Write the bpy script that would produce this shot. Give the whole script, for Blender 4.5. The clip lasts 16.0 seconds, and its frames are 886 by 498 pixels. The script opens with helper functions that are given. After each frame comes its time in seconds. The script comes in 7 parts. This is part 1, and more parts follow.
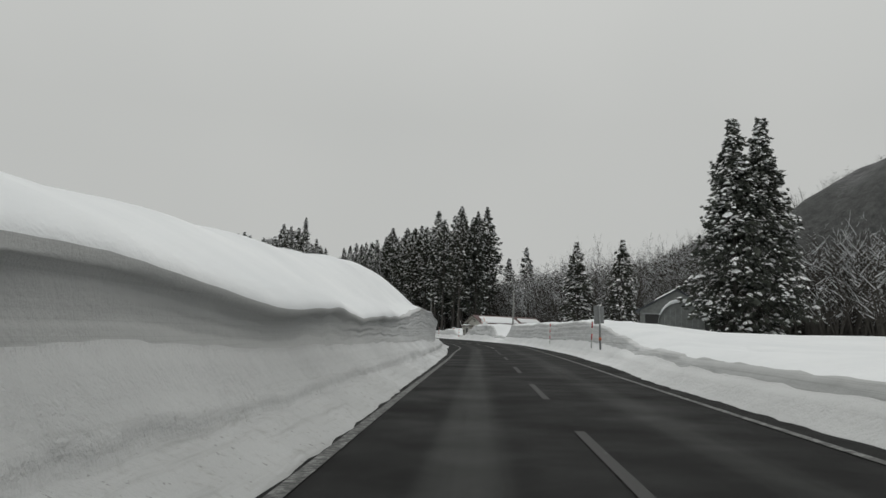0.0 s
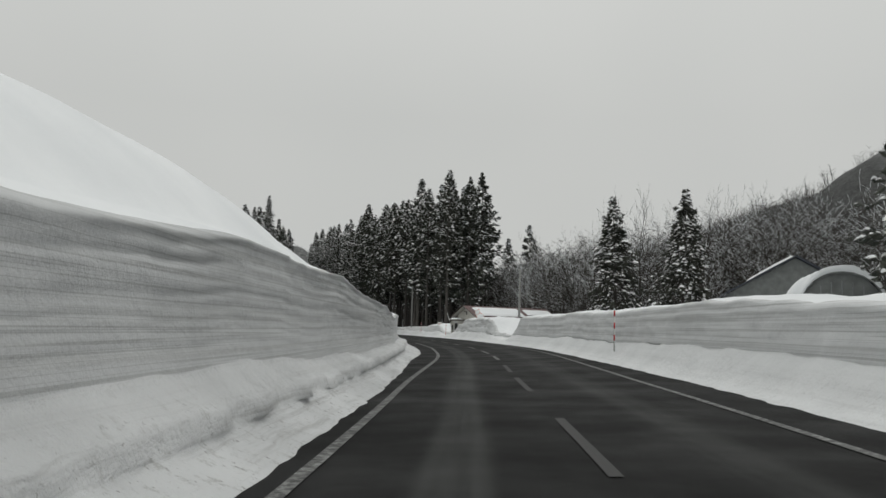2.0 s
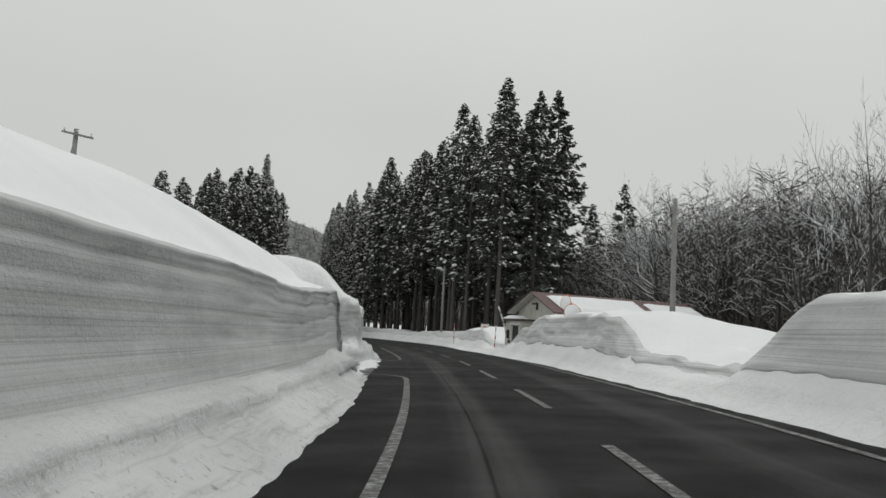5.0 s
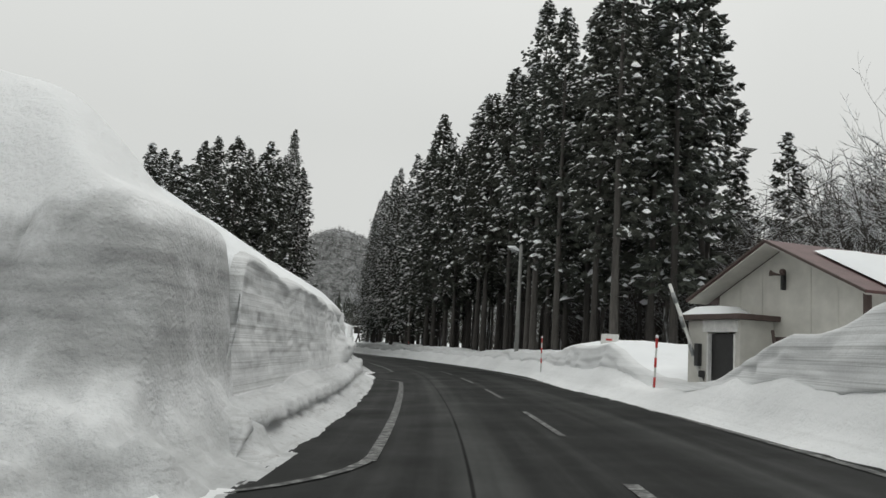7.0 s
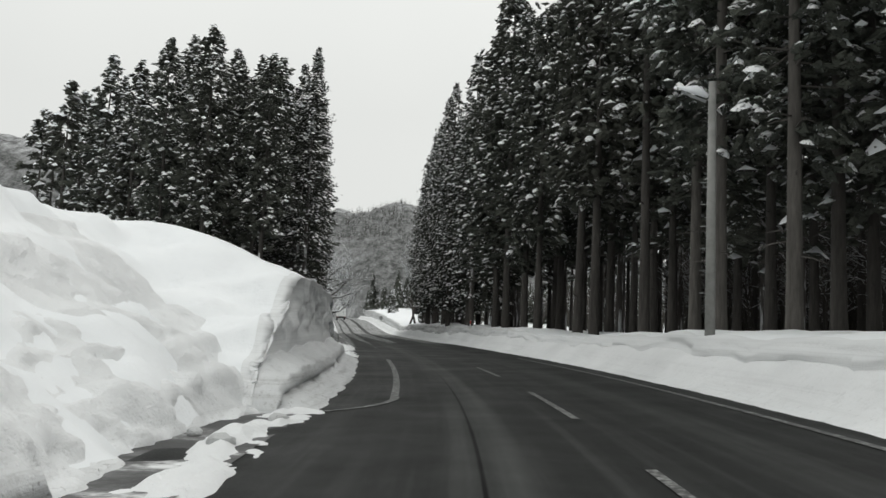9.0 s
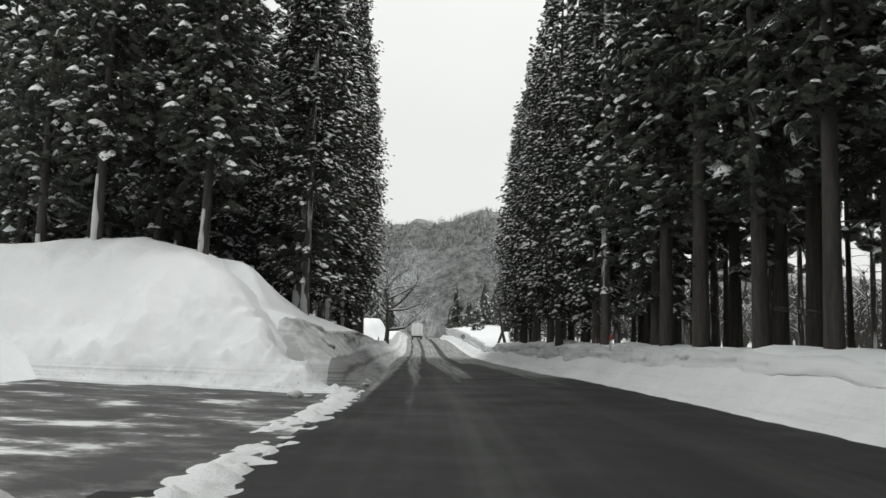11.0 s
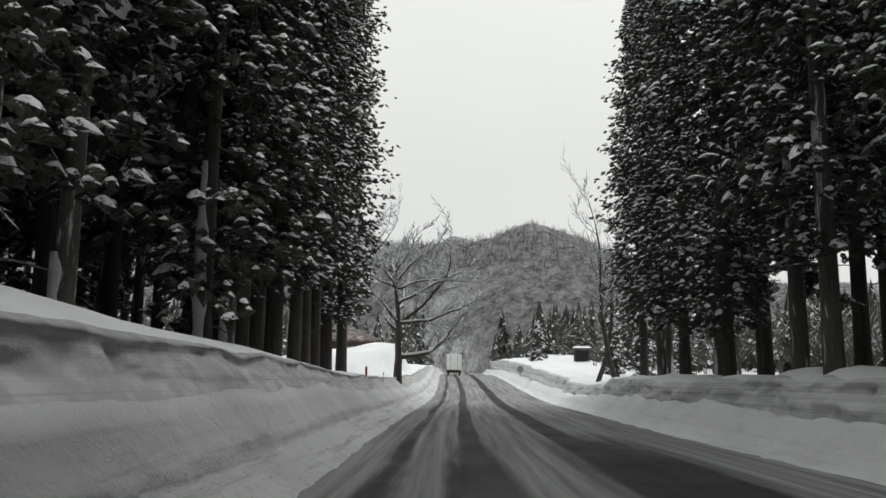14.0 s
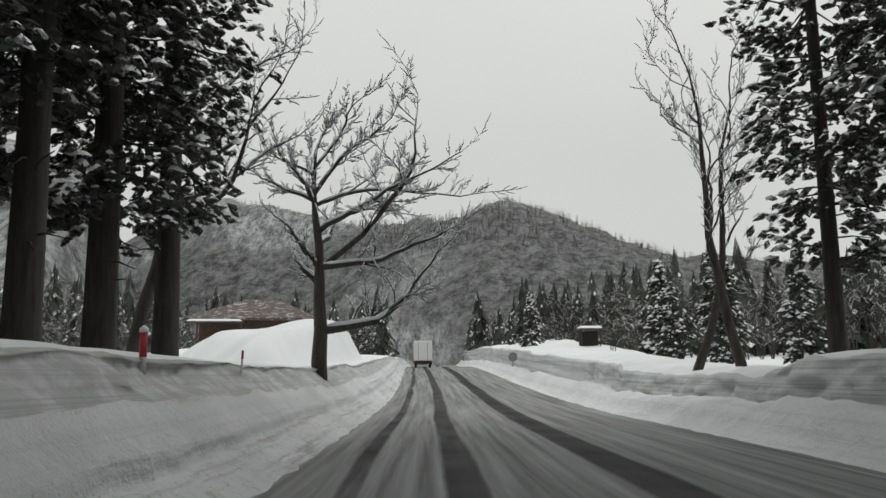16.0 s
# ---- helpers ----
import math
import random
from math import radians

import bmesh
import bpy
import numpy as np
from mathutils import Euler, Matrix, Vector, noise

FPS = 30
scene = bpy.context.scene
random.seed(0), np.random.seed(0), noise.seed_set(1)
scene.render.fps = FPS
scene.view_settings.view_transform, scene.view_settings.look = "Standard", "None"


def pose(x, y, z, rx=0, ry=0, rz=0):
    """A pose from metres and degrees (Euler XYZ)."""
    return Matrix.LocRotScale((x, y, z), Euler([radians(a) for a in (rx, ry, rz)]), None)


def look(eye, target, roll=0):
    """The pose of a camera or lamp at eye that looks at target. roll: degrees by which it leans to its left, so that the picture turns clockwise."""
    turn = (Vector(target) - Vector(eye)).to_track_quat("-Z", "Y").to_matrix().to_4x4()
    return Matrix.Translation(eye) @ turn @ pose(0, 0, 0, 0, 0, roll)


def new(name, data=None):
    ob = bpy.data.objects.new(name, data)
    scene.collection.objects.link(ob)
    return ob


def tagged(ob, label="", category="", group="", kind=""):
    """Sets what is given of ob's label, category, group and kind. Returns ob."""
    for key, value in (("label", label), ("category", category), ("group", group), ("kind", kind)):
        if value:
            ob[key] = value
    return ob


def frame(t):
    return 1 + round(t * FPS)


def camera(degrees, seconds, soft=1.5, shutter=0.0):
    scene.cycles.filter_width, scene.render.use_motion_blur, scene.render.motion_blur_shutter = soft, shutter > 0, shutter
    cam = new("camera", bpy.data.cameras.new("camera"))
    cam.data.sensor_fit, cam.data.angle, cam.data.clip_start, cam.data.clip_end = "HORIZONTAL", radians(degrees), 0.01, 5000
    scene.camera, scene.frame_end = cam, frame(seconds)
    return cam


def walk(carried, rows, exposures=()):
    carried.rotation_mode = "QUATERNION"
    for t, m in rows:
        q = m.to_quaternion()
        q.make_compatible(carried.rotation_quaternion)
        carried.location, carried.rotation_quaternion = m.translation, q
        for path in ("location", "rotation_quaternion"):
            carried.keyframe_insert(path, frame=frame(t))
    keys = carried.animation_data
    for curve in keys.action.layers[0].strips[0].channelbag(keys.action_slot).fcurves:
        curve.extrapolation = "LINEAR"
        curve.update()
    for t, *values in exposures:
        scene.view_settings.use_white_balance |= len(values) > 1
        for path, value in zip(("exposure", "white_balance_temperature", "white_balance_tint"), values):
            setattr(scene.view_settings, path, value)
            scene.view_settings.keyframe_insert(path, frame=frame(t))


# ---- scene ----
cam = camera(56.74, 16.0, soft=1.5)
ROWS = [  # seconds, x, y, z, yaw, pitch, roll
    (0.00, 0.00, -0.00, 1.26, 2.25, 5.78, 1.98),
    (0.50, 0.05, 7.94, 1.29, 1.69, 5.02, 1.15),
    (1.00, 0.08, 15.86, 1.24, 1.29, 5.17, 1.24),
    (1.50, 0.20, 23.76, 1.29, 1.83, 5.90, 1.30),
    (2.00, 0.32, 31.64, 1.33, 1.78, 5.53, 1.56),
    (2.50, 0.33, 39.49, 1.34, 2.24, 5.36, 2.13),
    (3.00, 0.31, 47.35, 1.33, 2.20, 5.35, 2.29),
    (3.50, 0.25, 55.23, 1.25, 2.60, 6.03, 3.02),
    (4.00, 0.06, 63.17, 1.30, 3.88, 5.31, 3.93),
    (4.20, -0.06, 66.35, 1.33, 4.23, 4.95, 3.25),
    (4.72, -0.43, 74.76, 1.37, 5.14, 5.50, 3.13),
    (5.25, -1.02, 83.16, 1.36, 6.04, 6.05, 3.00),
    (5.78, -1.77, 91.33, 1.33, 6.95, 6.60, 2.88),
    (6.30, -2.63, 99.07, 1.31, 7.85, 7.15, 2.75),
    (6.50, -2.95, 101.95, 1.30, 7.89, 6.73, 2.59),
    (7.00, -3.82, 109.00, 1.29, 10.51, 6.92, 3.27),
    (7.50, -4.90, 115.93, 1.28, 12.08, 5.87, 3.10),
    (8.00, -6.12, 122.75, 1.22, 12.97, 5.83, 2.75),
    (8.50, -7.52, 129.58, 1.26, 13.94, 5.98, 3.10),
    (9.00, -9.12, 136.42, 1.30, 15.39, 5.45, 2.41),
    (9.20, -9.84, 139.15, 1.31, 16.22, 5.90, 2.37),
    (9.72, -11.73, 146.26, 1.33, 17.76, 6.11, 2.16),
    (10.25, -13.86, 153.23, 1.31, 19.30, 6.31, 1.95),
    (10.78, -16.21, 160.01, 1.29, 20.85, 6.51, 1.74),
    (11.30, -18.73, 166.56, 1.29, 22.39, 6.72, 1.52),
    (11.50, -19.69, 169.03, 1.28, 22.69, 6.60, 1.04),
    (12.00, -22.18, 175.12, 1.31, 23.51, 7.01, 1.56),
    (12.50, -24.76, 181.08, 1.32, 23.93, 6.87, 1.32),
    (13.00, -27.21, 186.83, 1.32, 24.70, 6.64, 1.54),
    (13.50, -29.57, 192.35, 1.34, 24.98, 7.32, 1.33),
    (14.00, -31.90, 197.60, 1.30, 24.21, 9.11, 0.81),
    (14.50, -34.14, 202.70, 1.29, 23.92, 8.32, -0.09),
    (15.00, -36.41, 207.84, 1.28, 23.28, 9.04, 0.52),
    (15.50, -38.67, 213.01, 1.25, 22.25, 8.67, 0.24),
    (16.00, -40.86, 218.23, 1.22, 21.88, 8.72, -0.26),
]


def heading(yaw, pitch):
    a, b = radians(yaw), radians(pitch)
    return Vector((-math.sin(a) * math.cos(b), math.cos(a) * math.cos(b), math.sin(b)))


walk(cam, [(t, look((x, y, z), Vector((x, y, z)) + 10 * heading(yaw, pitch), roll)) for t, x, y, z, yaw, pitch, roll in ROWS],
     [(0.0, -0.2), (2.0, -0.1), (4.2, -0.04), (6.3, 0.15), (7.5, 0.25), (9.0, 0.42), (11.3, 0.55), (13.0, 0.62), (14.0, 0.4), (15.0, 0.18), (16.0, 0.1)])

# ---- light: an overcast winter sky with a wide, weak sun ----
world = bpy.data.worlds.new("overcast")
scene.world = world
world.use_nodes = True
wn, wl = world.node_tree.nodes, world.node_tree.links
wn.clear()
w_out = wn.new("ShaderNodeOutputWorld")
w_bg = wn.new("ShaderNodeBackground")
w_sky = wn.new("ShaderNodeTexSky")
w_sky.sky_type, w_sky.sun_disc = "NISHITA", False
w_sky.sun_elevation, w_sky.sun_rotation = radians(58), radians(50)
w_sky.air_density, w_sky.dust_density = 1.0, 4.0
w_grey = wn.new("ShaderNodeHueSaturation")
w_grey.inputs["Saturation"].default_value = 0.06
w_scale = wn.new("ShaderNodeMix")
w_scale.data_type, w_scale.blend_type = "RGBA", "MULTIPLY"
w_scale.inputs[0].default_value = 1.0
w_scale.inputs[7].default_value = (0.022, 0.022, 0.022, 1)
w_cloud = wn.new("ShaderNodeTexNoise")
w_cloud.inputs["Scale"].default_value, w_cloud.inputs["Detail"].default_value = 1.6, 3.0
w_ramp = wn.new("ShaderNodeValToRGB")
w_ramp.color_ramp.elements[0].position, w_ramp.color_ramp.elements[0].color = 0.25, (0.60, 0.615, 0.60, 1)
w_ramp.color_ramp.elements[1].position, w_ramp.color_ramp.elements[1].color = 0.75, (0.68, 0.69, 0.67, 1)
w_mix = wn.new("ShaderNodeMix")
w_mix.data_type = "RGBA"
w_mix.inputs[0].default_value = 0.88
w_coord = wn.new("ShaderNodeTexCoord")
wl.new(w_coord.outputs["Generated"], w_cloud.inputs["Vector"])
wl.new(w_cloud.outputs["Fac"], w_ramp.inputs["Fac"])
wl.new(w_sky.outputs[0], w_grey.inputs["Color"])
wl.new(w_grey.outputs[0], w_scale.inputs[6])
wl.new(w_scale.outputs[2], w_mix.inputs[6])
wl.new(w_ramp.outputs[0], w_mix.inputs[7])
# an overcast sky is brighter overhead than towards the horizon
w_sep = wn.new("ShaderNodeSeparateXYZ")
w_up = wn.new("ShaderNodeMapRange")
for key, val in (("From Min", 0.25), ("From Max", 1.0), ("To Min", 1.0), ("To Max", 1.45)):
    w_up.inputs[key].default_value = val
w_grade = wn.new("ShaderNodeMix")
w_grade.data_type, w_grade.blend_type = "RGBA", "MULTIPLY"
w_grade.inputs[0].default_value = 1.0
wl.new(w_coord.outputs["Generated"], w_sep.inputs[0])
wl.new(w_sep.outputs["Z"], w_up.inputs["Value"])
wl.new(w_mix.outputs[2], w_grade.inputs[6])
wl.new(w_up.outputs[0], w_grade.inputs[7])
wl.new(w_grade.outputs[2], w_bg.inputs["Color"])
wl.new(w_bg.outputs[0], w_out.inputs[0])
w_bg.inputs["Strength"].default_value = 1.0

sun = new("sun", bpy.data.lights.new("sun", "SUN"))
sun.data.energy, sun.data.angle, sun.data.color = 0.5, radians(25), (1.0, 0.98, 0.95)
sun.matrix_world = look((0, 0, 60), (-28, -24, 0))

# ---- materials ----
class Nodes:
    """A node material with a principled shader, and short words for its nodes."""

    def __init__(self, name, rough=0.8, metal=0.0):
        self.m = bpy.data.materials.new(name)
        self.m.use_nodes = True
        self.t = self.m.node_tree
        self.p = self.t.nodes["Principled BSDF"]
        self.p.inputs["Roughness"].default_value = rough
        self.p.inputs["Metallic"].default_value = metal

    def node(self, kind, **inputs):
        n = self.t.nodes.new(kind)
        for key, value in inputs.items():
            self.put(n.inputs[key.replace("_", " ")], value)
        return n

    def put(self, socket, value):
        if isinstance(value, bpy.types.NodeSocket):
            self.t.links.new(value, socket)
        else:
            socket.default_value = value

    def coords(self, which="Object", scale=(1, 1, 1)):
        c = self.node("ShaderNodeTexCoord")
        mp = self.node("ShaderNodeMapping")
        self.put(mp.inputs["Vector"], c.outputs[which])
        mp.inputs["Scale"].default_value = scale
        return mp.outputs[0]

    def noise(self, vector, scale, detail=3.0, rough=0.55):
        n = self.node("ShaderNodeTexNoise", Vector=vector, Scale=scale, Detail=detail, Roughness=rough)
        return n.outputs["Fac"]

    def ramp(self, fac, *stops):
        r = self.node("ShaderNodeValToRGB", Fac=fac)
        els = r.color_ramp.elements
        while len(els) < len(stops):
            els.new(0.5)
        for el, (pos, col) in zip(els, stops):
            el.position = pos
            el.color = (*col, 1) if isinstance(col, tuple) else (col, col, col, 1)
        return r.outputs[0]

    def mix(self, fac, a, b, blend="MIX"):
        n = self.node("ShaderNodeMix")
        n.data_type, n.blend_type = "RGBA", blend
        for i, v in ((0, fac), (6, a), (7, b)):
            if isinstance(v, tuple):
                v = (*v, 1) if len(v) == 3 else v
            self.put(n.inputs[i], v)
        return n.outputs[2]

    def math(self, op, a, b=0.0, c=0.0):
        n = self.node("ShaderNodeMath")
        n.operation = op
        for i, v in enumerate((a, b, c)):
            self.put(n.inputs[i], v)
        return n.outputs[0]

    def step(self, v, lo, hi):
        n = self.node("ShaderNodeMapRange")
        n.interpolation_type = "SMOOTHSTEP"
        for key, val in (("Value", v), ("From Min", lo), ("From Max", hi)):
            self.put(n.inputs[key], val)
        return n.outputs[0]

    def split(self, vector):
        return self.node("ShaderNodeSeparateXYZ", Vector=vector).outputs

    def random(self):
        return self.node("ShaderNodeObjectInfo").outputs["Random"]

    def island(self):
        return self.node("ShaderNodeNewGeometry").outputs["Random Per Island"]

    def color(self, v):
        self.put(self.p.inputs["Base Color"], (*v, 1) if isinstance(v, tuple) and len(v) == 3 else v)
        return self

    def rough(self, v):
        self.put(self.p.inputs["Roughness"], v)
        return self

    def bump(self, height, strength=0.5, distance=0.05):
        b = self.node("ShaderNodeBump", Height=height, Strength=strength, Distance=distance)
        self.put(self.p.inputs["Normal"], b.outputs[0])
        return self


def snow_material(name, dirty=0.0, strata=False, lo=(0.78, 0.80, 0.815), hi=(0.86, 0.875, 0.885), relief=1.0):
    n = Nodes(name, 0.75)
    v = n.coords()
    big, mid, fine = n.noise(v, 0.35, 4.0), n.noise(v, 2.6, 5.0), n.noise(v, 22.0, 3.0, 0.7)
    col = n.ramp(big, (0.3, lo), (0.7, hi))
    if strata:
        uv = n.coords("UV", (0.012, 2.6, 1.0))
        lay = n.noise(uv, 3.4, 7.0, 0.7)
        along = n.math("SUBTRACT", 0.66, n.math("MULTIPLY", n.math("MULTIPLY", n.step(n.split(n.coords("UV"))[0], 114.0, 140.0), n.step(n.split(n.coords("UV"))[0], 200.0, 192.0)), 0.5))
        # darker where the road runs straight
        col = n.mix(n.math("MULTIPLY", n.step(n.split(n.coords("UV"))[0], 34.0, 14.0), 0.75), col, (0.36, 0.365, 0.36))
        # whiter snow in the banks past the house
        col = n.mix(n.math("MULTIPLY", n.step(n.split(n.coords("UV"))[0], 95.0, 122.0), n.step(n.split(n.coords("UV"))[0], 192.0, 176.0)), col, (0.72, 0.73, 0.735))
        col = n.mix(n.math("MULTIPLY", n.step(lay, 0.46, 0.62), along), col, (0.46, 0.465, 0.46))
        # thin dark seams between snowfalls
        seam = n.noise(n.coords("UV", (0.006, 3.0, 1.0)), 4.0, 2.0, 0.4)
        thin = n.math("SUBTRACT", 1.0, n.step(n.math("ABSOLUTE", n.math("SUBTRACT", seam, 0.5)), 0.006, 0.022))
        col = n.mix(n.math("MULTIPLY", thin, n.math("MULTIPLY", along, 0.7)), col, (0.30, 0.305, 0.30))
        # patchy grey painted into the wall for the shade of the grove
        old = n.math("MULTIPLY", n.step(n.split(n.coords("UV"))[0], 184.0, 189.0), n.step(mid, 0.36, 0.56))
        col = n.mix(n.math("MULTIPLY", old, 0.6 if dirty else 0.15), col, (0.34, 0.345, 0.34))
    if dirty:
        uvx = n.split(n.coords("UV"))
        # darker along the first straight stretch
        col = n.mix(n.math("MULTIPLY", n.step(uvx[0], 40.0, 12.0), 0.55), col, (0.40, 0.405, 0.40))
        low = n.step(uvx[1], 1.0, 0.05)
        grit = n.step(n.noise(v, 5.0, 6.0, 0.75), 0.52, 0.72)
        col = n.mix(n.math("MULTIPLY", n.math("MULTIPLY", low, grit), dirty), col, (0.36, 0.36, 0.35))
        scrape = n.step(n.noise(n.coords("UV", (0.10, 5.0, 1.0)), 2.0, 6.0, 0.7), 0.48, 0.70)
        far_on = n.math("ADD", 0.75, n.math("MULTIPLY", n.step(uvx[0], 180.0, 198.0), 0.5))
        col = n.mix(n.math("MULTIPLY", n.math("MULTIPLY", low, scrape), n.math("MULTIPLY", far_on, dirty)), col, (0.33, 0.33, 0.325))
        slush = n.math("MULTIPLY", dirty > 0.6, n.math("MULTIPLY", n.math("MULTIPLY", n.step(uvx[0], 180.0, 190.0), n.step(uvx[0], 214.0, 203.0)), n.step(uvx[1], 1.15, 0.8)))
        col = n.mix(n.math("MULTIPLY", slush, n.math("ADD", 0.72, n.math("MULTIPLY", scrape, 0.28))), col, (0.11, 0.11, 0.109))
        speck = n.step(n.noise(v, 9.0, 3.0, 0.6), 0.64, 0.70)
        col = n.mix(n.math("MULTIPLY", n.math("MULTIPLY", low, speck), 0.7 * dirty), col, (0.16, 0.155, 0.15))
    n.color(col)
    h = n.math("ADD", n.math("MULTIPLY", mid, 0.8), n.math("MULTIPLY", fine, 0.25))
    n.bump(h, min(1.0, 0.6 * relief), 0.08 * relief)
    n.p.inputs["Subsurface Weight"].default_value = 0.0
    n.p.inputs["Specular IOR Level"].default_value = 0.25
    return n.m


SNOW = snow_material("fresh_snow")
# packed snow; its lowered base colour also carries the upright wall's shade
WALL_SNOW = snow_material("packed_shaded_wall_snow", 0.5, True, (0.51, 0.52, 0.525), (0.63, 0.64, 0.645))
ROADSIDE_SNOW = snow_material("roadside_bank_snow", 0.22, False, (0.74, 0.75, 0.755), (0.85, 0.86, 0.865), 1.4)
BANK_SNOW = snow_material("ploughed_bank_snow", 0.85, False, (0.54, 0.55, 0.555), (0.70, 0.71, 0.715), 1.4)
CUT_SNOW = snow_material("lightly_layered_bank_snow", 0.0, True, (0.62, 0.63, 0.635), (0.74, 0.75, 0.755))
LOOSE_SNOW = snow_material("loose_heaped_snow", 0.35, False, (0.70, 0.71, 0.715), (0.82, 0.83, 0.835), 1.5)
MOUND_SNOW = snow_material("mound_snow", 0.6, False, (0.76, 0.775, 0.785), (0.85, 0.86, 0.87), 1.3)


def broken_material():
    """UV: y is the height above the road."""
    n = Nodes("broken_bank_snow", 0.8)
    v = n.coords()
    uv = n.coords("UV")
    z = n.math("ADD", n.split(uv)[1], n.math("MULTIPLY", n.math("SUBTRACT", n.noise(n.coords("UV", (0.5, 0.3, 1)), 1.3, 4.0, 0.6), 0.5), 1.5))
    # grey band: packed snow plus painted shade of an overhang the mesh lacks
    packed = n.math("MULTIPLY", n.step(z, 0.9, 1.3), n.step(z, 2.75, 2.4))
    # grey again near the foot
    packed = n.math("MAXIMUM", packed, n.math("MULTIPLY", n.step(z, 0.75, 0.3), 0.7))
    layers = n.noise(n.coords("UV", (0.35, 1.7, 1)), 2.2, 6.0, 0.65)
    old = n.ramp(layers, (0.35, (0.29, 0.295, 0.295)), (0.65, (0.50, 0.51, 0.51)))
    fresh = n.ramp(n.noise(v, 1.4, 5.0, 0.6), (0.3, (0.50, 0.51, 0.515)), (0.7, (0.74, 0.75, 0.755)))
    fresh = n.mix(n.step(z, 2.45, 2.8), fresh, (0.80, 0.81, 0.815))
    n.color(n.mix(n.math("MULTIPLY", packed, n.step(n.noise(v, 1.3, 5.0, 0.65), 0.26, 0.58)), fresh, old))
    n.p.inputs["Specular IOR Level"].default_value = 0.25
    n.bump(n.math("ADD", n.noise(v, 3.0, 5.0, 0.6), n.math("MULTIPLY", n.noise(v, 18.0, 3.0), 0.3)), 0.8, 0.1)
    return n.m


BROKEN_SNOW = broken_material()
TREE_SNOW = Nodes("snow_on_branches", 0.8).color((0.82, 0.84, 0.86)).m


def bough_snow_material():
    n = Nodes("snow_clumps_on_boughs", 0.8).color((0.90, 0.91, 0.92))
    # crumbled outlines where twigs poke through
    n.put(n.p.inputs["Alpha"], n.step(n.noise(n.coords(), 10.0, 4.0, 0.72), 0.42, 0.45))
    n.bump(n.noise(n.coords(), 9.0, 3.0), 0.6, 0.05)
    return n.m


BOUGH_SNOW = bough_snow_material()


def asphalt_material():
    """UV: x is metres across the road from the centre line, y is metres along it."""
    n = Nodes("worn_asphalt", 0.8)
    uv = n.coords("UV")
    d, s, _ = n.split(uv)
    v = n.coords()
    grain, blotch = n.noise(v, 60.0, 2.0, 0.8), n.noise(v, 0.5, 5.0)
    streak = n.noise(n.coords("UV", (2.2, 0.035, 1)), 1.6, 5.0, 0.6)
    col = n.ramp(grain, (0.3, (0.013, 0.014, 0.0135)), (0.7, (0.026, 0.027, 0.026)))
    col = n.mix(n.step(streak, 0.42, 0.75), col, (0.042, 0.043, 0.042))
    col = n.mix(n.math("MULTIPLY", n.step(blotch, 0.5, 0.75), 0.35), col, (0.018, 0.0185, 0.019))
    # darker and cleaner before the bend, greyer with salt farther on
    col = n.mix(n.step(s, 150.0, 60.0), col, (0.32, 0.32, 0.32), "MULTIPLY")
    col = n.mix(n.math("MULTIPLY", n.step(s, 119.0, 106.0), 0.45), col, (0.006, 0.006, 0.006))
    col = n.mix(n.math("MULTIPLY", n.step(s, 135.0, 175.0), 0.35), col, (0.06, 0.061, 0.06))
    # pale dried salt between the wheel tracks
    wander = n.math("MULTIPLY", n.math("SUBTRACT", n.noise(n.coords("UV", (0.2, 0.05, 1)), 1.0, 2.0), 0.5), 0.5)
    dd = n.math("ADD", d, wander)

    def band(mid, half, soft):
        return n.math("SUBTRACT", 1.0, n.step(n.math("ABSOLUTE", n.math("SUBTRACT", dd, mid)), half, half + soft))

    salt = n.math("MAXIMUM", band(-1.45, 0.15, 0.35), n.math("MULTIPLY", band(1.45, 0.15, 0.35), 0.6))
    col = n.mix(n.math("MULTIPLY", salt, n.math("MULTIPLY", n.step(streak, 0.15, 0.6), 0.42)), col, (0.085, 0.088, 0.085))
    joint = n.math("SUBTRACT", 1.0, n.step(n.math("ABSOLUTE", n.math("ADD", d, n.math("ADD", 1.55, n.math("MULTIPLY", wander, 0.15)))), 0.012, 0.03))
    col = n.mix(n.math("MULTIPLY", joint, n.math("MULTIPLY", n.step(s, 62.0, 76.0), n.step(s, 165.0, 150.0))), col, (0.006, 0.006, 0.006))
    # packed snow left by the plough farther on, scraped off along the wheel tracks
    ruts = n.math("MAXIMUM", n.math("MAXIMUM", band(-3.0, 0.1, 0.5), band(-1.7, 0.25, 0.55)), band(0.95, 0.45, 0.85))
    patch = n.noise(n.coords("UV", (1.4, 0.12, 1)), 1.3, 6.0, 0.65)
    along = n.step(s, 181.0, 214.0)
    side = n.step(d, -0.2, -2.9)
    start = n.math("MULTIPLY", n.step(s, 164.0, 190.0), side)
    amount = n.math("ADD", n.math("MULTIPLY", along, 0.95), n.math("MULTIPLY", start, 0.38))
    # beyond the grove the snow narrows the tracks
    narrow = n.math("MAXIMUM", n.math("MAXIMUM", band(-3.0, 0.08, 0.16), band(-1.7, 0.14, 0.2)), band(0.45, 0.18, 0.3))
    past = n.step(s, 212.0, 230.0)
    ruts = n.math("ADD", n.math("MULTIPLY", ruts, n.math("SUBTRACT", 1.0, past)), n.math("MULTIPLY", narrow, past))
    amount = n.math("SUBTRACT", amount, n.math("MULTIPLY", ruts, n.step(s, 430.0, 300.0)))
    cover = n.step(n.math("ADD", amount, n.math("MULTIPLY", n.math("SUBTRACT", patch, 0.5), 1.2)), 0.2, 0.85)
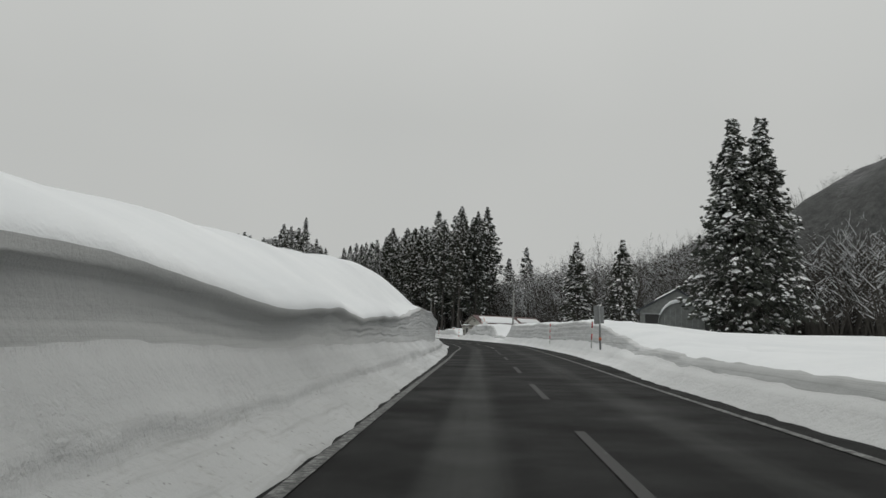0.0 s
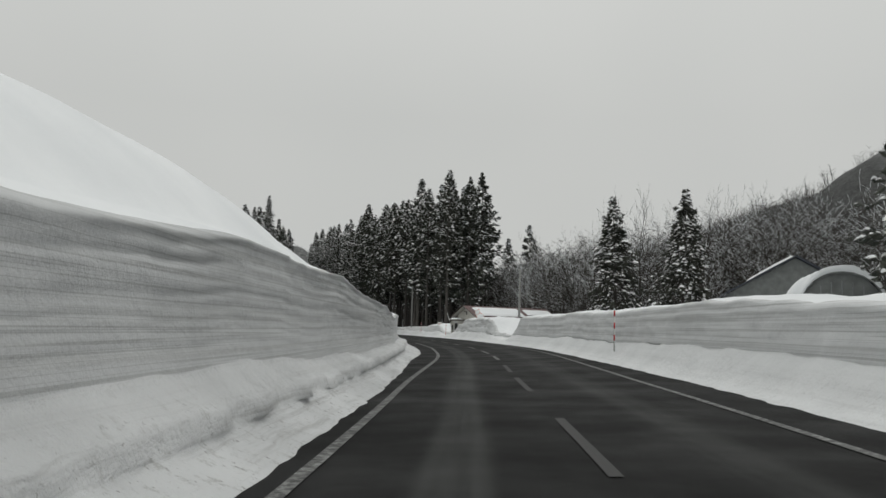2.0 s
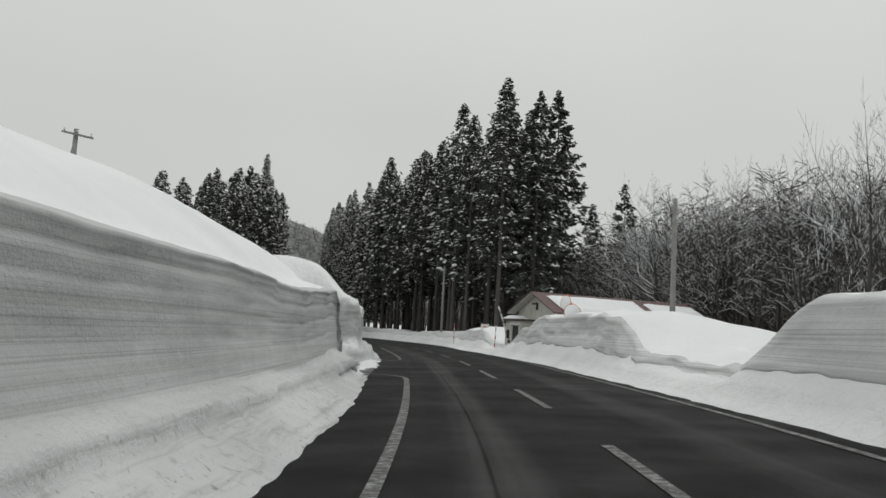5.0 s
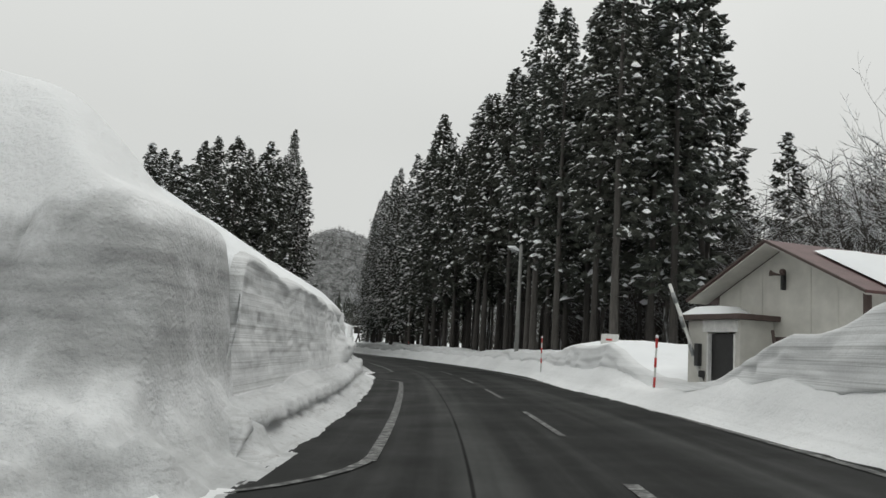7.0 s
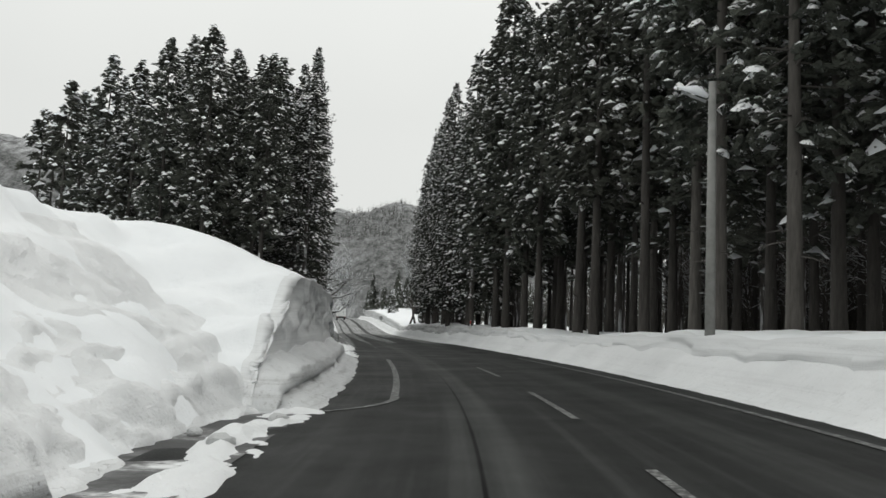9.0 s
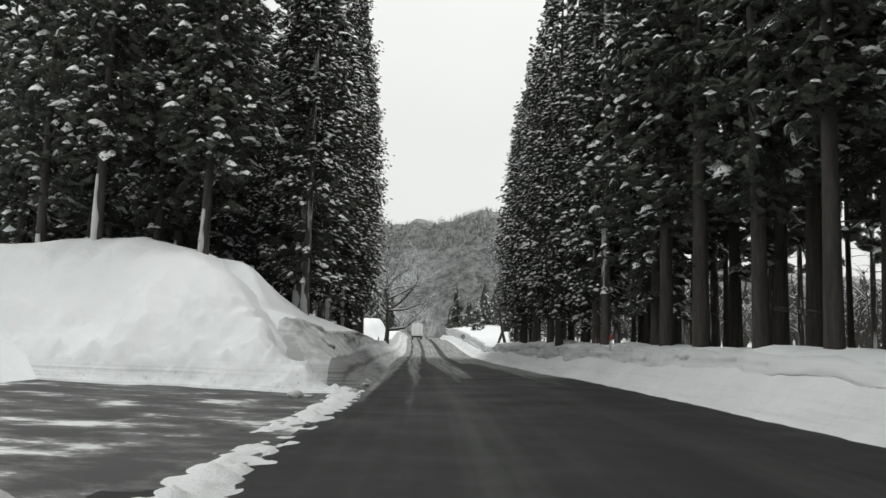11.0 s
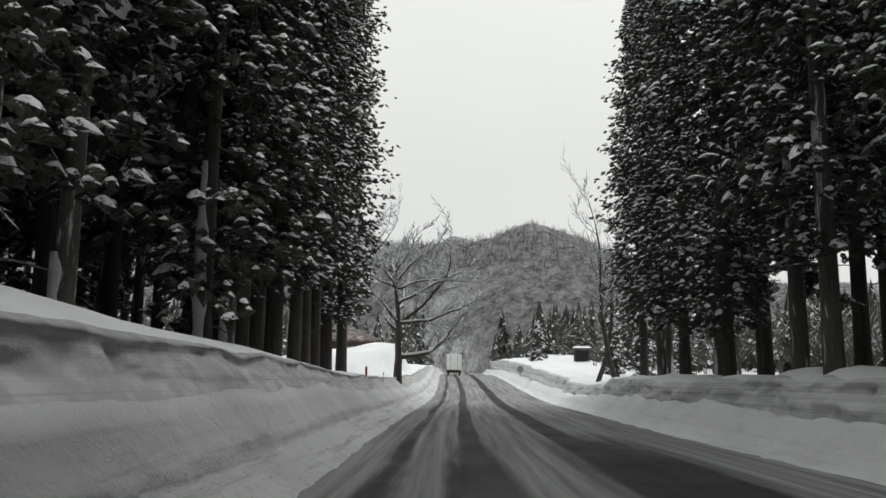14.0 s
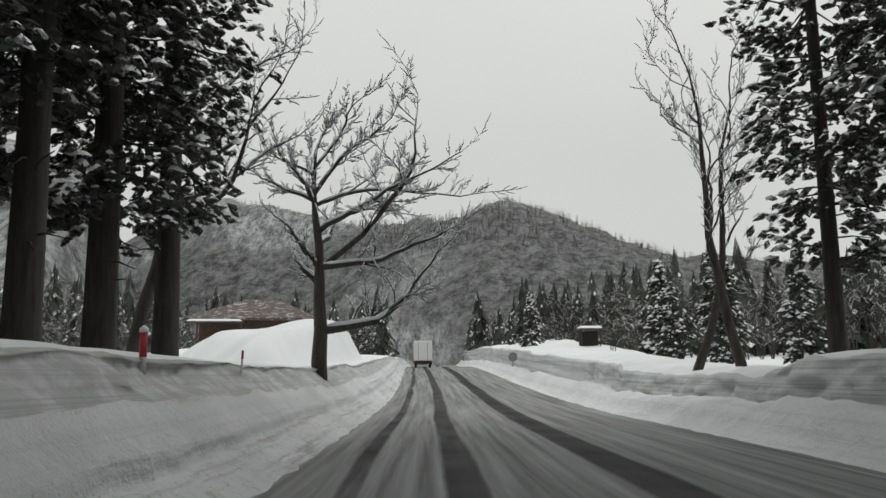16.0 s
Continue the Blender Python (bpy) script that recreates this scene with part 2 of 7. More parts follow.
    tone = n.ramp(n.noise(n.coords("UV", (3.0, 0.06, 1)), 1.5, 5.0, 0.6), (0.3, (0.14, 0.143, 0.14)), (0.7, (0.38, 0.385, 0.385)))
    col = n.mix(cover, col, tone)
    n.color(col)
    n.rough(n.mix(cover, n.ramp(blotch, (0.3, 0.55), (0.7, 0.78)), (0.85, 0.85, 0.85)))
    n.p.inputs["Specular IOR Level"].default_value = 0.08
    n.bump(n.math("ADD", grain, n.math("MULTIPLY", cover, n.math("ADD", 0.8, patch))), 0.35, 0.012)
    return n.m


ASPHALT = asphalt_material()


def plain(name, col, rough=0.7, metal=0.0, vary=0.15, scale=8.0, relief=0.2):
    n = Nodes(name, rough, metal)
    v = n.coords()
    f = n.noise(v, scale, 5.0)
    n.color(n.ramp(f, (0.3, tuple(c * (1 - vary) for c in col)), (0.7, tuple(min(1.0, c * (1 + vary)) for c in col))))
    n.bump(n.noise(v, scale * 6, 3.0), relief, 0.01)
    return n.m


def paint_material(name, lo, hi, bare):
    n = Nodes(name, 0.7)
    v = n.coords()
    worn = n.noise(v, 7.0, 6.0, 0.75)
    n.color(n.mix(n.step(worn, lo, hi), bare, (0.36, 0.37, 0.355)))
    return n.m


ROAD_PAINT = paint_material("worn_road_paint", 0.40, 0.76, (0.035, 0.035, 0.035))
FADED_PAINT = paint_material("faded_road_paint", 0.62, 0.84, (0.022, 0.022, 0.022))


def bark_material(name, dark, light, snowy=0.0):
    n = Nodes(name, 0.9)
    v = n.coords("Object", (3.0, 3.0, 0.35))
    f = n.noise(v, 3.0, 6.0, 0.7)
    col = n.ramp(f, (0.3, dark), (0.7, light))
    if snowy:
        # snow driven against the bark in streaks
        streak = n.noise(n.coords("Object", (1.2, 1.2, 0.16)), 2.2, 5.0, 0.7)
        col = n.mix(n.math("MULTIPLY", n.step(streak, 0.52, 0.60), snowy), col, (0.70, 0.71, 0.72))
    n.color(col)
    n.bump(f, 0.6, 0.03)
    return n.m


CEDAR_BARK = bark_material("cedar_bark", (0.022, 0.02, 0.018), (0.07, 0.063, 0.057))
SNOWY_BARK = bark_material("cedar_bark_with_driven_snow", (0.045, 0.04, 0.037), (0.12, 0.11, 0.10), 0.9)
PALE_BARK = bark_material("pale_cedar_bark", (0.045, 0.041, 0.037), (0.125, 0.115, 0.105))
GREY_BARK = bark_material("bare_tree_bark", (0.028, 0.025, 0.022), (0.085, 0.078, 0.068))


def leaf_material(name, a, b):
    n = Nodes(name, 0.75)
    r = n.island()
    col = n.ramp(r, (0.0, a), (1.0, b))
    tint = n.mix(n.math("MULTIPLY", n.random(), 0.5), col, (0.045, 0.043, 0.035))
    n.color(tint)
    n.p.inputs["Specular IOR Level"].default_value = 0.2
    # ragged needles: gaps between the twigs of each spray
    n.put(n.p.inputs["Alpha"], n.step(n.noise(n.coords(), 13.0, 4.0, 0.78), 0.45, 0.48))
    return n.m


CEDAR_LEAF = leaf_material("cedar_foliage", (0.032, 0.037, 0.032), (0.095, 0.103, 0.085))

# ---- the line of the road: stations s along it, d metres to the right of the driving line ----
LINE = np.array([(0, -120), (0, -60), (0, -20), (0.02, 0), (0.16, 20), (0.32, 40), (0.24, 55), (-0.1, 67), (-1.08, 84), (-2.63, 99.1), (-4.9, 115.9),
                 (-7.5, 129.6), (-9.84, 139.2), (-13.86, 153.2), (-18.73, 166.6), (-24.76, 181.1), (-31.9, 197.6), (-40.9, 218.3), (-56.6, 255.5),
                 (-74.0, 295.0), (-94.0, 341.0), (-124.0, 410.0), (-190.0, 560.0), (-320.0, 860.0)], float)


def natural_spline(u, p):
    """Second derivatives of a natural cubic spline through p at u."""
    k = len(u)
    a, r = np.zeros((k, k)), np.zeros((k, p.shape[1]))
    a[0, 0] = a[-1, -1] = 1
    h = np.diff(u)
    for i in range(1, k - 1):
        a[i, i - 1:i + 2] = h[i - 1], 2 * (h[i - 1] + h[i]), h[i]
        r[i] = 6 * ((p[i + 1] - p[i]) / h[i] - (p[i] - p[i - 1]) / h[i - 1])
    return np.linalg.solve(a, r)


def _line_table():
    u = np.r_[0, np.cumsum(np.linalg.norm(np.diff(LINE, axis=0), axis=1))]
    m = natural_spline(u, LINE)
    t = np.arange(0, u[-1], 0.5)
    i = np.clip(np.searchsorted(u, t, side="right") - 1, 0, len(u) - 2)
    h = (u[i + 1] - u[i])[:, None]
    a, b = ((u[i + 1] - t)[:, None], (t - u[i])[:, None])
    p = (m[i] * a**3 + m[i + 1] * b**3) / (6 * h) + (LINE[i] / h - m[i] * h / 6) * a + (LINE[i + 1] / h - m[i + 1] * h / 6) * b
    s = np.r_[0, np.cumsum(np.linalg.norm(np.diff(p, axis=0), axis=1))]
    zero = s[np.argmin(np.hypot(p[:, 0], p[:, 1]))]
    return s - zero, p


LINE_S, LINE_P = _line_table()
LINE_T = np.gradient(LINE_P, LINE_S, axis=0)
LINE_T /= np.linalg.norm(LINE_T, axis=1)[:, None]
MEAN_N = np.array([math.cos(radians(12)), math.sin(radians(12))])


def knots(s, *pairs):
    """A smooth-stepped curve through (s, value) pairs."""
    x, y = np.array(pairs, float).T
    s = np.asarray(s, float)
    i = np.clip(np.searchsorted(x, s, side="right") - 1, 0, len(x) - 2)
    u = np.clip((s - x[i]) / (x[i + 1] - x[i]), 0, 1)
    return y[i] + (y[i + 1] - y[i]) * u * u * (3 - 2 * u)


def slope(x, pairs):
    """A profile through (x, value) pairs with straight runs and softened corners."""
    px, py = np.array(pairs, float).T
    x = np.asarray(x, float)
    return sum(w * np.interp(x + o, px, py) for o, w in ((-0.16, 0.25), (0.0, 0.5), (0.16, 0.25)))


def bank_tan(s):
    return np.tan(np.radians(knots(s, (-120, 0.8), (10, 0.8), (60, 2.2), (80, 2.6), (130, 2.6), (150, 2.0), (180, 1.3), (205, 0.8), (225, 0.0), (900, 0.0))))


def rise(s):
    """The road climbs gently beyond the last trees."""
    return knots(s, (-120, 0), (248, 0), (330, 2.2), (420, 4.2), (900, 6.0))


def road_z(s, d):
    return bank_tan(s) * np.clip(d, -3.5, 8) + rise(s)


def plan(s, d):
    """x and y of a place on the plan."""
    s, d = np.broadcast_arrays(np.asarray(s, float), np.asarray(d, float))
    x, y = np.interp(s, LINE_S, LINE_P[:, 0]), np.interp(s, LINE_S, LINE_P[:, 1])
    nx, ny = np.interp(s, LINE_S, LINE_T[:, 1]), np.interp(s, LINE_S, -LINE_T[:, 0])
    w = np.clip((np.abs(d) - 25) / 120, 0, 1)
    nx, ny = nx * (1 - w) + MEAN_N[0] * w, ny * (1 - w) + MEAN_N[1] * w
    return x + nx * d, y + ny * d


def turn_at(s):
    """Degrees by which the road's run is turned from +y."""
    return math.degrees(math.atan2(-np.interp(s, LINE_S, LINE_T[:, 0]), np.interp(s, LINE_S, LINE_T[:, 1])))


def _hash(i, j, seed):
    n = (i.astype(np.int64) * 374761393 + j.astype(np.int64) * 668265263 + seed * 974711) & 0x7FFFFFFF
    n = ((n ^ (n >> 13)) * 1274126177) & 0x7FFFFFFF
    return ((n ^ (n >> 16)) & 0xFFFF) / 65535.0


def lumps(x, y, seed=0):
    """Smooth value noise from -1 to 1, one lump a unit."""
    x, y = np.broadcast_arrays(np.asarray(x, float), np.asarray(y, float))
    i, j = np.floor(x), np.floor(y)
    u, v = x - i, y - j
    u, v = u * u * (3 - 2 * u), v * v * (3 - 2 * v)
    a, b, c, e = _hash(i, j, seed), _hash(i + 1, j, seed), _hash(i, j + 1, seed), _hash(i + 1, j + 1, seed)
    return 2 * ((a * (1 - u) + b * u) * (1 - v) + (c * (1 - u) + e * u) * v) - 1


def rough(x, y, seed=0, octaves=4):
    return sum(lumps(x * 2**k, y * 2**k, seed + 7 * k) / 2**k for k in range(octaves)) / 1.6


def sheet(name, xyz, material, uv=None, flat=False):
    """A grid of places, rows by columns, as one mesh."""
    r, c = xyz.shape[:2]
    idx = np.arange(r * c).reshape(r, c)
    quads = np.stack([idx[:-1, :-1], idx[:-1, 1:], idx[1:, 1:], idx[1:, :-1]], -1).reshape(-1, 4)
    me = bpy.data.meshes.new(name)
    me.from_pydata(xyz.reshape(-1, 3).tolist(), [], quads.tolist())
    if uv is not None:
        layer = me.uv_layers.new(name="UVMap")
        loops = np.empty(len(me.loops), np.int32)
        me.loops.foreach_get("vertex_index", loops)
        layer.data.foreach_set("uv", uv.reshape(-1, 2)[loops].ravel())
    if not flat:
        me.polygons.foreach_set("use_smooth", np.ones(len(me.polygons), bool))
    me.materials.append(material)
    return new(name, me)


def centre(s):
    """The painted centre line."""
    return knots(s, (-120, 1.35), (25, 1.35), (50, 1.4), (76, 1.95), (90, 2.0), (112, 1.75), (128, 1.65), (150, 1.95), (190, 2.1), (900, 2.15))


def left_edge(s):
    return knots(s, (-120, -1.7), (6, -1.7), (48, -1.9), (66, -2.0), (78, -1.65), (92, -1.7), (108, -2.15), (128, -2.05), (145, -1.95), (165, -1.9), (185, -1.75), (215, -1.7), (900, -1.7))


def right_edge(s):
    return knots(s, (-120, 4.8), (22, 4.85), (34, 5.3), (52, 5.5), (80, 5.6), (112, 5.1), (128, 4.6), (136, 4.6), (150, 5.5), (175, 5.9), (196, 6.0), (204, 5.5), (225, 5.5), (240, 5.6), (900, 5.4))


# ---- road ----
def spacing(*runs):
    return np.concatenate([np.arange(a, b, st) for a, b, st in runs] + [[runs[-1][1]]])


def make_road():
    s = spacing((-100, -6, 4), (-6, 262, 0.8), (262, 560, 5))[:, None]
    u = np.linspace(0, 1, 61)[None]
    a, b = left_edge(s) - 1.1, right_edge(s) + 1.1
    d = a + (b - a) * u
    x, y = plan(s, d)
    c = centre(s)
    z = road_z(s, d)
    # worn wheel tracks, and snow left between them farther on
    ruts = np.maximum.reduce([np.exp(-((d - c - m) / 0.3) ** 2) for m in (-3.0, -1.7, 0.9)])
    z = z + 0.03 * knots(s, (-120, 0), (180, 0), (230, 1), (900, 1)) * (1 - ruts)
    ob = sheet("road", np.stack([x, y, z], -1), ASPHALT, np.stack(np.broadcast_arrays(d - c, s), -1))
    return tagged(ob, "dark two-lane asphalt road with pale salt streaks and packed snow", "road", kind="structure")


road = make_road()


def strip(name, s, d, half, lift=0.012, paint=None):
    """A painted line on the road."""
    s = np.asarray(s, float)[:, None]
    e = np.array([-half, half])[None]
    x, y = plan(s, d[:, None] + e)
    z = road_z(s, d[:, None] + e) + lift
    ob = sheet(name, np.stack([x, y, z], -1), paint or ROAD_PAINT, flat=True)
    ob.parent = road
    return ob


def make_markings():
    for far in (-29.0, -19.0, -9.0, 1.0, 11.0, 21.0, 31.4, 44.0, 54.0, 61.6):
        s = np.linspace(far - 4.8, far, 13)
        strip("centre_dash", s, centre(s), 0.07, 0.012, FADED_PAINT)
    ends = [71.0, 79.4] + [89.2, 98.9, 108.3, 117.4, 126.6, 135.7, 144.8, 153.8, 163.5]
    for far in ends:
        s = np.linspace(far - 4.8, far, 13)
        strip("centre_dash", s, centre(s), 0.075 if far < 120 else 0.055)
    # edge line with a gap, and corners that turn in, at each driveway
    for a, b in ((-60, 103.5), (118.8, 140.0), (152.0, 169)):
        s = np.arange(a, b, 0.4)
        d = centre(s) - knots(s, (-120, 2.85), (50, 2.85), (75, 2.62), (160, 2.7), (900, 2.85))
        strip("edge_line", s, d, 0.075)
    for s0, way in ((103, 1), (119.3, -1), (139.5, 1), (152.5, -1)):
        th = np.linspace(0, math.pi / 2, 9)
        s = s0 + way * 3.2 * np.sin(th)
        d = centre(s0) - 2.66 - 2.4 * (1 - np.cos(th))
        strip("corner_line", s, d, 0.07, 0.014)
    s = np.arange(-60, 172, 0.4)
    strip("edge_line", s, centre(s) + 2.9, 0.07)


make_markings()

# ---- ground: one snow-covered sheet to the horizon ----
DRIVES = ((105.0, 115.8, 11.0), (142.2, 149.6, 0.2), (170.5, 186.0, 8.5))
NEAR_END = ((-1, -0.45), (0, 0.1), (1.5, 1.2), (3, 2.4), (5, 5), (7, 30))
SHARP_END = ((-0.3, -0.45), (0, 0.5), (0.3, 1.2), (0.45, 2.5), (0.7, 3.3), (1.2, 4.1), (2.2, 5.0), (3.5, 30))
# how high the snow stands, so far into the bank from the edge of each driveway
FAR_ENDS = (((-0.5, -0.45), (0, 0.05), (0.25, 0.5), (0.8, 0.8), (1.35, 1.15), (1.6, 1.35), (1.8, 2.3), (2.2, 2.75), (2.6, 3.6), (3.2, 4.4), (4.0, 5.1), (6.0, 5.6), (8, 6), (10, 30)),
            ((-0.2, -0.45), (0, 0.05), (1.0, 0.65), (2.5, 1.35), (4.5, 2.3), (7, 3.3), (10, 5), (13, 30)),
            ((-0.6, -0.45), (0, 0.05), (0.5, 0.7), (1.2, 1.4), (2.5, 2.75), (3.8, 4.0), (5.5, 5.0), (9.0, 6.0), (12, 30)))
# how far each end draws back, metre by metre away from the road
SLANT = (0.0, 0.1, 0.33)
# the slope at the road's side of each broken end: metres from the driving line, height
SHOULDERS = (((1.9, 0.0), (2.3, 0.3), (2.6, 0.6), (2.86, 0.85), (3.0, 2.5), (3.4, 3.3), (4.2, 4.4), (5.2, 5.1), (6.5, 5.6), (8, 30)), (), ((2.0, 0.0), (2.7, 0.4), (3.3, 1.3), (4.5, 2.7), (5.6, 3.6), (7, 4.5), (9, 5.2), (11, 30)))
BACKS = (((-0.8, -0.45), (0, 0.05), (1, 0.8), (3, 2.2), (5, 4), (8, 30)),
         ((-0.4, -0.45), (0, 0.05), (0.5, 0.55), (1.2, 1.0), (2, 1.5), (3.5, 2.6), (5, 4), (7, 30)),
         ((-0.8, -0.45), (0, 0.05), (1, 0.8), (3, 2.2), (5, 4), (8, 30)))


def opening(s, d):
    """1 in the driveways of the left side, 0 between and behind them."""
    s, d = np.broadcast_arrays(np.asarray(s, float), np.asarray(d, float))
    o = np.zeros_like(s)

    def soft(v):
        v = np.clip(v, 0, 1)
        return v * v * (3 - 2 * v)
    for a, b, deep in DRIVES:
        o = np.maximum(o, soft((s - a) / 3 + 0.5) * soft((b - s) / 3 + 0.5) * soft((d + deep + 3.5) / 3.0 + 0.5))
    return o


def snow_limit(s, d):
    """The height to which the driveways let the left bank stand."""
    s, d = np.broadcast_arrays(np.asarray(s, float), np.asarray(d, float))
    cap = np.full(s.shape, 30.0)
    for k, (a, b, deep) in enumerate(DRIVES):
        back = np.clip(-d - 3.6, 0, 8)
        near = a - s + (4.0 * np.clip(back, 0, 1) if k == 0 else 0)
        far = s - b - SLANT[k] * back
        h = np.maximum.reduce([knots(near, *(SHARP_END if k == 1 else NEAR_END)), slope(far - (2.5, 0.0, 3.4)[k], FAR_ENDS[k]), knots(-2.6 - deep - d - (0.3 if k == 1 else 0), *BACKS[k])])
        cap = np.minimum(cap, h)
    return cap


def field_z(s, d):
    """Snow-covered land away from the road."""
    side = np.where(d < 0, -1.0, 1.0)
    out = np.abs(d - 1.8) - 4.6
    ramp = np.clip(out / 4.0, 0, 1)
    left = knots(s, (-120, 2.2), (90, 2.2), (150, 1.6), (185, 1.5), (236, 0.9), (260, 0.9), (900, 1.0))
    right = knots(s, (-120, 0.95), (20, 0.95), (34, 1.15), (47, 1.7), (95, 1.9), (120, 1.5), (190, 1.3), (240, 1.3), (900, 1.2))
    z = np.where(side < 0, left, right) * ramp * ramp * (3 - 2 * ramp) + 0.3 * rough(s / 14, d / 14, 3) * ramp
    # wooded slope away to the right, and the low rise to the left
    up = np.clip((d - 46 + 0.06 * np.clip(160 - s, 0, 120)) / 200, 0, 1)
    z = z + 62 * up * up * (3 - 2 * up) * knots(s, (-120, 1.0), (40, 1.0), (260, 1.0), (330, 0.25), (900, 0.3)) * (1 + 0.2 * rough(s / 90, d / 90, 5))
    lf = np.clip((-d - 90) / 300, 0, 1)
    z = z + 26 * lf * lf * (3 - 2 * lf) * knots(s, (-120, 0.5), (150, 0.7), (260, 1), (900, 1))
    z = z + rise(s) - 0.35 * (1 - ramp)
    drive = opening(s, d) * (d < 0)
    return z * (1 - drive) - 0.2 * drive


def make_ground():
    s = spacing((-400, -100, 50), (-100, -20, 8), (-20, 270, 1.5), (270, 420, 6), (420, 850, 30))[:, None]
    half = np.r_[np.arange(0, 14, 1.0), np.arange(14, 30, 2.0), np.arange(30, 90, 6.0), np.arange(90, 330, 16), 330, 420, 560, 800]
    d = np.r_[-half[:0:-1], half][None] + 1.8
    x, y = plan(s, d)
    behind = np.clip(-100 - s, 0, 300)
    y = y - behind
    # the land lies lower under the heaped bank
    under = knots(s, (-400, 0), (95, 0), (100, 1), (203, 1), (210, 0), (900, 0)) * knots(d, (-900, 0), (-21.5, 0), (-17, 1), (-3.5, 1), (-1, 0), (900, 0))
    return tagged(sheet("ground", np.stack([x, y, field_z(s, d) * (1 - under) - 0.5 * under], -1), SNOW), "deep snow lying over fields and forest floor", "ground", kind="structure")


ground = make_ground()


# ---- ploughed banks ----
def left_top(s):
    return knots(s, (-120, 1.6), (5, 1.62), (8, 1.57), (12, 1.5), (17, 1.6), (21, 1.43), (25, 1.5), (29, 1.62), (34, 1.87), (37, 2.13), (44, 2.42), (50, 2.5), (53, 2.32), (57, 2.24), (62, 2.16), (66, 1.98), (69, 1.84), (74, 1.84), (78, 1.9), (85, 2.02), (99, 2.2),
                 (114, 2.4), (119, 2.5), (121.8, 2.48), (123.6, 2.22), (127.5, 2.18), (131, 2.28), (139, 2.36), (142, 2.36), (150, 2.1), (153, 2.22), (164, 2.25), (184, 2.2), (189, 2.1), (192, 1.9), (197, 1.68), (202, 1.66), (211, 1.68), (217, 1.66), (222, 1.5), (231, 1.4), (243, 1.35), (262, 1.5), (300, 1.2), (900, 1.0))


def left_dome(s):
    return knots(s, (-120, 3.0), (2, 3.0), (10, 3.15), (17, 3.6), (23, 3.85), (27, 3.85), (31, 4.1), (37, 4.6), (44, 5.0), (50, 4.9), (55, 4.5), (60, 3.95), (66, 3.65), (74, 3.6), (80, 3.9), (87, 4.15), (97, 4.35), (114, 4.4), (117, 4.5), (121, 4.7), (124, 4.35), (131, 4.35), (137, 4.5), (143, 4.55),
                 (149, 3.4), (155, 3.65), (162, 3.75), (168, 3.7), (183, 3.6), (188, 3.85), (190, 4.1), (192, 4.3), (194, 4.25), (196.5, 4.0), (198.5, 3.65), (201, 3.15), (204, 2.75), (208, 2.68), (212, 2.55), (217, 2.45), (224, 1.95), (236, 1.7), (250, 1.4), (900, 1.2))


def bank_lean(s):
    """How far the wall's top stands back from its foot."""
    return 0.10 + 0.12 * lumps(s / 13, 0 * s, 31) + knots(s, (-120, 0), (128, 0), (134, 0.4), (141, 0.4), (144, 0), (176, 0), (182, 2.0), (190, 1.7), (196, 0.9), (203, 0.2), (214, 0.5), (900, 0.5))


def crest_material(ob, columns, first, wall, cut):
    """Loose snow at the foot, packed snow with shade painted into its tone on the cut wall, clean fresh snow from the
    crest backwards.
    """
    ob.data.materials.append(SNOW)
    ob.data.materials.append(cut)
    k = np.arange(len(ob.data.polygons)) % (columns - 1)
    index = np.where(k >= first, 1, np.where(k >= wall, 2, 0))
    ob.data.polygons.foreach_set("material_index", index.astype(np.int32))


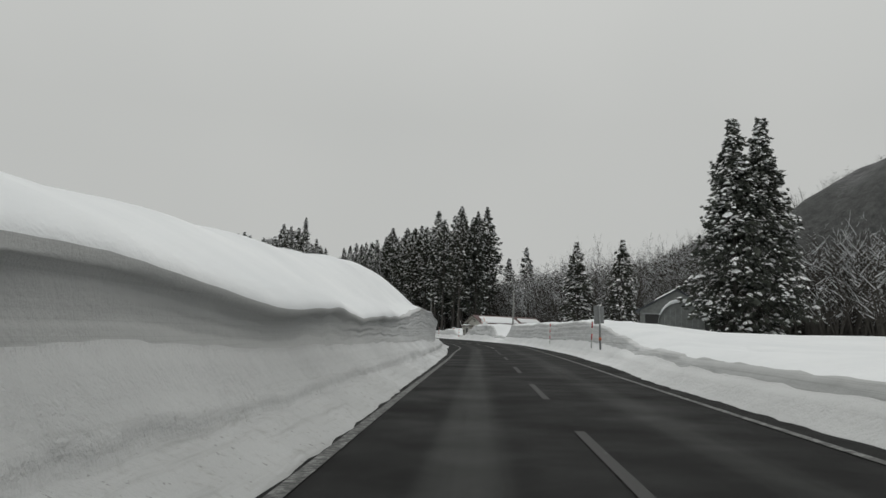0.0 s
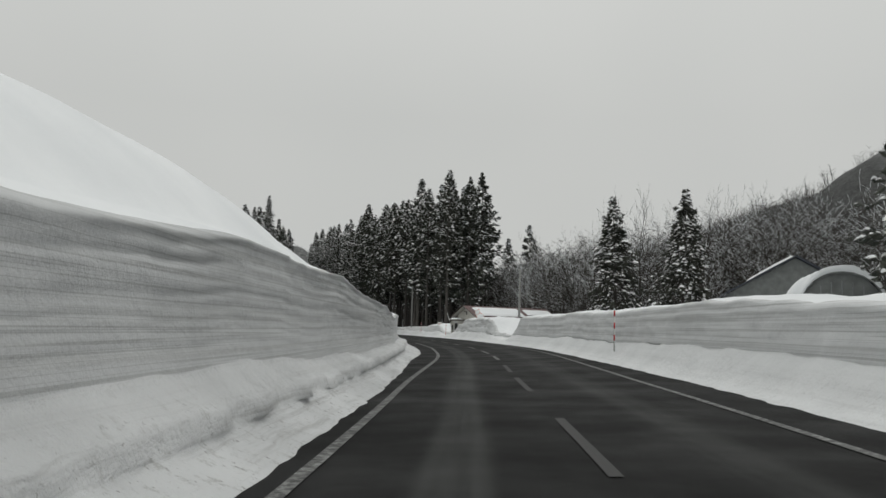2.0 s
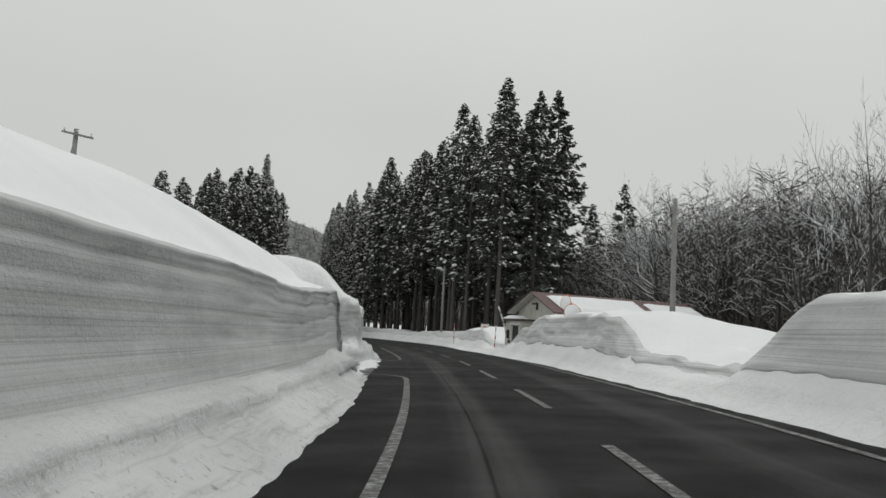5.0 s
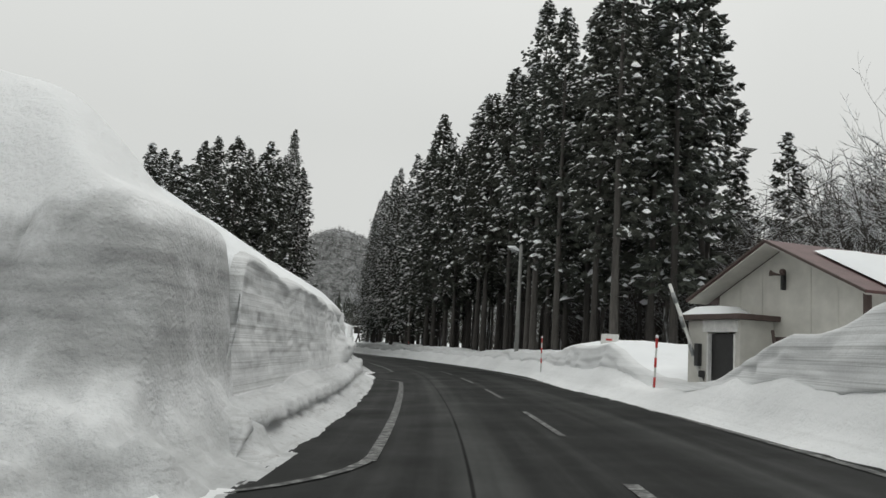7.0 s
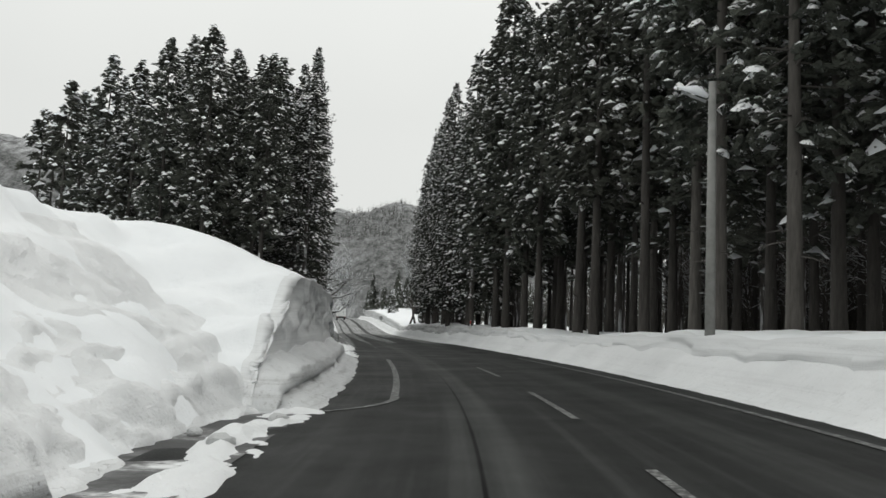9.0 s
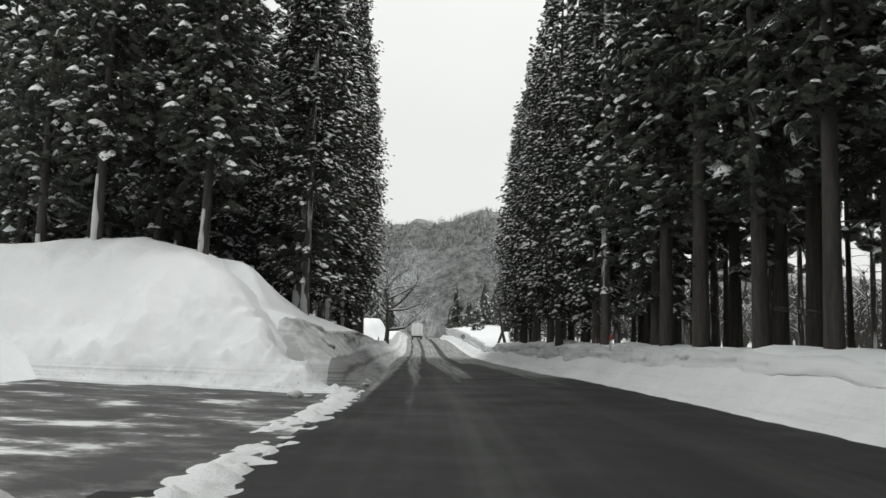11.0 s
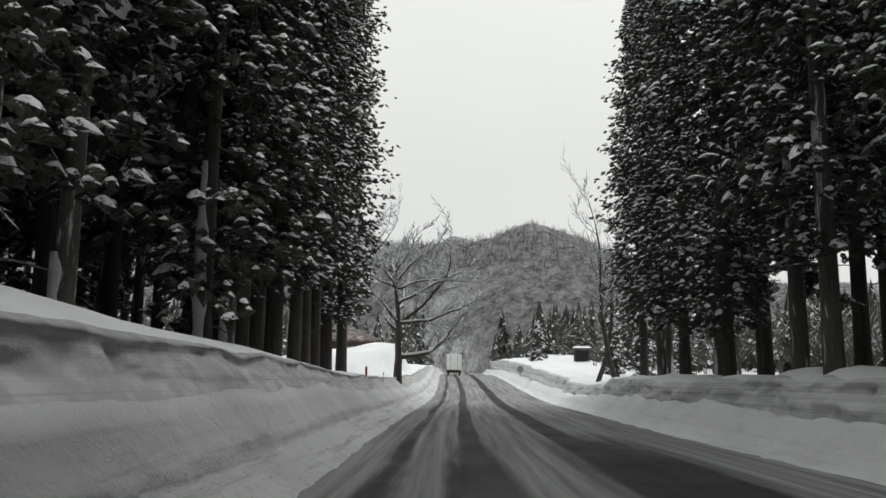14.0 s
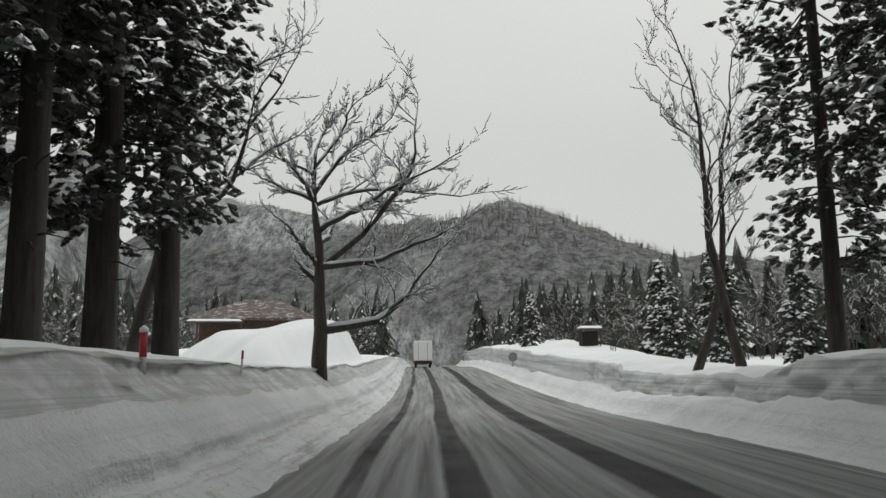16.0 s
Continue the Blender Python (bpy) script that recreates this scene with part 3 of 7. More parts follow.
def make_left_bank():
    s = spacing((-90, -8, 2), (-8, 104, 0.33), (104, 114, 0.2), (114, 124, 0.1), (124, 141, 0.13), (141, 154, 0.1), (154, 184, 0.3), (184, 200, 0.1), (200, 240, 0.2), (240, 262, 0.4), (262, 420, 3))[:, None]
    o = 0 * s
    low = road_z(s, -3.0) - rise(s)
    zt, zd = left_top(s) - low, left_dome(s) - low
    # clear layers where the plough cut the bank first, broken lumps and bulges farther on
    layered = knots(s, (-120, 0.35), (14, 0.35), (32, 1.0), (55, 0.6), (80, 0.5), (110, 0.5), (122, 0.5), (133, 0.5), (138, 0.2), (145, 0.15), (160, 0.2), (190, 0.3), (206, 0.1), (900, 0.1))
    bulge = knots(s, (-120, 0.1), (60, 0.2), (104, 0.2), (116, 0.2), (130, 0.05), (138, 0.1), (141, 0.35), (146, 0.2), (152, 0.2), (165, 0.15), (200, 0.1), (210, 0.0), (900, 0.0))
    chunk = knots(s, (-120, 0.15), (60, 0.2), (100, 0.35), (112, 0.9), (120, 0.8), (126, 0.55), (133, 0.6), (137, 1.3), (140, 1.5), (160, 1.1), (172, 1.2), (186, 1.9), (194, 1.7), (198, 0.8), (205, 0.7), (900, 0.7))
    edge = left_edge(s) + 0.07 * rough(s / 0.6, o, 11, 5)
    foot = knots(s, (-120, 1.05), (14, 1.02), (24, 0.9), (48, 0.88), (58, 0.72), (120, 0.75), (190, 0.8), (200, 0.95), (207, 1.12), (218, 1.08), (230, 0.9), (900, 0.8)) + 0.06 * lumps(s / 6, o, 21)
    # a soft cornice of fresh snow hangs over the first stretch of wall
    hang = knots(s, (-120, 1.0), (27, 1.0), (35, 0.0), (900, 0.0)) * (0.85 + 0.3 * lumps(s / 7, o, 51))
    # and the crown rises steeply before the shallow gap
    steep = knots(s, (-120, 0), (119, 0), (123, 0.9), (131, 1.1), (137, 1.6), (143, 1.7), (146, 0), (900, 0))
    cols = []
    for e, z in ((0.25, -0.12), (0.12, -0.02), (0.0, 0.035), (-0.08, 0.07), (-0.2, 0.12), (-0.34, 0.19), (-0.5, 0.29)):
        cols.append((edge + e, o + z))
    step = 0.55 + 0.07 * lumps(s / 5, o, 22)
    crumble = 0.11 * rough(s / 0.45, o, 23, 4)
    for u in (0.35, 0.7, 1.0):
        cols.append(((edge - 0.5) * (1 - u) + (-2.38 + crumble) * u, 0.29 + (step - 0.2 - 0.29) * u))
    for e, z in ((-0.03, -0.1), (-0.05, -0.02), (-0.09, 0.02)):
        cols.append((-2.38 + crumble + e, step + z + 0.05 * rough(s / 0.3, o + e * 9, 24, 3)))
    for u in (0.3, 0.65, 1.0):
        cols.append((-2.47 - 0.4 * u + o, step + 0.02 + (foot - step) * u**1.2))
    wall = 44
    lean = bank_lean(s)
    for k in range(wall + 1):
        u = k / wall
        z = foot + (zt - foot) * u
        band = layered * (0.012 * lumps(z * 9 + 0.3 * lumps(s / 7, o, 4), s / 40, 41) + 0.010 * lumps(z * 23, s / 22, 43))
        for g, (at, deep_) in enumerate(((0.30, 0.02), (0.56, 0.035), (0.70, 0.03), (0.80, 0.05), (0.885, 0.04), (0.945, 0.06))):
            off = (u - at - 0.015 * lumps(s / 12, o + g, 46) - 0.004 * lumps(s / 2.5, o + g, 49)) * (zt - foot)
            band = band - layered * deep_ * np.exp(-(off / 0.04) ** 2) * np.clip(0.4 + 0.9 * lumps(s / 5, o + g, 47), 0, 1.2)
        crumb = 0.06 * rough(s / 0.5, z / 0.3, 48, 3) * np.clip((u - 0.6) / 0.4, 0, 1)
        swell = bulge * (0.22 * math.exp(-((u - 0.8) / 0.2) ** 2) - 0.18 * math.exp(-((u - 0.3) / 0.22) ** 2)) * (1 + 0.6 * lumps(s / 4, o, 33))
        # a chute of loose snow that has slid down the face
        fan = np.exp(-((s - 137.9) / (0.8 + 1.5 * (1 - u))) ** 2) * (0.75 * (1 - u) ** 1.2 * min(1.0, 3 * u) + 0.1 - 0.55 * u)
        cols.append((-2.9 - lean * u + band + crumb + swell + fan + 0.12 * np.clip((u - 0.75) / 0.25, 0, 1) ** 2, z))
    crest = len(cols)
    back_lean = np.clip(lean - 0.2, 0, 2)
    thin = np.clip((zd - zt) / 0.6, 0.3, 1)
    for (dd, up), (dc, uc) in zip(((-0.05, 0.05), (-0.14, 0.09), (-0.3, 0.15), (-0.55, 0.23), (-0.9, 0.33)), ((0.16, 0.03), (0.20, 0.13), (0.12, 0.30), (-0.22, 0.55), (-0.9, 0.86))):
        cols.append((-3.0 - back_lean + dd * (1 - hang) + dc * hang + o, zt + up * (thin + steep) * (1 - hang) + uc * hang))
    start, rise0 = -3.9 - back_lean, zt + 0.33 * (thin + steep) * (1 - hang) + 0.86 * hang
    for u in np.linspace(0.0625, 1, 16):
        cols.append((start + (-7.5 - start) * u, rise0 + (zd - rise0) * math.sin(u * math.pi / 2)))
    back = field_z(s, -22 + o) - 0.5 + knots(s, (-120, 0), (182, 0), (190, 2.4), (201, 2.4), (209, 0), (900, 0))
    for u in np.linspace(0.06, 1, 16):
        cols.append((-7.5 - 15 * u + o, zd + (back - zd) * u * u * (3 - 2 * u)))
    d = np.concatenate([c[0] for c in cols], 1)
    z = np.concatenate([c[1] for c in cols], 1)
    n = d.shape[1]
    deep = np.clip((np.arange(n) - 8) / 10, 0, 1)[None]
    z = z + 0.7 * np.exp(-((s - 196) / 4.5) ** 2 - ((d + 11) / 3.0) ** 2)
    # lumps thrown up by the plough
    face = (np.exp(-((np.arange(n) - 40) / 20.0) ** 2) * np.clip((np.arange(n) - 16) / 14, 0, 1))[None]
    d = d + chunk * face * (0.2 * rough(s / 2.4, z / 1.3, 61, 3) + knots(s, (-120, 0.11), (195, 0.11), (205, 0.24), (900, 0.24)) * rough(s / 0.6, z / 0.4, 65, 3) + 0.22 * np.clip(chunk - 0.7, 0, 1) * rough(s / 1.1, z / 0.7, 55, 4))
    # small hollows where clods have fallen out
    pits = np.clip(rough(s / 0.55, z / 0.35, 69, 2) - 0.35, 0, 1)
    d = d - 0.35 * chunk * face * pits
    soft_top = deep * np.clip((np.arange(n) - crest + 3) / 8, 0, 1)[None]
    z = z + (deep - soft_top) * (0.05 + 0.07 * chunk) * rough(s / 1.3, d / 1.0, 62, 4) + soft_top * 0.035 * rough(s / 2.5, d / 2.0, 62, 3) + deep * 0.12 * lumps(s / 6, d / 3, 63)
    z = z + np.clip(1 - np.abs(np.arange(n) - 11) / 8, 0, 1)[None] * 0.06 * rough(s / 0.5, d / 0.4, 64, 3)
    # at a driveway the bank ends in a broken face above a heap of fallen snow
    w = rough(s / 3.2, d / 2.6, 66, 2)
    cap = snow_limit(s + 0.55 * w + 0.35 * rough(s / 1.1, d / 0.9, 67, 3), d + 0.4 * rough(s / 2, d / 2, 68))
    cap = cap + np.clip(cap, 0, 1) * (0.3 * rough(s / 1.1, d / 1.1, 70, 4) + 0.1 * rough(s / 0.35, d / 0.35, 75, 2) * np.clip((1.6 - cap) / 0.6, 0, 1))
    gap = np.clip((cap - z) / 0.5, -1, 1)
    cut = np.minimum(z, cap) - 0.125 * np.clip(1 - np.abs(gap), 0, 1) ** 2
    on_end = np.clip((z - cut) / 0.4, 0, 1) * np.clip((cut - 0.3) / 0.5, 0, 1)
    z = np.where(cap > 20, z, cut)
    ds = on_end * (0.12 * rough(d / 1.3, z / 0.6, 74, 4))
    x, y = plan(s + ds, d)
    z = z + road_z(s, np.clip(d, -3, 0))
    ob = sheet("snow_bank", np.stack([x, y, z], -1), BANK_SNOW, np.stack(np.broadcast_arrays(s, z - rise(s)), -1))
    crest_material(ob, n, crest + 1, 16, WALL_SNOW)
    return tagged(ob, "high layered bank of ploughed snow with a rounded crest beside the road", "snow bank", kind="structure")


def right_top(s):
    return knots(s, (-120, 0.85), (24, 0.72), (32, 0.93), (38, 1.38), (46, 1.9), (54, 2.15), (66, 2.2), (80, 2.3), (93, 2.3), (97, 0.9), (103, 1.0), (107, 2.2), (113, 2.3), (119.5, 2.2), (123.5, 1.7), (127.5, 0.75), (131, 0.85), (136, 1.7), (142, 1.75), (150, 1.3), (156, 1.35), (172, 1.0),
                 (184, 1.2), (196, 1.35), (218, 1.4), (230, 1.2), (238, 1.45), (246, 1.1), (262, 1.6), (290, 1.9), (330, 2.2), (900, 1.6))


def make_right_bank():
    s1 = spacing((-90, -8, 2), (-8, 185, 0.4), (185, 262, 0.2), (262, 420, 3))
    s = s1[:, None]
    zt = right_top(s) - (road_z(s, right_edge(s) + 0.9) - rise(s)) * (right_top(s) > 0.3)
    edge = right_edge(s) + 0.08 * rough(s / 0.6, 0 * s, 12, 5)
    foot = np.minimum(0.72, zt * 0.7)
    cols = []
    for e, z in ((-0.25, -0.12), (-0.12, -0.02), (0.0, 0.035), (0.1, 0.08), (0.25, 0.16), (0.42, 0.28)):
        cols.append((edge + e, 0 * s + z))
    for u in np.linspace(0.2, 1, 6):
        cols.append((edge + 0.42 + 0.45 * u, 0.28 + (foot - 0.28) * u**0.8))
    # a crumbling ledge before the wall farther on
    ledge = knots(s, (-120, 0), (186, 0), (200, 1), (900, 1)) * (0.55 + 0.25 * lumps(s / 3, 0 * s, 77))
    crumb = 0.12 * ledge * rough(s / 0.45, 0 * s, 78, 4)
    cols.append((edge + 0.9 + 0.3 * ledge + crumb, foot + crumb + 0.03))
    cols.append((edge + 0.9 + 0.75 * ledge, foot + 0.02 - 0.06 * ledge))
    for k in range(17):
        u = k / 16
        z = foot + (zt - foot) * u
        band = 0.04 * lumps(z * 8, s / 35, 45)
        cols.append((edge + 0.9 + 0.8 * ledge + 0.16 * u + band, z))
    for dd, up in ((0.06, 0.05), (0.18, 0.09), (0.4, 0.14), (0.8, 0.2), (1.4, 0.24)):
        cols.append((edge + 1.06 + 0.8 * ledge + dd, zt + up))
    back = field_z(s, edge + 9.0) - 0.3
    for u in np.linspace(0.12, 1, 9):
        cols.append((edge + 2.5 + 7.5 * u, zt + 0.24 + (back - zt - 0.24) * u * u * (3 - 2 * u)))
    d = np.concatenate([c[0] for c in cols], 1)
    z = np.concatenate([c[1] for c in cols], 1)
    n = d.shape[1]
    deep = np.clip((np.arange(n) - 5) / 7, 0, 1)[None]
    chunk = knots(s, (-120, 0.35), (90, 0.5), (97, 1.2), (124, 1.2), (132, 0.8), (160, 1.1), (185, 1.3), (200, 1.7), (900, 1.7))
    face = np.exp(-((np.arange(n) - 20) / 9.0) ** 2)[None]
    d = d + chunk * face * (0.2 * rough(s / 1.7, z / 0.9, 71, 4) + 0.3 * np.clip(rough(s / 0.6, z / 0.4, 76, 2) - 0.25, 0, 1) + 0.08 * rough(s / 0.4, z / 0.3, 79, 3))
    z = z + deep * (0.05 + 0.08 * chunk) * rough(s / 1.4, d / 1.1, 72, 4) + deep * 0.12 * lumps(s / 7, d / 3, 73)
    z = z + road_z(s, np.clip(d, 0, 6))
    x, y = plan(s, d)
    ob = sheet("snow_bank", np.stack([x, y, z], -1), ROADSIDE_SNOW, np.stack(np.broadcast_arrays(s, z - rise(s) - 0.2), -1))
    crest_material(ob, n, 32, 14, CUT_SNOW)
    return tagged(ob, "lower bank of ploughed snow with a sloping foot beside the road", "snow bank", kind="structure")


def gap_heap():
    """Loose snow sloping up from the shallow gap in the bank."""
    prof = np.array(BACKS[1][:-1], float)
    e0 = np.linspace(prof[0, 0], prof[-1, 0], 400)
    z0 = knots(e0, *[tuple(q) for q in prof])
    run = np.r_[0, np.cumsum(np.hypot(np.diff(e0), np.diff(z0)))]
    v = np.arange(0, run[-1], 0.07)
    e, h = np.interp(v, run, e0)[None], np.interp(v, run, z0)[None]
    up, out = np.gradient(h[0], v)[None], np.gradient(e[0], v)[None]
    s = np.arange(140.8, 152.5, 0.07)[:, None]
    big = rough(s / 2.6, v[None] / 2.0, 101, 2)
    fine = rough(s / 0.7, v[None] / 0.6, 102, 4)
    clod = np.clip(rough(s / 0.5, v[None] / 0.45, 103, 2) - 0.1, 0, 1)
    push = 0.3 * big + 0.16 * fine + 0.3 * clod * np.clip((2.4 - h) / 1.5, 0.15, 1)
    base = -2.75 - 0.9 * np.exp(-((s - 141.0) / 1.0) ** 2) - 0.5 * np.exp(-((s - 146) / 2.0) ** 2)
    d = base - e - 0.1 + push * up * 0.8
    z = np.minimum(h + push * out * 0.8, left_dome(s) - 0.5 + 0.1 * big)
    x, y = plan(s + 0 * d, d)
    ob = sheet("snow_bank_end", np.stack([x, y, z + road_z(s, np.clip(d, -3, 0))], -1), LOOSE_SNOW, np.stack(np.broadcast_arrays(s, z), -1))
    return tagged(ob, "loose snow heaped in a gap of the bank", "snow bank", kind="structure")


def section_z(s, d):
    """Height of the left bank's snow behind its crest."""
    low = road_z(s, -3.0) - rise(s)
    zt, zd = left_top(s) - low, left_dome(s) - low
    lean = bank_lean(s)
    start = -3.9 - np.clip(lean - 0.2, 0, 2)
    u = np.clip((start - d) / (start + 7.5), 0, 1)
    wall = np.clip((-2.87 - d) / (lean + 0.1), 0, 1)
    back = np.clip((-7.5 - d) / 15, 0, 1)
    z = 0.82 + (zt - 0.82) * wall + 0.33 * np.clip((start + 0.9 - d) / 0.9, 0, 1) ** 0.7 + (zd - zt - 0.33) * np.sin(u * math.pi / 2)
    z = z + 0.7 * np.exp(-((s - 196) / 4.5) ** 2 - ((d + 11) / 3.0) ** 2)
    return z + (1.5 - zd) * back * back * (3 - 2 * back) * (s < 180)


def broken_end(which):
    """The broken face and fallen heap where a bank ends at a driveway."""
    b = DRIVES[which][1]
    s = np.arange(b - 1.2, b + (5.8, 0, 12.0)[which], 0.065)[:, None]
    d = np.r_[np.arange(-1.9, -7.5, -0.07), np.arange(-7.5, -17, -0.14)][None]
    big = rough(s / 3.0, d / 1.9, 104 + which, 2)
    mid = rough(s / 1.0, d / 0.8, 106 + which, 3)
    fine = rough(s / 0.33, d / 0.33, 110 + which, 2)
    e = s - b - (0.0, 0, 0.6)[which] - SLANT[which] * np.clip(-d - 3.6, 0, 9) + (0.3 if which == 0 else 0.8) * big + 0.16 * mid
    if which == 0:
        # uneven ledges of fallen snow before the packed face
        e = e + np.clip((2.0 - e) / 0.7, 0, 1) * (0.55 * rough(d / 2.6, s / 2.2, 131, 2) + 0.22 * rough(d / 0.9, s / 0.7, 133, 3)) + np.clip((e - 1.3) / 0.5, 0, 1) * 0.4 * lumps(d / 2.0, 0 * s, 135)
    cap = slope(e, FAR_ENDS[which])
    back = 0.6 * np.clip((s - b - 3.4) / 1.6, 0, 1) if which == 0 else 0.55 * np.clip(s - b - 0.6, 0, 2)
    side = slope(-d + (0.3 if which == 0 else 0.12) * mid + (0.25 if which == 0 else 0.1) * big - back, SHOULDERS[which])
    # the two slopes meet in a rounded corner
    k = (0.7, 0, 1.1)[which]
    cap = np.minimum(cap, side) - np.clip(k - np.abs(cap - side), 0, k) ** 2 / (4 * k)
    # the fallen heap is full of clods, the packed face above it rough, the crown smooth
    heap = np.clip((1.45 - cap) / 0.5, 0, 1) * np.clip(cap / 0.3, 0, 1)
    face = np.clip((cap - 1.2) / 0.3, 0, 1) * np.clip((2.9 - cap) / 0.5, 0, 1)
    cap = cap + heap * (1.0, 0, 1.6)[which] * (0.2 * mid + 0.08 * fine + 0.22 * np.clip(fine - 0.25, 0, 1)) + face * (0.22 * mid + 0.1 * fine) + 0.1 * big * np.clip(cap / 0.5, 0, 1)
    own = section_z(s, d) + (0.6 * np.exp(-((s - 119.6) / 1.7) ** 2 - ((d + 5.4) / 1.4) ** 2) if which == 0 else 0)
    top = own + 0.12 * lumps(s / 6, d / 3, 63) + 0.1 + 0.02 * mid
    z = np.minimum(cap, top) - np.clip(0.6 - np.abs(cap - top), 0, 0.6) ** 2 / 2.4
    # it runs into the bank behind it
    z = z - 0.7 * np.clip((s - s.max() + 2.0) / 2.0, 0, 1) ** 2
    late, near = (((s - b - 4.7) / 0.9, (d + 3.7) / 0.6), None, ((s - b - 4.6) / 2.5, (d + 4.6) / 1.0))[which]
    z = z - 1.5 * np.clip(late, 0, 1) * np.clip(near, 0, 1)
    x, y = plan(s + 0 * d, d)
    ob = sheet("snow_bank_end", np.stack([x, y, z + road_z(s, np.clip(d, -3, 0))], -1), BROKEN_SNOW if which == 0 else MOUND_SNOW, np.stack(np.broadcast_arrays(d + 0 * s if which == 0 else s, z), -1))
    return tagged(ob, ("broken end of a snow bank with packed and shade-grey layers over a fallen heap", "", "heaped loose snow with clods where a bank ends")[which], "snow bank", kind="structure")


make_left_bank()
gap_heap()
broken_end(0)
broken_end(2)
make_right_bank()


def windrow(s0, s1, seed):
    """A low broken ridge of clods that the plough left across a driveway's mouth."""
    s = np.arange(s0, s1, 0.07)[:, None]
    e = np.linspace(-1, 1, 17)[None]
    mid = left_edge(s) - 0.35 + 0.25 * rough(s / 3.0, 0 * s, seed, 2)
    d = mid + 0.48 * e
    z = 0.13 * (1 - e * e) * (0.75 + 0.7 * rough(s / 1.6, e, seed + 1, 3)) + 0.09 * rough(s / 0.3, e / 0.45, seed + 2, 2) - 0.075
    x, y = plan(s, d)
    ob = sheet("snow_windrow", np.stack([x, y, z + road_z(s, d) + 0.02], -1), LOOSE_SNOW, np.stack(np.broadcast_arrays(s, 1.5 + 0 * d), -1))
    return tagged(ob, "low broken ridge of snow clods across a driveway mouth", "snow windrow", kind="structure")


def make_drives():
    windrow(104.0, 117.0, 121)
    windrow(142.0, 150.0, 125)
    windrow(170.5, 187.5, 129)
    for a, b, deep in DRIVES:
        s = np.linspace(a - 3, b + 4, 40)[:, None]
        d = np.linspace(-2.0, -4.5 - deep, 40)[None]
        x, y = plan(s, d)
        z = road_z(s, d) + 0.012 + 0.03 * rough(s / 1.4, d / 1.4, 81)
        ob = sheet("driveway", np.stack([x, y, z], -1), DRIVE_SURFACE)
        tagged(ob, "side driveway of dark asphalt streaked with scraped snow", "driveway", kind="structure")


def drive_material():
    n = Nodes("scraped_driveway", 0.75)
    v = n.coords()
    warp = n.node("ShaderNodeTexNoise", Vector=v, Scale=0.8, Detail=3.0).outputs["Color"]
    f = n.noise(n.mix(0.35, n.coords("Object", (0.55, 0.85, 1)), warp, "ADD"), 0.9, 9.0, 0.68)
    g = n.noise(v, 50.0, 2.0)
    dark = n.ramp(g, (0.3, (0.03, 0.03, 0.03)), (0.7, (0.06, 0.06, 0.06)))
    thin = n.mix(n.step(f, 0.43, 0.56), dark, (0.13, 0.13, 0.13))
    n.color(n.mix(n.step(f, 0.53, 0.64), thin, (0.70, 0.71, 0.71)))
    n.bump(n.step(f, 0.46, 0.62), 0.5, 0.03)
    return n.m


DRIVE_SURFACE = drive_material()
make_drives()


# ---- helpers for things ----
def mesh_from(name, verts, faces, material, smooth=False):
    me = bpy.data.meshes.new(name)
    me.from_pydata([tuple(v) for v in verts], [], [tuple(f) for f in faces])
    if smooth:
        me.polygons.foreach_set("use_smooth", np.ones(len(me.polygons), bool))
    me.materials.append(material)
    return me


def thing(name, label, category, group="", kind="", at=None):
    """An Empty at the base of a thing, to hold its parts."""
    ob = tagged(new(name), label, category, group, kind)
    if at is not None:
        ob.matrix_basis = at
    return ob


def part(name, data, parent, label=""):
    """Links a mesh as a part under a thing or a part."""
    ob = new(name, data)
    ob.parent = parent
    return tagged(ob, label)


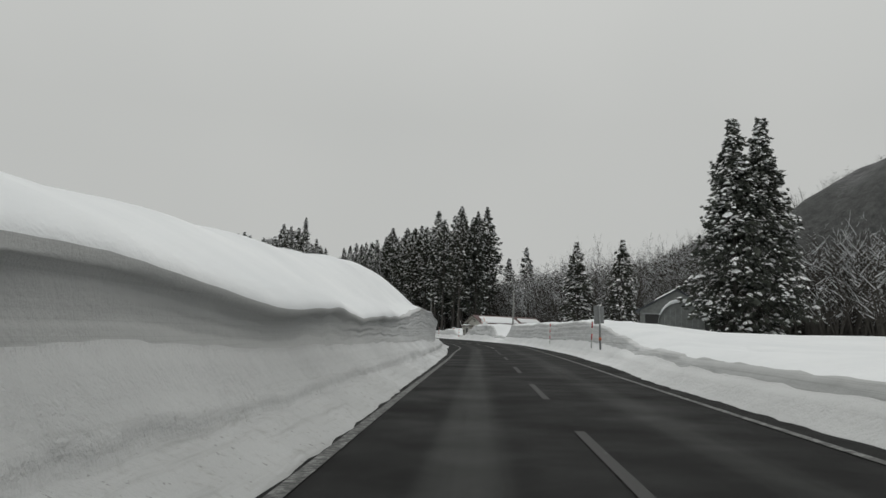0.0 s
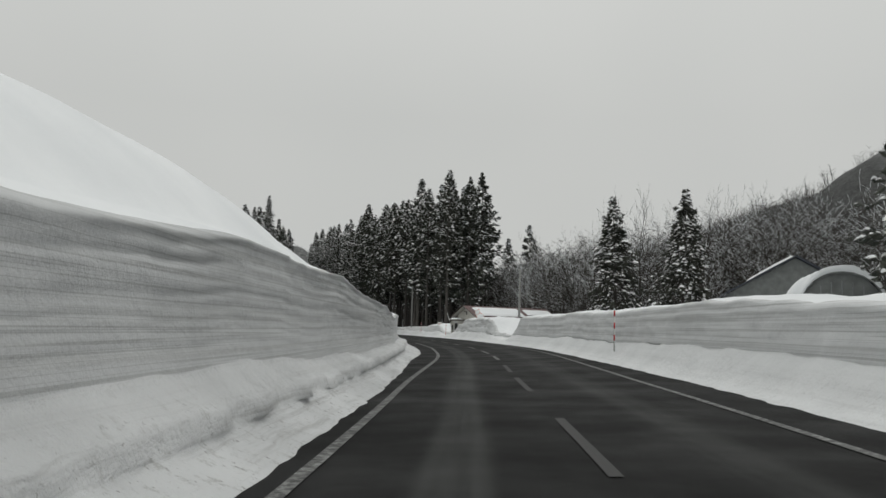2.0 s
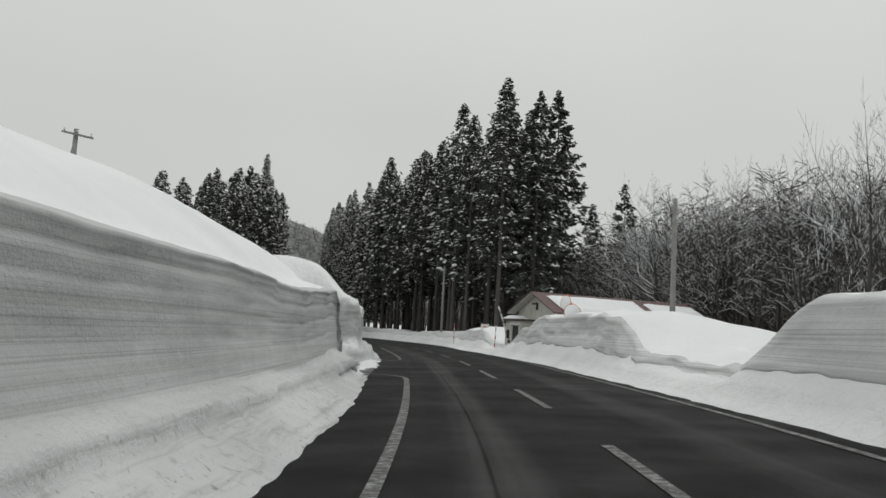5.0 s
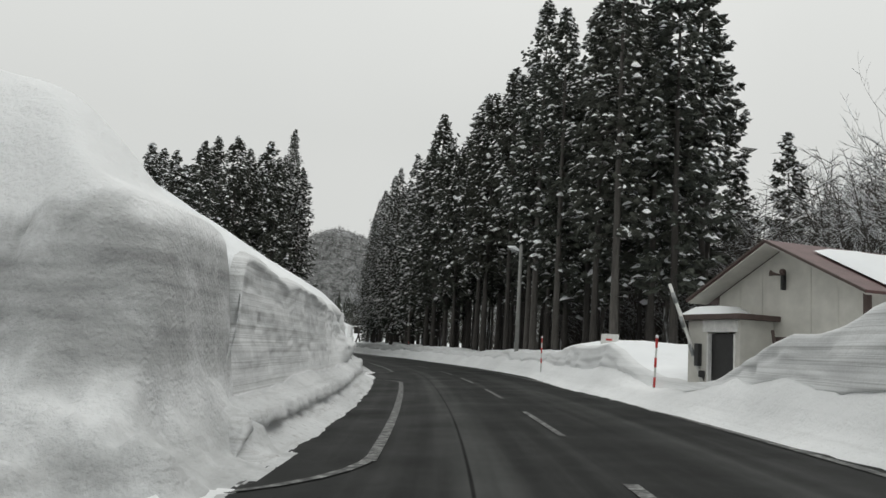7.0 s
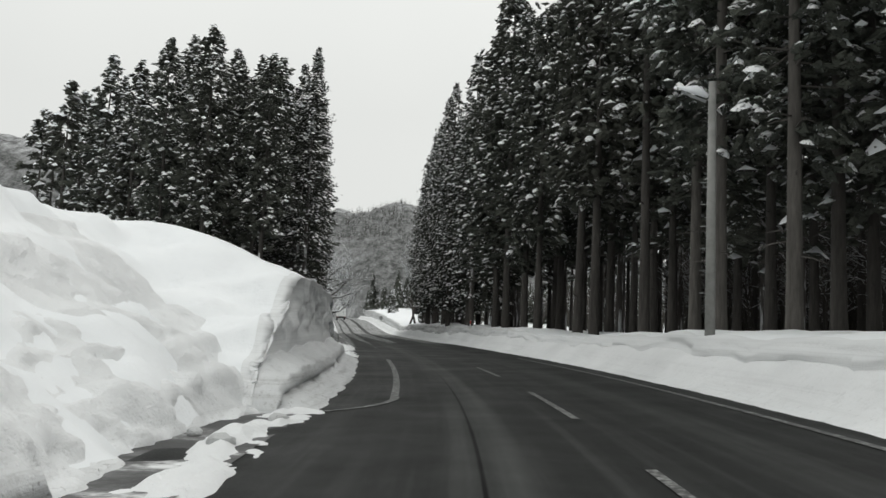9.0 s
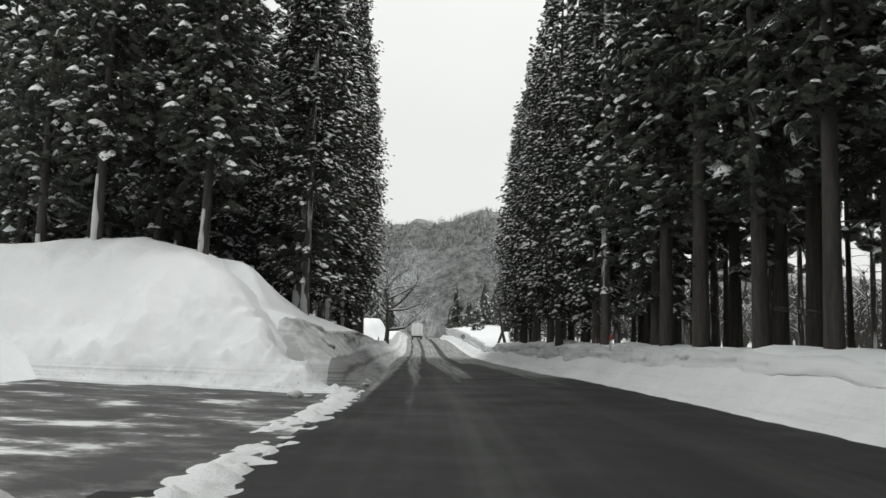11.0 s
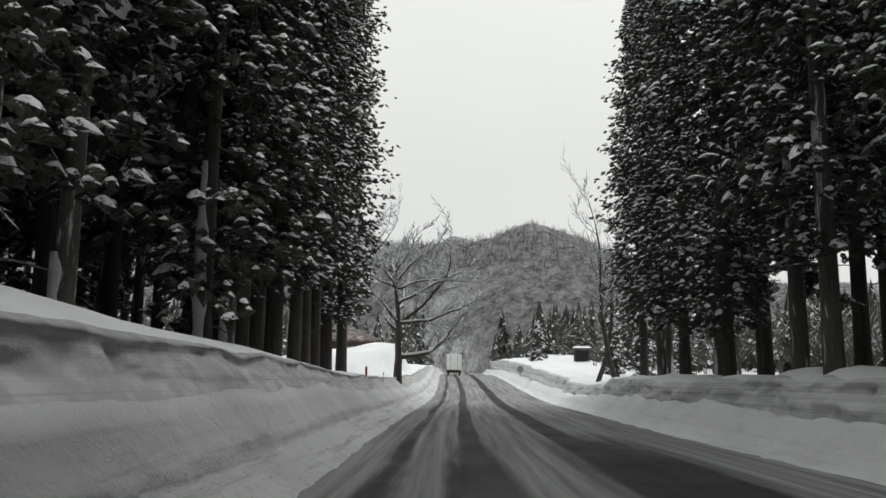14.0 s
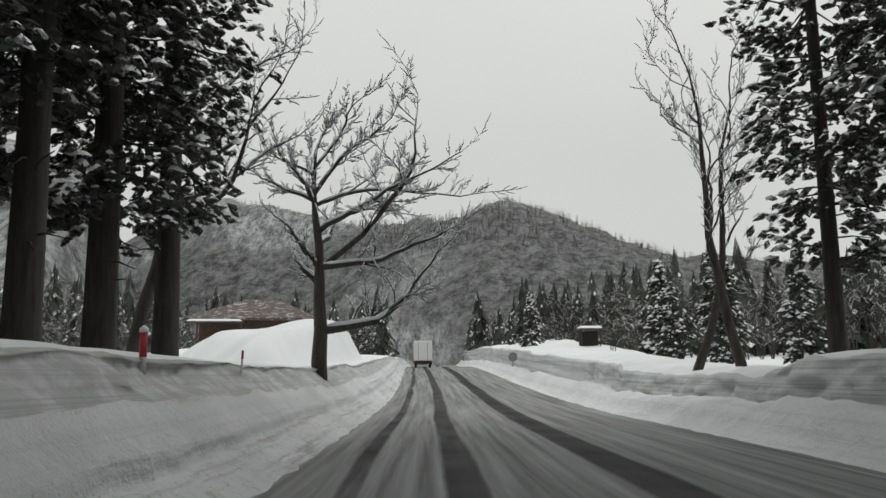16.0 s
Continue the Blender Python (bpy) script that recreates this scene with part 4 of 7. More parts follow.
class Shape:
    """Gathers vertices and faces for one mesh."""

    def __init__(self):
        self.v, self.f = [], []

    def add(self, verts, faces):
        o = len(self.v)
        self.v.extend(tuple(p) for p in verts)
        self.f.extend(tuple(o + i for i in f) for f in faces)

    def tube(self, points, radii, sides=6, cap=True):
        """A bent, tapered tube through points."""
        rings = []
        o = len(self.v)
        points = [Vector(p) for p in points]
        for i, (p, r) in enumerate(zip(points, radii)):
            way = (points[min(i + 1, len(points) - 1)] - points[max(i - 1, 0)]).normalized()
            a = way.orthogonal().normalized() if abs(way.z) < 0.99 else Vector((1, 0, 0))
            b = way.cross(a).normalized()
            a = b.cross(way)
            for k in range(sides):
                t = 2 * math.pi * k / sides
                self.v.append(tuple(p + r * (a * math.cos(t) + b * math.sin(t))))
        for i in range(len(points) - 1):
            for k in range(sides):
                q = (k + 1) % sides
                self.f.append((o + i * sides + k, o + i * sides + q, o + (i + 1) * sides + q, o + (i + 1) * sides + k))
        if cap:
            self.f.append(tuple(o + k for k in reversed(range(sides))))
            self.f.append(tuple(o + (len(points) - 1) * sides + k for k in range(sides)))

    def box(self, lo, hi, bevel=0.0):
        (x0, y0, z0), (x1, y1, z1) = lo, hi
        if not bevel:
            self.add([(x, y, z) for z in (z0, z1) for x, y in ((x0, y0), (x1, y0), (x1, y1), (x0, y1))],
                     [(3, 2, 1, 0), (4, 5, 6, 7), (0, 1, 5, 4), (1, 2, 6, 5), (2, 3, 7, 6), (3, 0, 4, 7)])
            return
        b = bevel
        rings = [(z0, b), (z0 + b, 0), (z1 - b, 0), (z1, b)]
        o = len(self.v)
        for z, i in rings:
            c = b - i
            for x, y in ((x0 + b, y0 + i), (x1 - b, y0 + i), (x1 - i, y0 + b), (x1 - i, y1 - b), (x1 - b, y1 - i), (x0 + b, y1 - i), (x0 + i, y1 - b), (x0 + i, y0 + b)):
                self.v.append((x, y, z))
        for r in range(3):
            for k in range(8):
                q = (k + 1) % 8
                self.f.append((o + r * 8 + k, o + r * 8 + q, o + (r + 1) * 8 + q, o + (r + 1) * 8 + k))
        self.f.append(tuple(o + k for k in reversed(range(8))))
        self.f.append(tuple(o + 24 + k for k in range(8)))

    def mesh(self, name, material, smooth=False):
        return mesh_from(name, self.v, self.f, material, smooth)


# ---- cedars ----
def cedar_meshes(seed, height, clear, radius, tufts, share, bark, size=0.42, blunt=3.4, sag=-0.25, girth=1.0):
    """Trunk with boughs, crown of small tufts along the boughs, and the snow lying on the tufts."""
    rng = random.Random(seed)
    lean = [rng.uniform(-0.25, 0.25) for _ in range(2)]
    axis = [Vector((lean[0] * (k / 10) ** 2, lean[1] * (k / 10) ** 2, -1.2 + (height + 0.6) * k / 10)) for k in range(11)]
    base = (0.0095 * height + 0.015) * girth
    trunk, crown, snow = Shape(), Shape(), Shape()
    trunk.tube(axis, [base * (1.25 if k == 0 else 1.05 if k == 1 else 1.0) * (1 - 0.93 * k / 10) + 0.015 for k in range(11)], 9)
    for _ in range(10):
        # dead snags below the crown
        h, a, ln = rng.uniform(2.0, clear + 3), rng.uniform(0, 6.28), rng.uniform(0.4, 1.6)
        p = Vector((0, 0, h))
        q = p + Vector((math.cos(a) * ln, math.sin(a) * ln, rng.uniform(-0.35, 0.15)))
        trunk.tube([p, (p + q) / 2 + Vector((0, 0, 0.06)), q], [0.03, 0.02, 0.008], 4)

    def reach(h):
        u = (h - clear) / (height - clear)
        return radius * max(0.07, (1 - u ** blunt)) * min(1.0, 0.62 + 2.4 * u) * (1 + 0.13 * math.sin(h * 1.9 + seed) + 0.09 * math.sin(h * 4.3 + 2 * seed))

    up = Vector((0, 0, 1))
    per = 6
    for b in range(tufts // per):
        u = rng.random() ** 0.8
        h = clear + (height - clear) * u
        a = rng.uniform(0, 2 * math.pi)
        full = reach(h) * (0.9 + 0.2 * math.sin(3 * a + h * 0.8 + seed)) * rng.uniform(0.78, 1.08)
        out = Vector((math.cos(a), math.sin(a), 0))
        side = Vector((-out.y, out.x, 0))
        slope = sag + rng.uniform(-0.3, 0.25) + 0.75 * u ** 4
        root = Vector((lean[0] * u * u, lean[1] * u * u, h))

        def along(f):
            return root + out * (full * f) + up * (full * (slope * f + 0.22 * f * f * f))
        if b % 5 == 0 and full > 1.0:
            trunk.tube([root, along(0.45), along(0.85)], [0.035, 0.02, 0.008], 3, False)
        white = 0.5 * math.sin(4 * a + 1.3 * h + seed + 1.5 * math.sin(2.9 * h)) + 0.5
        for k in range(per):
            f = 0.34 + 0.66 * ((k + rng.random()) / per) ** 0.7
            p = along(f) + side * (rng.uniform(-0.42, 0.42) * (0.4 + 0.4 * full * f)) + up * rng.uniform(-0.16, 0.16)
            sz = size * rng.uniform(0.6, 1.35) * (0.72 + 0.28 * (1 - u))
            way = (out * rng.uniform(0.5, 1.0) + side * rng.uniform(-0.7, 0.7) + up * rng.uniform(-0.75, 0.35)).normalized()
            across = way.cross(up).normalized()
            over = across.cross(way)

            def j(s):
                return sz * s * rng.uniform(0.65, 1.35)
            vs = [p + way * j(0.85) - over * j(0.12), p - way * j(0.6), p + across * j(0.48) - over * j(0.1), p - across * j(0.48) - over * j(0.1), p + over * j(0.34), p - over * j(0.4) + way * j(0.2)]
            crown.add(vs, [(0, 2, 4), (2, 1, 4), (1, 3, 4), (3, 0, 4), (2, 0, 5), (1, 2, 5), (3, 1, 5), (0, 3, 5)])
            if rng.random() < share * (0.35 + 0.6 * f + 0.35 * u) * (0.28 + 1.7 * white * white):
                grow = 0.55 + 0.75 * rng.random() ** 2.2
                w, ln, th = sz * grow * rng.uniform(0.34, 0.6), sz * grow * rng.uniform(0.42, 0.8), sz * grow * rng.uniform(0.2, 0.34)
                m = p + up * (0.2 * sz) + way * (0.34 * sz)
                flat = Vector((way.x, way.y, 0.35 * way.z)).normalized()
                ring = []
                for q in range(5):
                    g, jj = q * math.pi / 2.5, rng.uniform(0.65, 1.35)
                    ring.append(m + flat * (ln * math.cos(g) * jj) + across * (w * math.sin(g) * jj) - up * ((rng.uniform(0.3, 0.9) + 0.7 * max(0.0, math.cos(g))) * th))
                top = m + up * (0.55 * th)
                if size < 0.5 and grow > 0.72:
                    # a rounded pillow where the camera comes near
                    inner = [v.lerp(top, 0.42) + up * (0.38 * th) for v in ring]
                    snow.add(ring + inner + [top + up * (0.08 * th)], [(q, (q + 1) % 5, 5 + (q + 1) % 5, 5 + q) for q in range(5)] + [(5 + q, 5 + (q + 1) % 5, 10) for q in range(5)])
                else:
                    snow.add(ring + [top], [(q, (q + 1) % 5, 5) for q in range(5)])
    return trunk.mesh("trunk", bark, True), crown.mesh("crown", CEDAR_LEAF), snow.mesh("snow_load", BOUGH_SNOW if size < 0.5 else TREE_SNOW, True)


def tree_things(meshes, name, label, group):
    def put(x, y, z, size, turn, lean=0.0):
        ob = thing(name, label, "tree", group, at=pose(x, y, z, lean, 0, turn) @ Matrix.Diagonal((size, size, size, 1)))
        for key, me in zip(("trunk", "crown", "snow_load"), meshes):
            p = part(key, me, ob)
            if key != "trunk":
                p["kind"] = "stuff"
        return ob
    return put


def plan_point(s, d):
    x, y = plan(s, d)
    return float(x), float(y)


EDGE_CEDARS = [cedar_meshes(30 + k, h, c, r, 2300, 0.9, bark, 0.33) for k, (h, c, r, bark) in enumerate(((22, 2.2, 2.3, CEDAR_BARK), (20.5, 3.4, 2.2, SNOWY_BARK), (23.5, 2.6, 2.4, SNOWY_BARK), (21.5, 4.2, 2.2, CEDAR_BARK)))]
SPARSE_EDGE = [cedar_meshes(50 + k, h, c, r, 1500, 0.5, bark, 0.38) for k, (h, c, r, bark) in enumerate(((22, 5.0, 2.4, PALE_BARK), (21.5, 7.0, 2.3, CEDAR_BARK), (23.5, 6.0, 2.5, PALE_BARK)))]
SPARSE_FULL = [cedar_meshes(60 + k, h, c, r, 1150, 0.55, CEDAR_BARK, 0.5) for k, (h, c, r) in enumerate(((22, 3.4, 2.6), (20.5, 4.0, 2.4), (23.5, 3.6, 2.7)))]
FULL_CEDARS = [cedar_meshes(k, h, c, r, 1150, 0.9, CEDAR_BARK, 0.5) for k, (h, c, r) in enumerate(((22, 3.4, 2.6), (20.5, 4.0, 2.4), (23.5, 3.6, 2.7)))]
NEAR_CEDARS = [cedar_meshes(80 + k, h, c, r, 5600, 0.62, CEDAR_BARK, 0.225, sag=-0.15) for k, (h, c, r) in enumerate(((27, 3.4, 2.2), (26, 4.4, 2.1), (28, 2.8, 2.2)))]
SNOWY_NEAR = [cedar_meshes(90 + k, h, c, r, 3400, 1.05, SNOWY_BARK if k else CEDAR_BARK, 0.235, sag=-0.15) for k, (h, c, r) in enumerate(((22, 2.6, 2.2), (21, 3.8, 2.1), (23, 3.0, 2.2)))]
DARK_EDGE = [cedar_meshes(70 + k, h, c, r, 2100, 0.42, CEDAR_BARK, 0.4, sag=-0.12, girth=1.1) for k, (h, c, r) in enumerate(((23, 5.0, 2.7), (21.5, 6.4, 2.6), (22.5, 5.6, 2.8)))]
DEEP_CEDARS = [cedar_meshes(10 + k, h, c, r, 420, 0.6, SNOWY_BARK if k == 1 else CEDAR_BARK, 0.72) for k, (h, c, r) in enumerate(((21, 6.0, 2.5), (22.5, 7.0, 2.6)))]
YARD_CEDAR = cedar_meshes(21, 17.4, 0.4, 4.3, 3800, 0.62, CEDAR_BARK, 0.42, 1.6)
GARDEN_FIR = cedar_meshes(22, 10.8, 1.2, 2.7, 1500, 0.75, CEDAR_BARK, 0.36, 1.5)
VALLEY_CEDARS = [cedar_meshes(40 + k, h, 0.5, r, 480, 1.0, CEDAR_BARK, 0.5, 1.9) for k, (h, r) in enumerate(((9.0, 1.7), (8.0, 2.0), (10.5, 1.8)))]
CEDAR_LABEL = "tall dark green cedar with clumps of snow on its boughs"


def driven_snow(seed):
    """Snow plastered against one side of a trunk's foot."""
    rng = random.Random(seed)
    tall, sh = rng.uniform(2.0, 5.0), Shape()
    rows, cols = 22, 9
    ph = [rng.uniform(0, 6.28) for _ in range(4)]
    vs = []
    for i in range(rows + 1):
        u = i / rows
        h = 0.1 + tall * u
        half = 0.45 + 0.4 * (1 - u) + 0.16 * math.sin(7 * u + ph[0]) + 0.12 * math.sin(19 * u + ph[1])
        mid = 0.25 * math.sin(4 * u + ph[2])
        trunk_r = 0.235 * (1 - 0.036 * h) + 0.015
        for k in range(cols + 1):
            v = 2 * k / cols - 1
            a = mid + v * max(0.05, half) + rng.uniform(-0.05, 0.05)
            r = trunk_r + 0.05 * (1 - v * v) * (1 - 0.6 * u) * rng.uniform(0.7, 1.3) - 0.03 * (abs(v) > 0.95)
            vs.append((r * math.cos(a), r * math.sin(a), h))
    sh.add(vs, [(i * (cols + 1) + k, i * (cols + 1) + k + 1, (i + 1) * (cols + 1) + k + 1, (i + 1) * (cols + 1) + k) for i in range(rows) for k in range(cols)])
    return sh.mesh("driven_snow", LOOSE_SNOW, True)


DRIVEN_SNOW = [driven_snow(201 + k) for k in range(6)]


def tree_foot(x, y, d):
    """Height of the snow at a tree's foot."""
    s = float(LINE_S[np.argmin((LINE_P[:, 0] - x) ** 2 + (LINE_P[:, 1] - y) ** 2)])
    return float(field_z(s, d)) - 0.1


def make_groves():
    rng = random.Random(5)
    edge = [tree_things(m, "cedar_tree", CEDAR_LABEL, "cedar grove") for m in EDGE_CEDARS]
    full = [tree_things(m, "cedar_tree", CEDAR_LABEL, "cedar grove") for m in FULL_CEDARS]
    thin_edge = [tree_things(m, "cedar_tree", "tall dark green cedar with a thin scatter of snow", "cedar grove") for m in SPARSE_EDGE]
    thin_full = [tree_things(m, "cedar_tree", "tall dark green cedar with a thin scatter of snow", "cedar grove") for m in SPARSE_FULL]
    deep = [tree_things(m, "cedar_tree", "slender cedar with a long bare trunk deep in the grove", "cedar grove") for m in DEEP_CEDARS]

    bright = [tree_things(m, "cedar_tree", "tall cedar with an open crown thickly flecked with snow", "cedar grove") for m in SNOWY_NEAR]
    young = [tree_things(m, "cedar_tree", "young dark cedar under the taller trees", "cedar grove") for m in VALLEY_CEDARS]
    close = [tree_things(m, "cedar_tree", CEDAR_LABEL, "cedar grove") for m in NEAR_CEDARS]
    dark = [tree_things(m, "cedar_tree", "dark cedar with a thick bare trunk and little snow", "cedar grove") for m in DARK_EDGE]

    def row(kinds, s0, s1, d, gap, size=(0.9, 1.06), plastered=False):
        s = s0 + rng.uniform(0, 0.5 * gap)
        while s < s1:
            dd = (d(s) if callable(d) else d) + rng.uniform(-0.7, 0.7)
            x, y = plan_point(s, dd)
            # the near end of the grove has shed more of its snow
            if kinds is full and dd > 0 and s < 176:
                chosen = thin_full
            else:
                chosen = kinds
            s += gap * rng.uniform(0.8, 1.25)
            if dd > 0 and x > (y - 63) * 0.05 - 1.4 and y < 205:
                continue
            turn = rng.uniform(0, 360)
            ob = rng.choice(chosen)(x, y, tree_foot(x, y, dd), rng.uniform(*size), turn, rng.uniform(-0.8, 0.8))
            if plastered and rng.random() < 0.75:
                # driven against the side that faces down the road
                p = part("driven_snow", rng.choice(DRIVEN_SNOW), ob, "white snow plastered on the trunk")
                p.location.z = plastered - ob.location.z + rng.uniform(-0.6, 0.2)
                p.rotation_euler.z = math.radians(-75 + rng.uniform(-35, 15) - turn)
    # to the right of the road: the front row draws back towards the house
    front = lambda s: float(knots(s, (120, 21.0), (140, 16.5), (151, 10.6), (165, 9.2), (190, 8.8), (206, 8.0), (230, 8.2), (242, 9.6), (260, 10.2)))
    row(edge, 195, 208, front, 3.6)
    row(bright, 208, 247, front, 3.6)
    row(dark, 172, 195, front, 3.5)
    row(thin_edge, 149, 172, front, 3.4)
    row(full, 197, 238, lambda s: front(s) + 3.4, 3.7)
    row(full, 150, 176, lambda s: front(s) + 3.4, 3.7)
    row(dark, 176, 197, lambda s: front(s) + 3.6, 3.4)
    row(full, 150, 178, lambda s: front(s) + 7.0, 4.2)
    row(deep, 178, 238, lambda s: front(s) + 7.0, 4.0)
    for k in range(3):
        row(deep, 152, 234, 19.5 + 5.2 * k, 5.0)
    # to the left
    row(dark, 192.5, 199, -8.2, 3.2, (0.82, 0.9), 3.6)
    row(edge, 200, 222, -5.7, 3.3, (0.9, 1.0), 1.6)
    row(close, 222, 242.5, -5.6, 3.1, (0.96, 1.06))
    row(dark, 194, 204, -11.6, 3.4, (0.86, 0.94), 3.2)
    row(edge, 204, 214, -10.4, 3.4, (0.86, 0.94))
    row(full, 214, 243, -9.2, 3.2, (1.1, 1.22))
    row(deep, 215, 243, -12.2, 3.0, (0.95, 1.08))
    row(full, 216, 243, -15.4, 3.2, (0.9, 1.0))
    row(young, 210, 240, -17.0, 2.6, (0.75, 1.1))
    row(young, 206, 238, -20.5, 2.8, (0.8, 1.2))
    row(deep, 218, 242, -19.0, 3.2, (0.9, 1.0))
    row(dark, 197, 216, -14.8, 3.4, (0.86, 0.98), 2.6)
    row(full, 203, 220, -18.4, 3.4, (0.88, 0.98))
    for k in range(3):
        row(full if k == 0 else deep, 206 + 8 * k, 240, -22.5 - 4.8 * k, 4.6, (0.95, 1.08))


make_groves()


def make_single_cedars():
    yard = tree_things(YARD_CEDAR, "cedar_tree", "broad dark cedar heavy with snow beside a shed", "yard trees")
    fir = tree_things(GARDEN_FIR, "fir_tree", "small dark fir dusted with snow behind the bank", "yard trees")
    yard(20.3, 64.6, 1.2, 1.0, 20)
    yard(22.6, 65.8, 1.2, 1.02, 140)
    fir(16.8, 95.0, 1.5, 1.0, 0)
    fir(12.7, 100.4, 1.5, 1.02, 200)
    tall = tree_things(FULL_CEDARS[1], "cedar_tree", CEDAR_LABEL, "cedar grove")
    tall(11.3, 176.6, 1.0, 0.92, 10)
    tall(7.6, 177.0, 1.0, 0.8, 80)


make_single_cedars()


def make_valley_cedars():
    rng = random.Random(31)
    kinds = [tree_things(m, "cedar_tree", "small dark evergreen dusted with snow across the valley", "valley evergreens") for m in VALLEY_CEDARS]
    # the dark clump beside the last bank, and the single one beyond it
    for s, d, size in ((259, 12.4, 0.52), (263, 11.2, 0.5), (262.5, 13.6, 0.56), (268, 12.2, 0.62), (266, 14.4, 0.58), (272, 13.4, 0.6), (258, 15.0, 0.55), (299, 9.8, 0.66)):
        x, y = plan_point(s, d)
        rng.choice(kinds)(x, y, float(field_z(s, d)) - 0.1, size, rng.uniform(0, 360))
    woods, load = Shape(), Shape()

    def far_cedar(x, y, z, h):
        """A ragged distant evergreen: whorls of drooping triangles, some with snow."""
        for k in range(44):
            u = (k + rng.random()) / 44
            a, r = rng.uniform(0, 6.28), h * 0.17 * (1.03 - u) ** 0.7 * rng.uniform(0.6, 1.25)
            c, sn = math.cos(a), math.sin(a)
            zz = z + h * (0.06 + 0.9 * u)
            wd = 0.4 * r + 0.1
            shape = [(x, y, zz + 0.11 * h), (x + c * r - sn * wd, y + sn * r + c * wd, zz - 0.02 * h), (x + c * r * 1.25, y + sn * r * 1.25, zz - 0.07 * h), (x + c * r + sn * wd, y + sn * r - c * wd, zz - 0.02 * h)]
            woods.add(shape, [(0, 1, 2), (0, 2, 3)])
            if rng.random() < 0.45:
                load.add([(px + c * 0.1, py + sn * 0.1, pz + 0.12) for px, py, pz in (Vector(shape[0]).lerp(Vector(shape[2]), 0.7), Vector(shape[1]).lerp(Vector(shape[2]), 0.45), shape[2], Vector(shape[3]).lerp(Vector(shape[2]), 0.6))], [(0, 1, 2), (0, 2, 3)])

    n = 0
    while n < 620:
        s, d = rng.uniform(296, 372), rng.uniform(-95, 75)
        if (-9 < d < 9 and s < 338) or -5.5 < d < 6.5 or (d > 0 and s < 315 and d < 20) or (d < 0 and s < 350 and d > -34):
            continue
        x, y = plan_point(s, d)
        far_cedar(x, y, float(field_z(s, d)) - 0.3, rng.uniform(5.5, 12))
        n += 1
    for _ in range(40):
        s, d = rng.uniform(246, 292), rng.uniform(-80, -42)
        x, y = plan_point(s, d)
        far_cedar(x, y, float(field_z(s, d)) - 0.3, rng.uniform(6, 10))
    ob = thing("valley_evergreens", "dark evergreens dusted with snow across the valley", "woods", kind="stuff")
    part("crowns", woods.mesh("crowns", CEDAR_LEAF), ob)["kind"] = "stuff"
    part("snow_load", load.mesh("snow_load", TREE_SNOW), ob)["kind"] = "stuff"


make_valley_cedars()


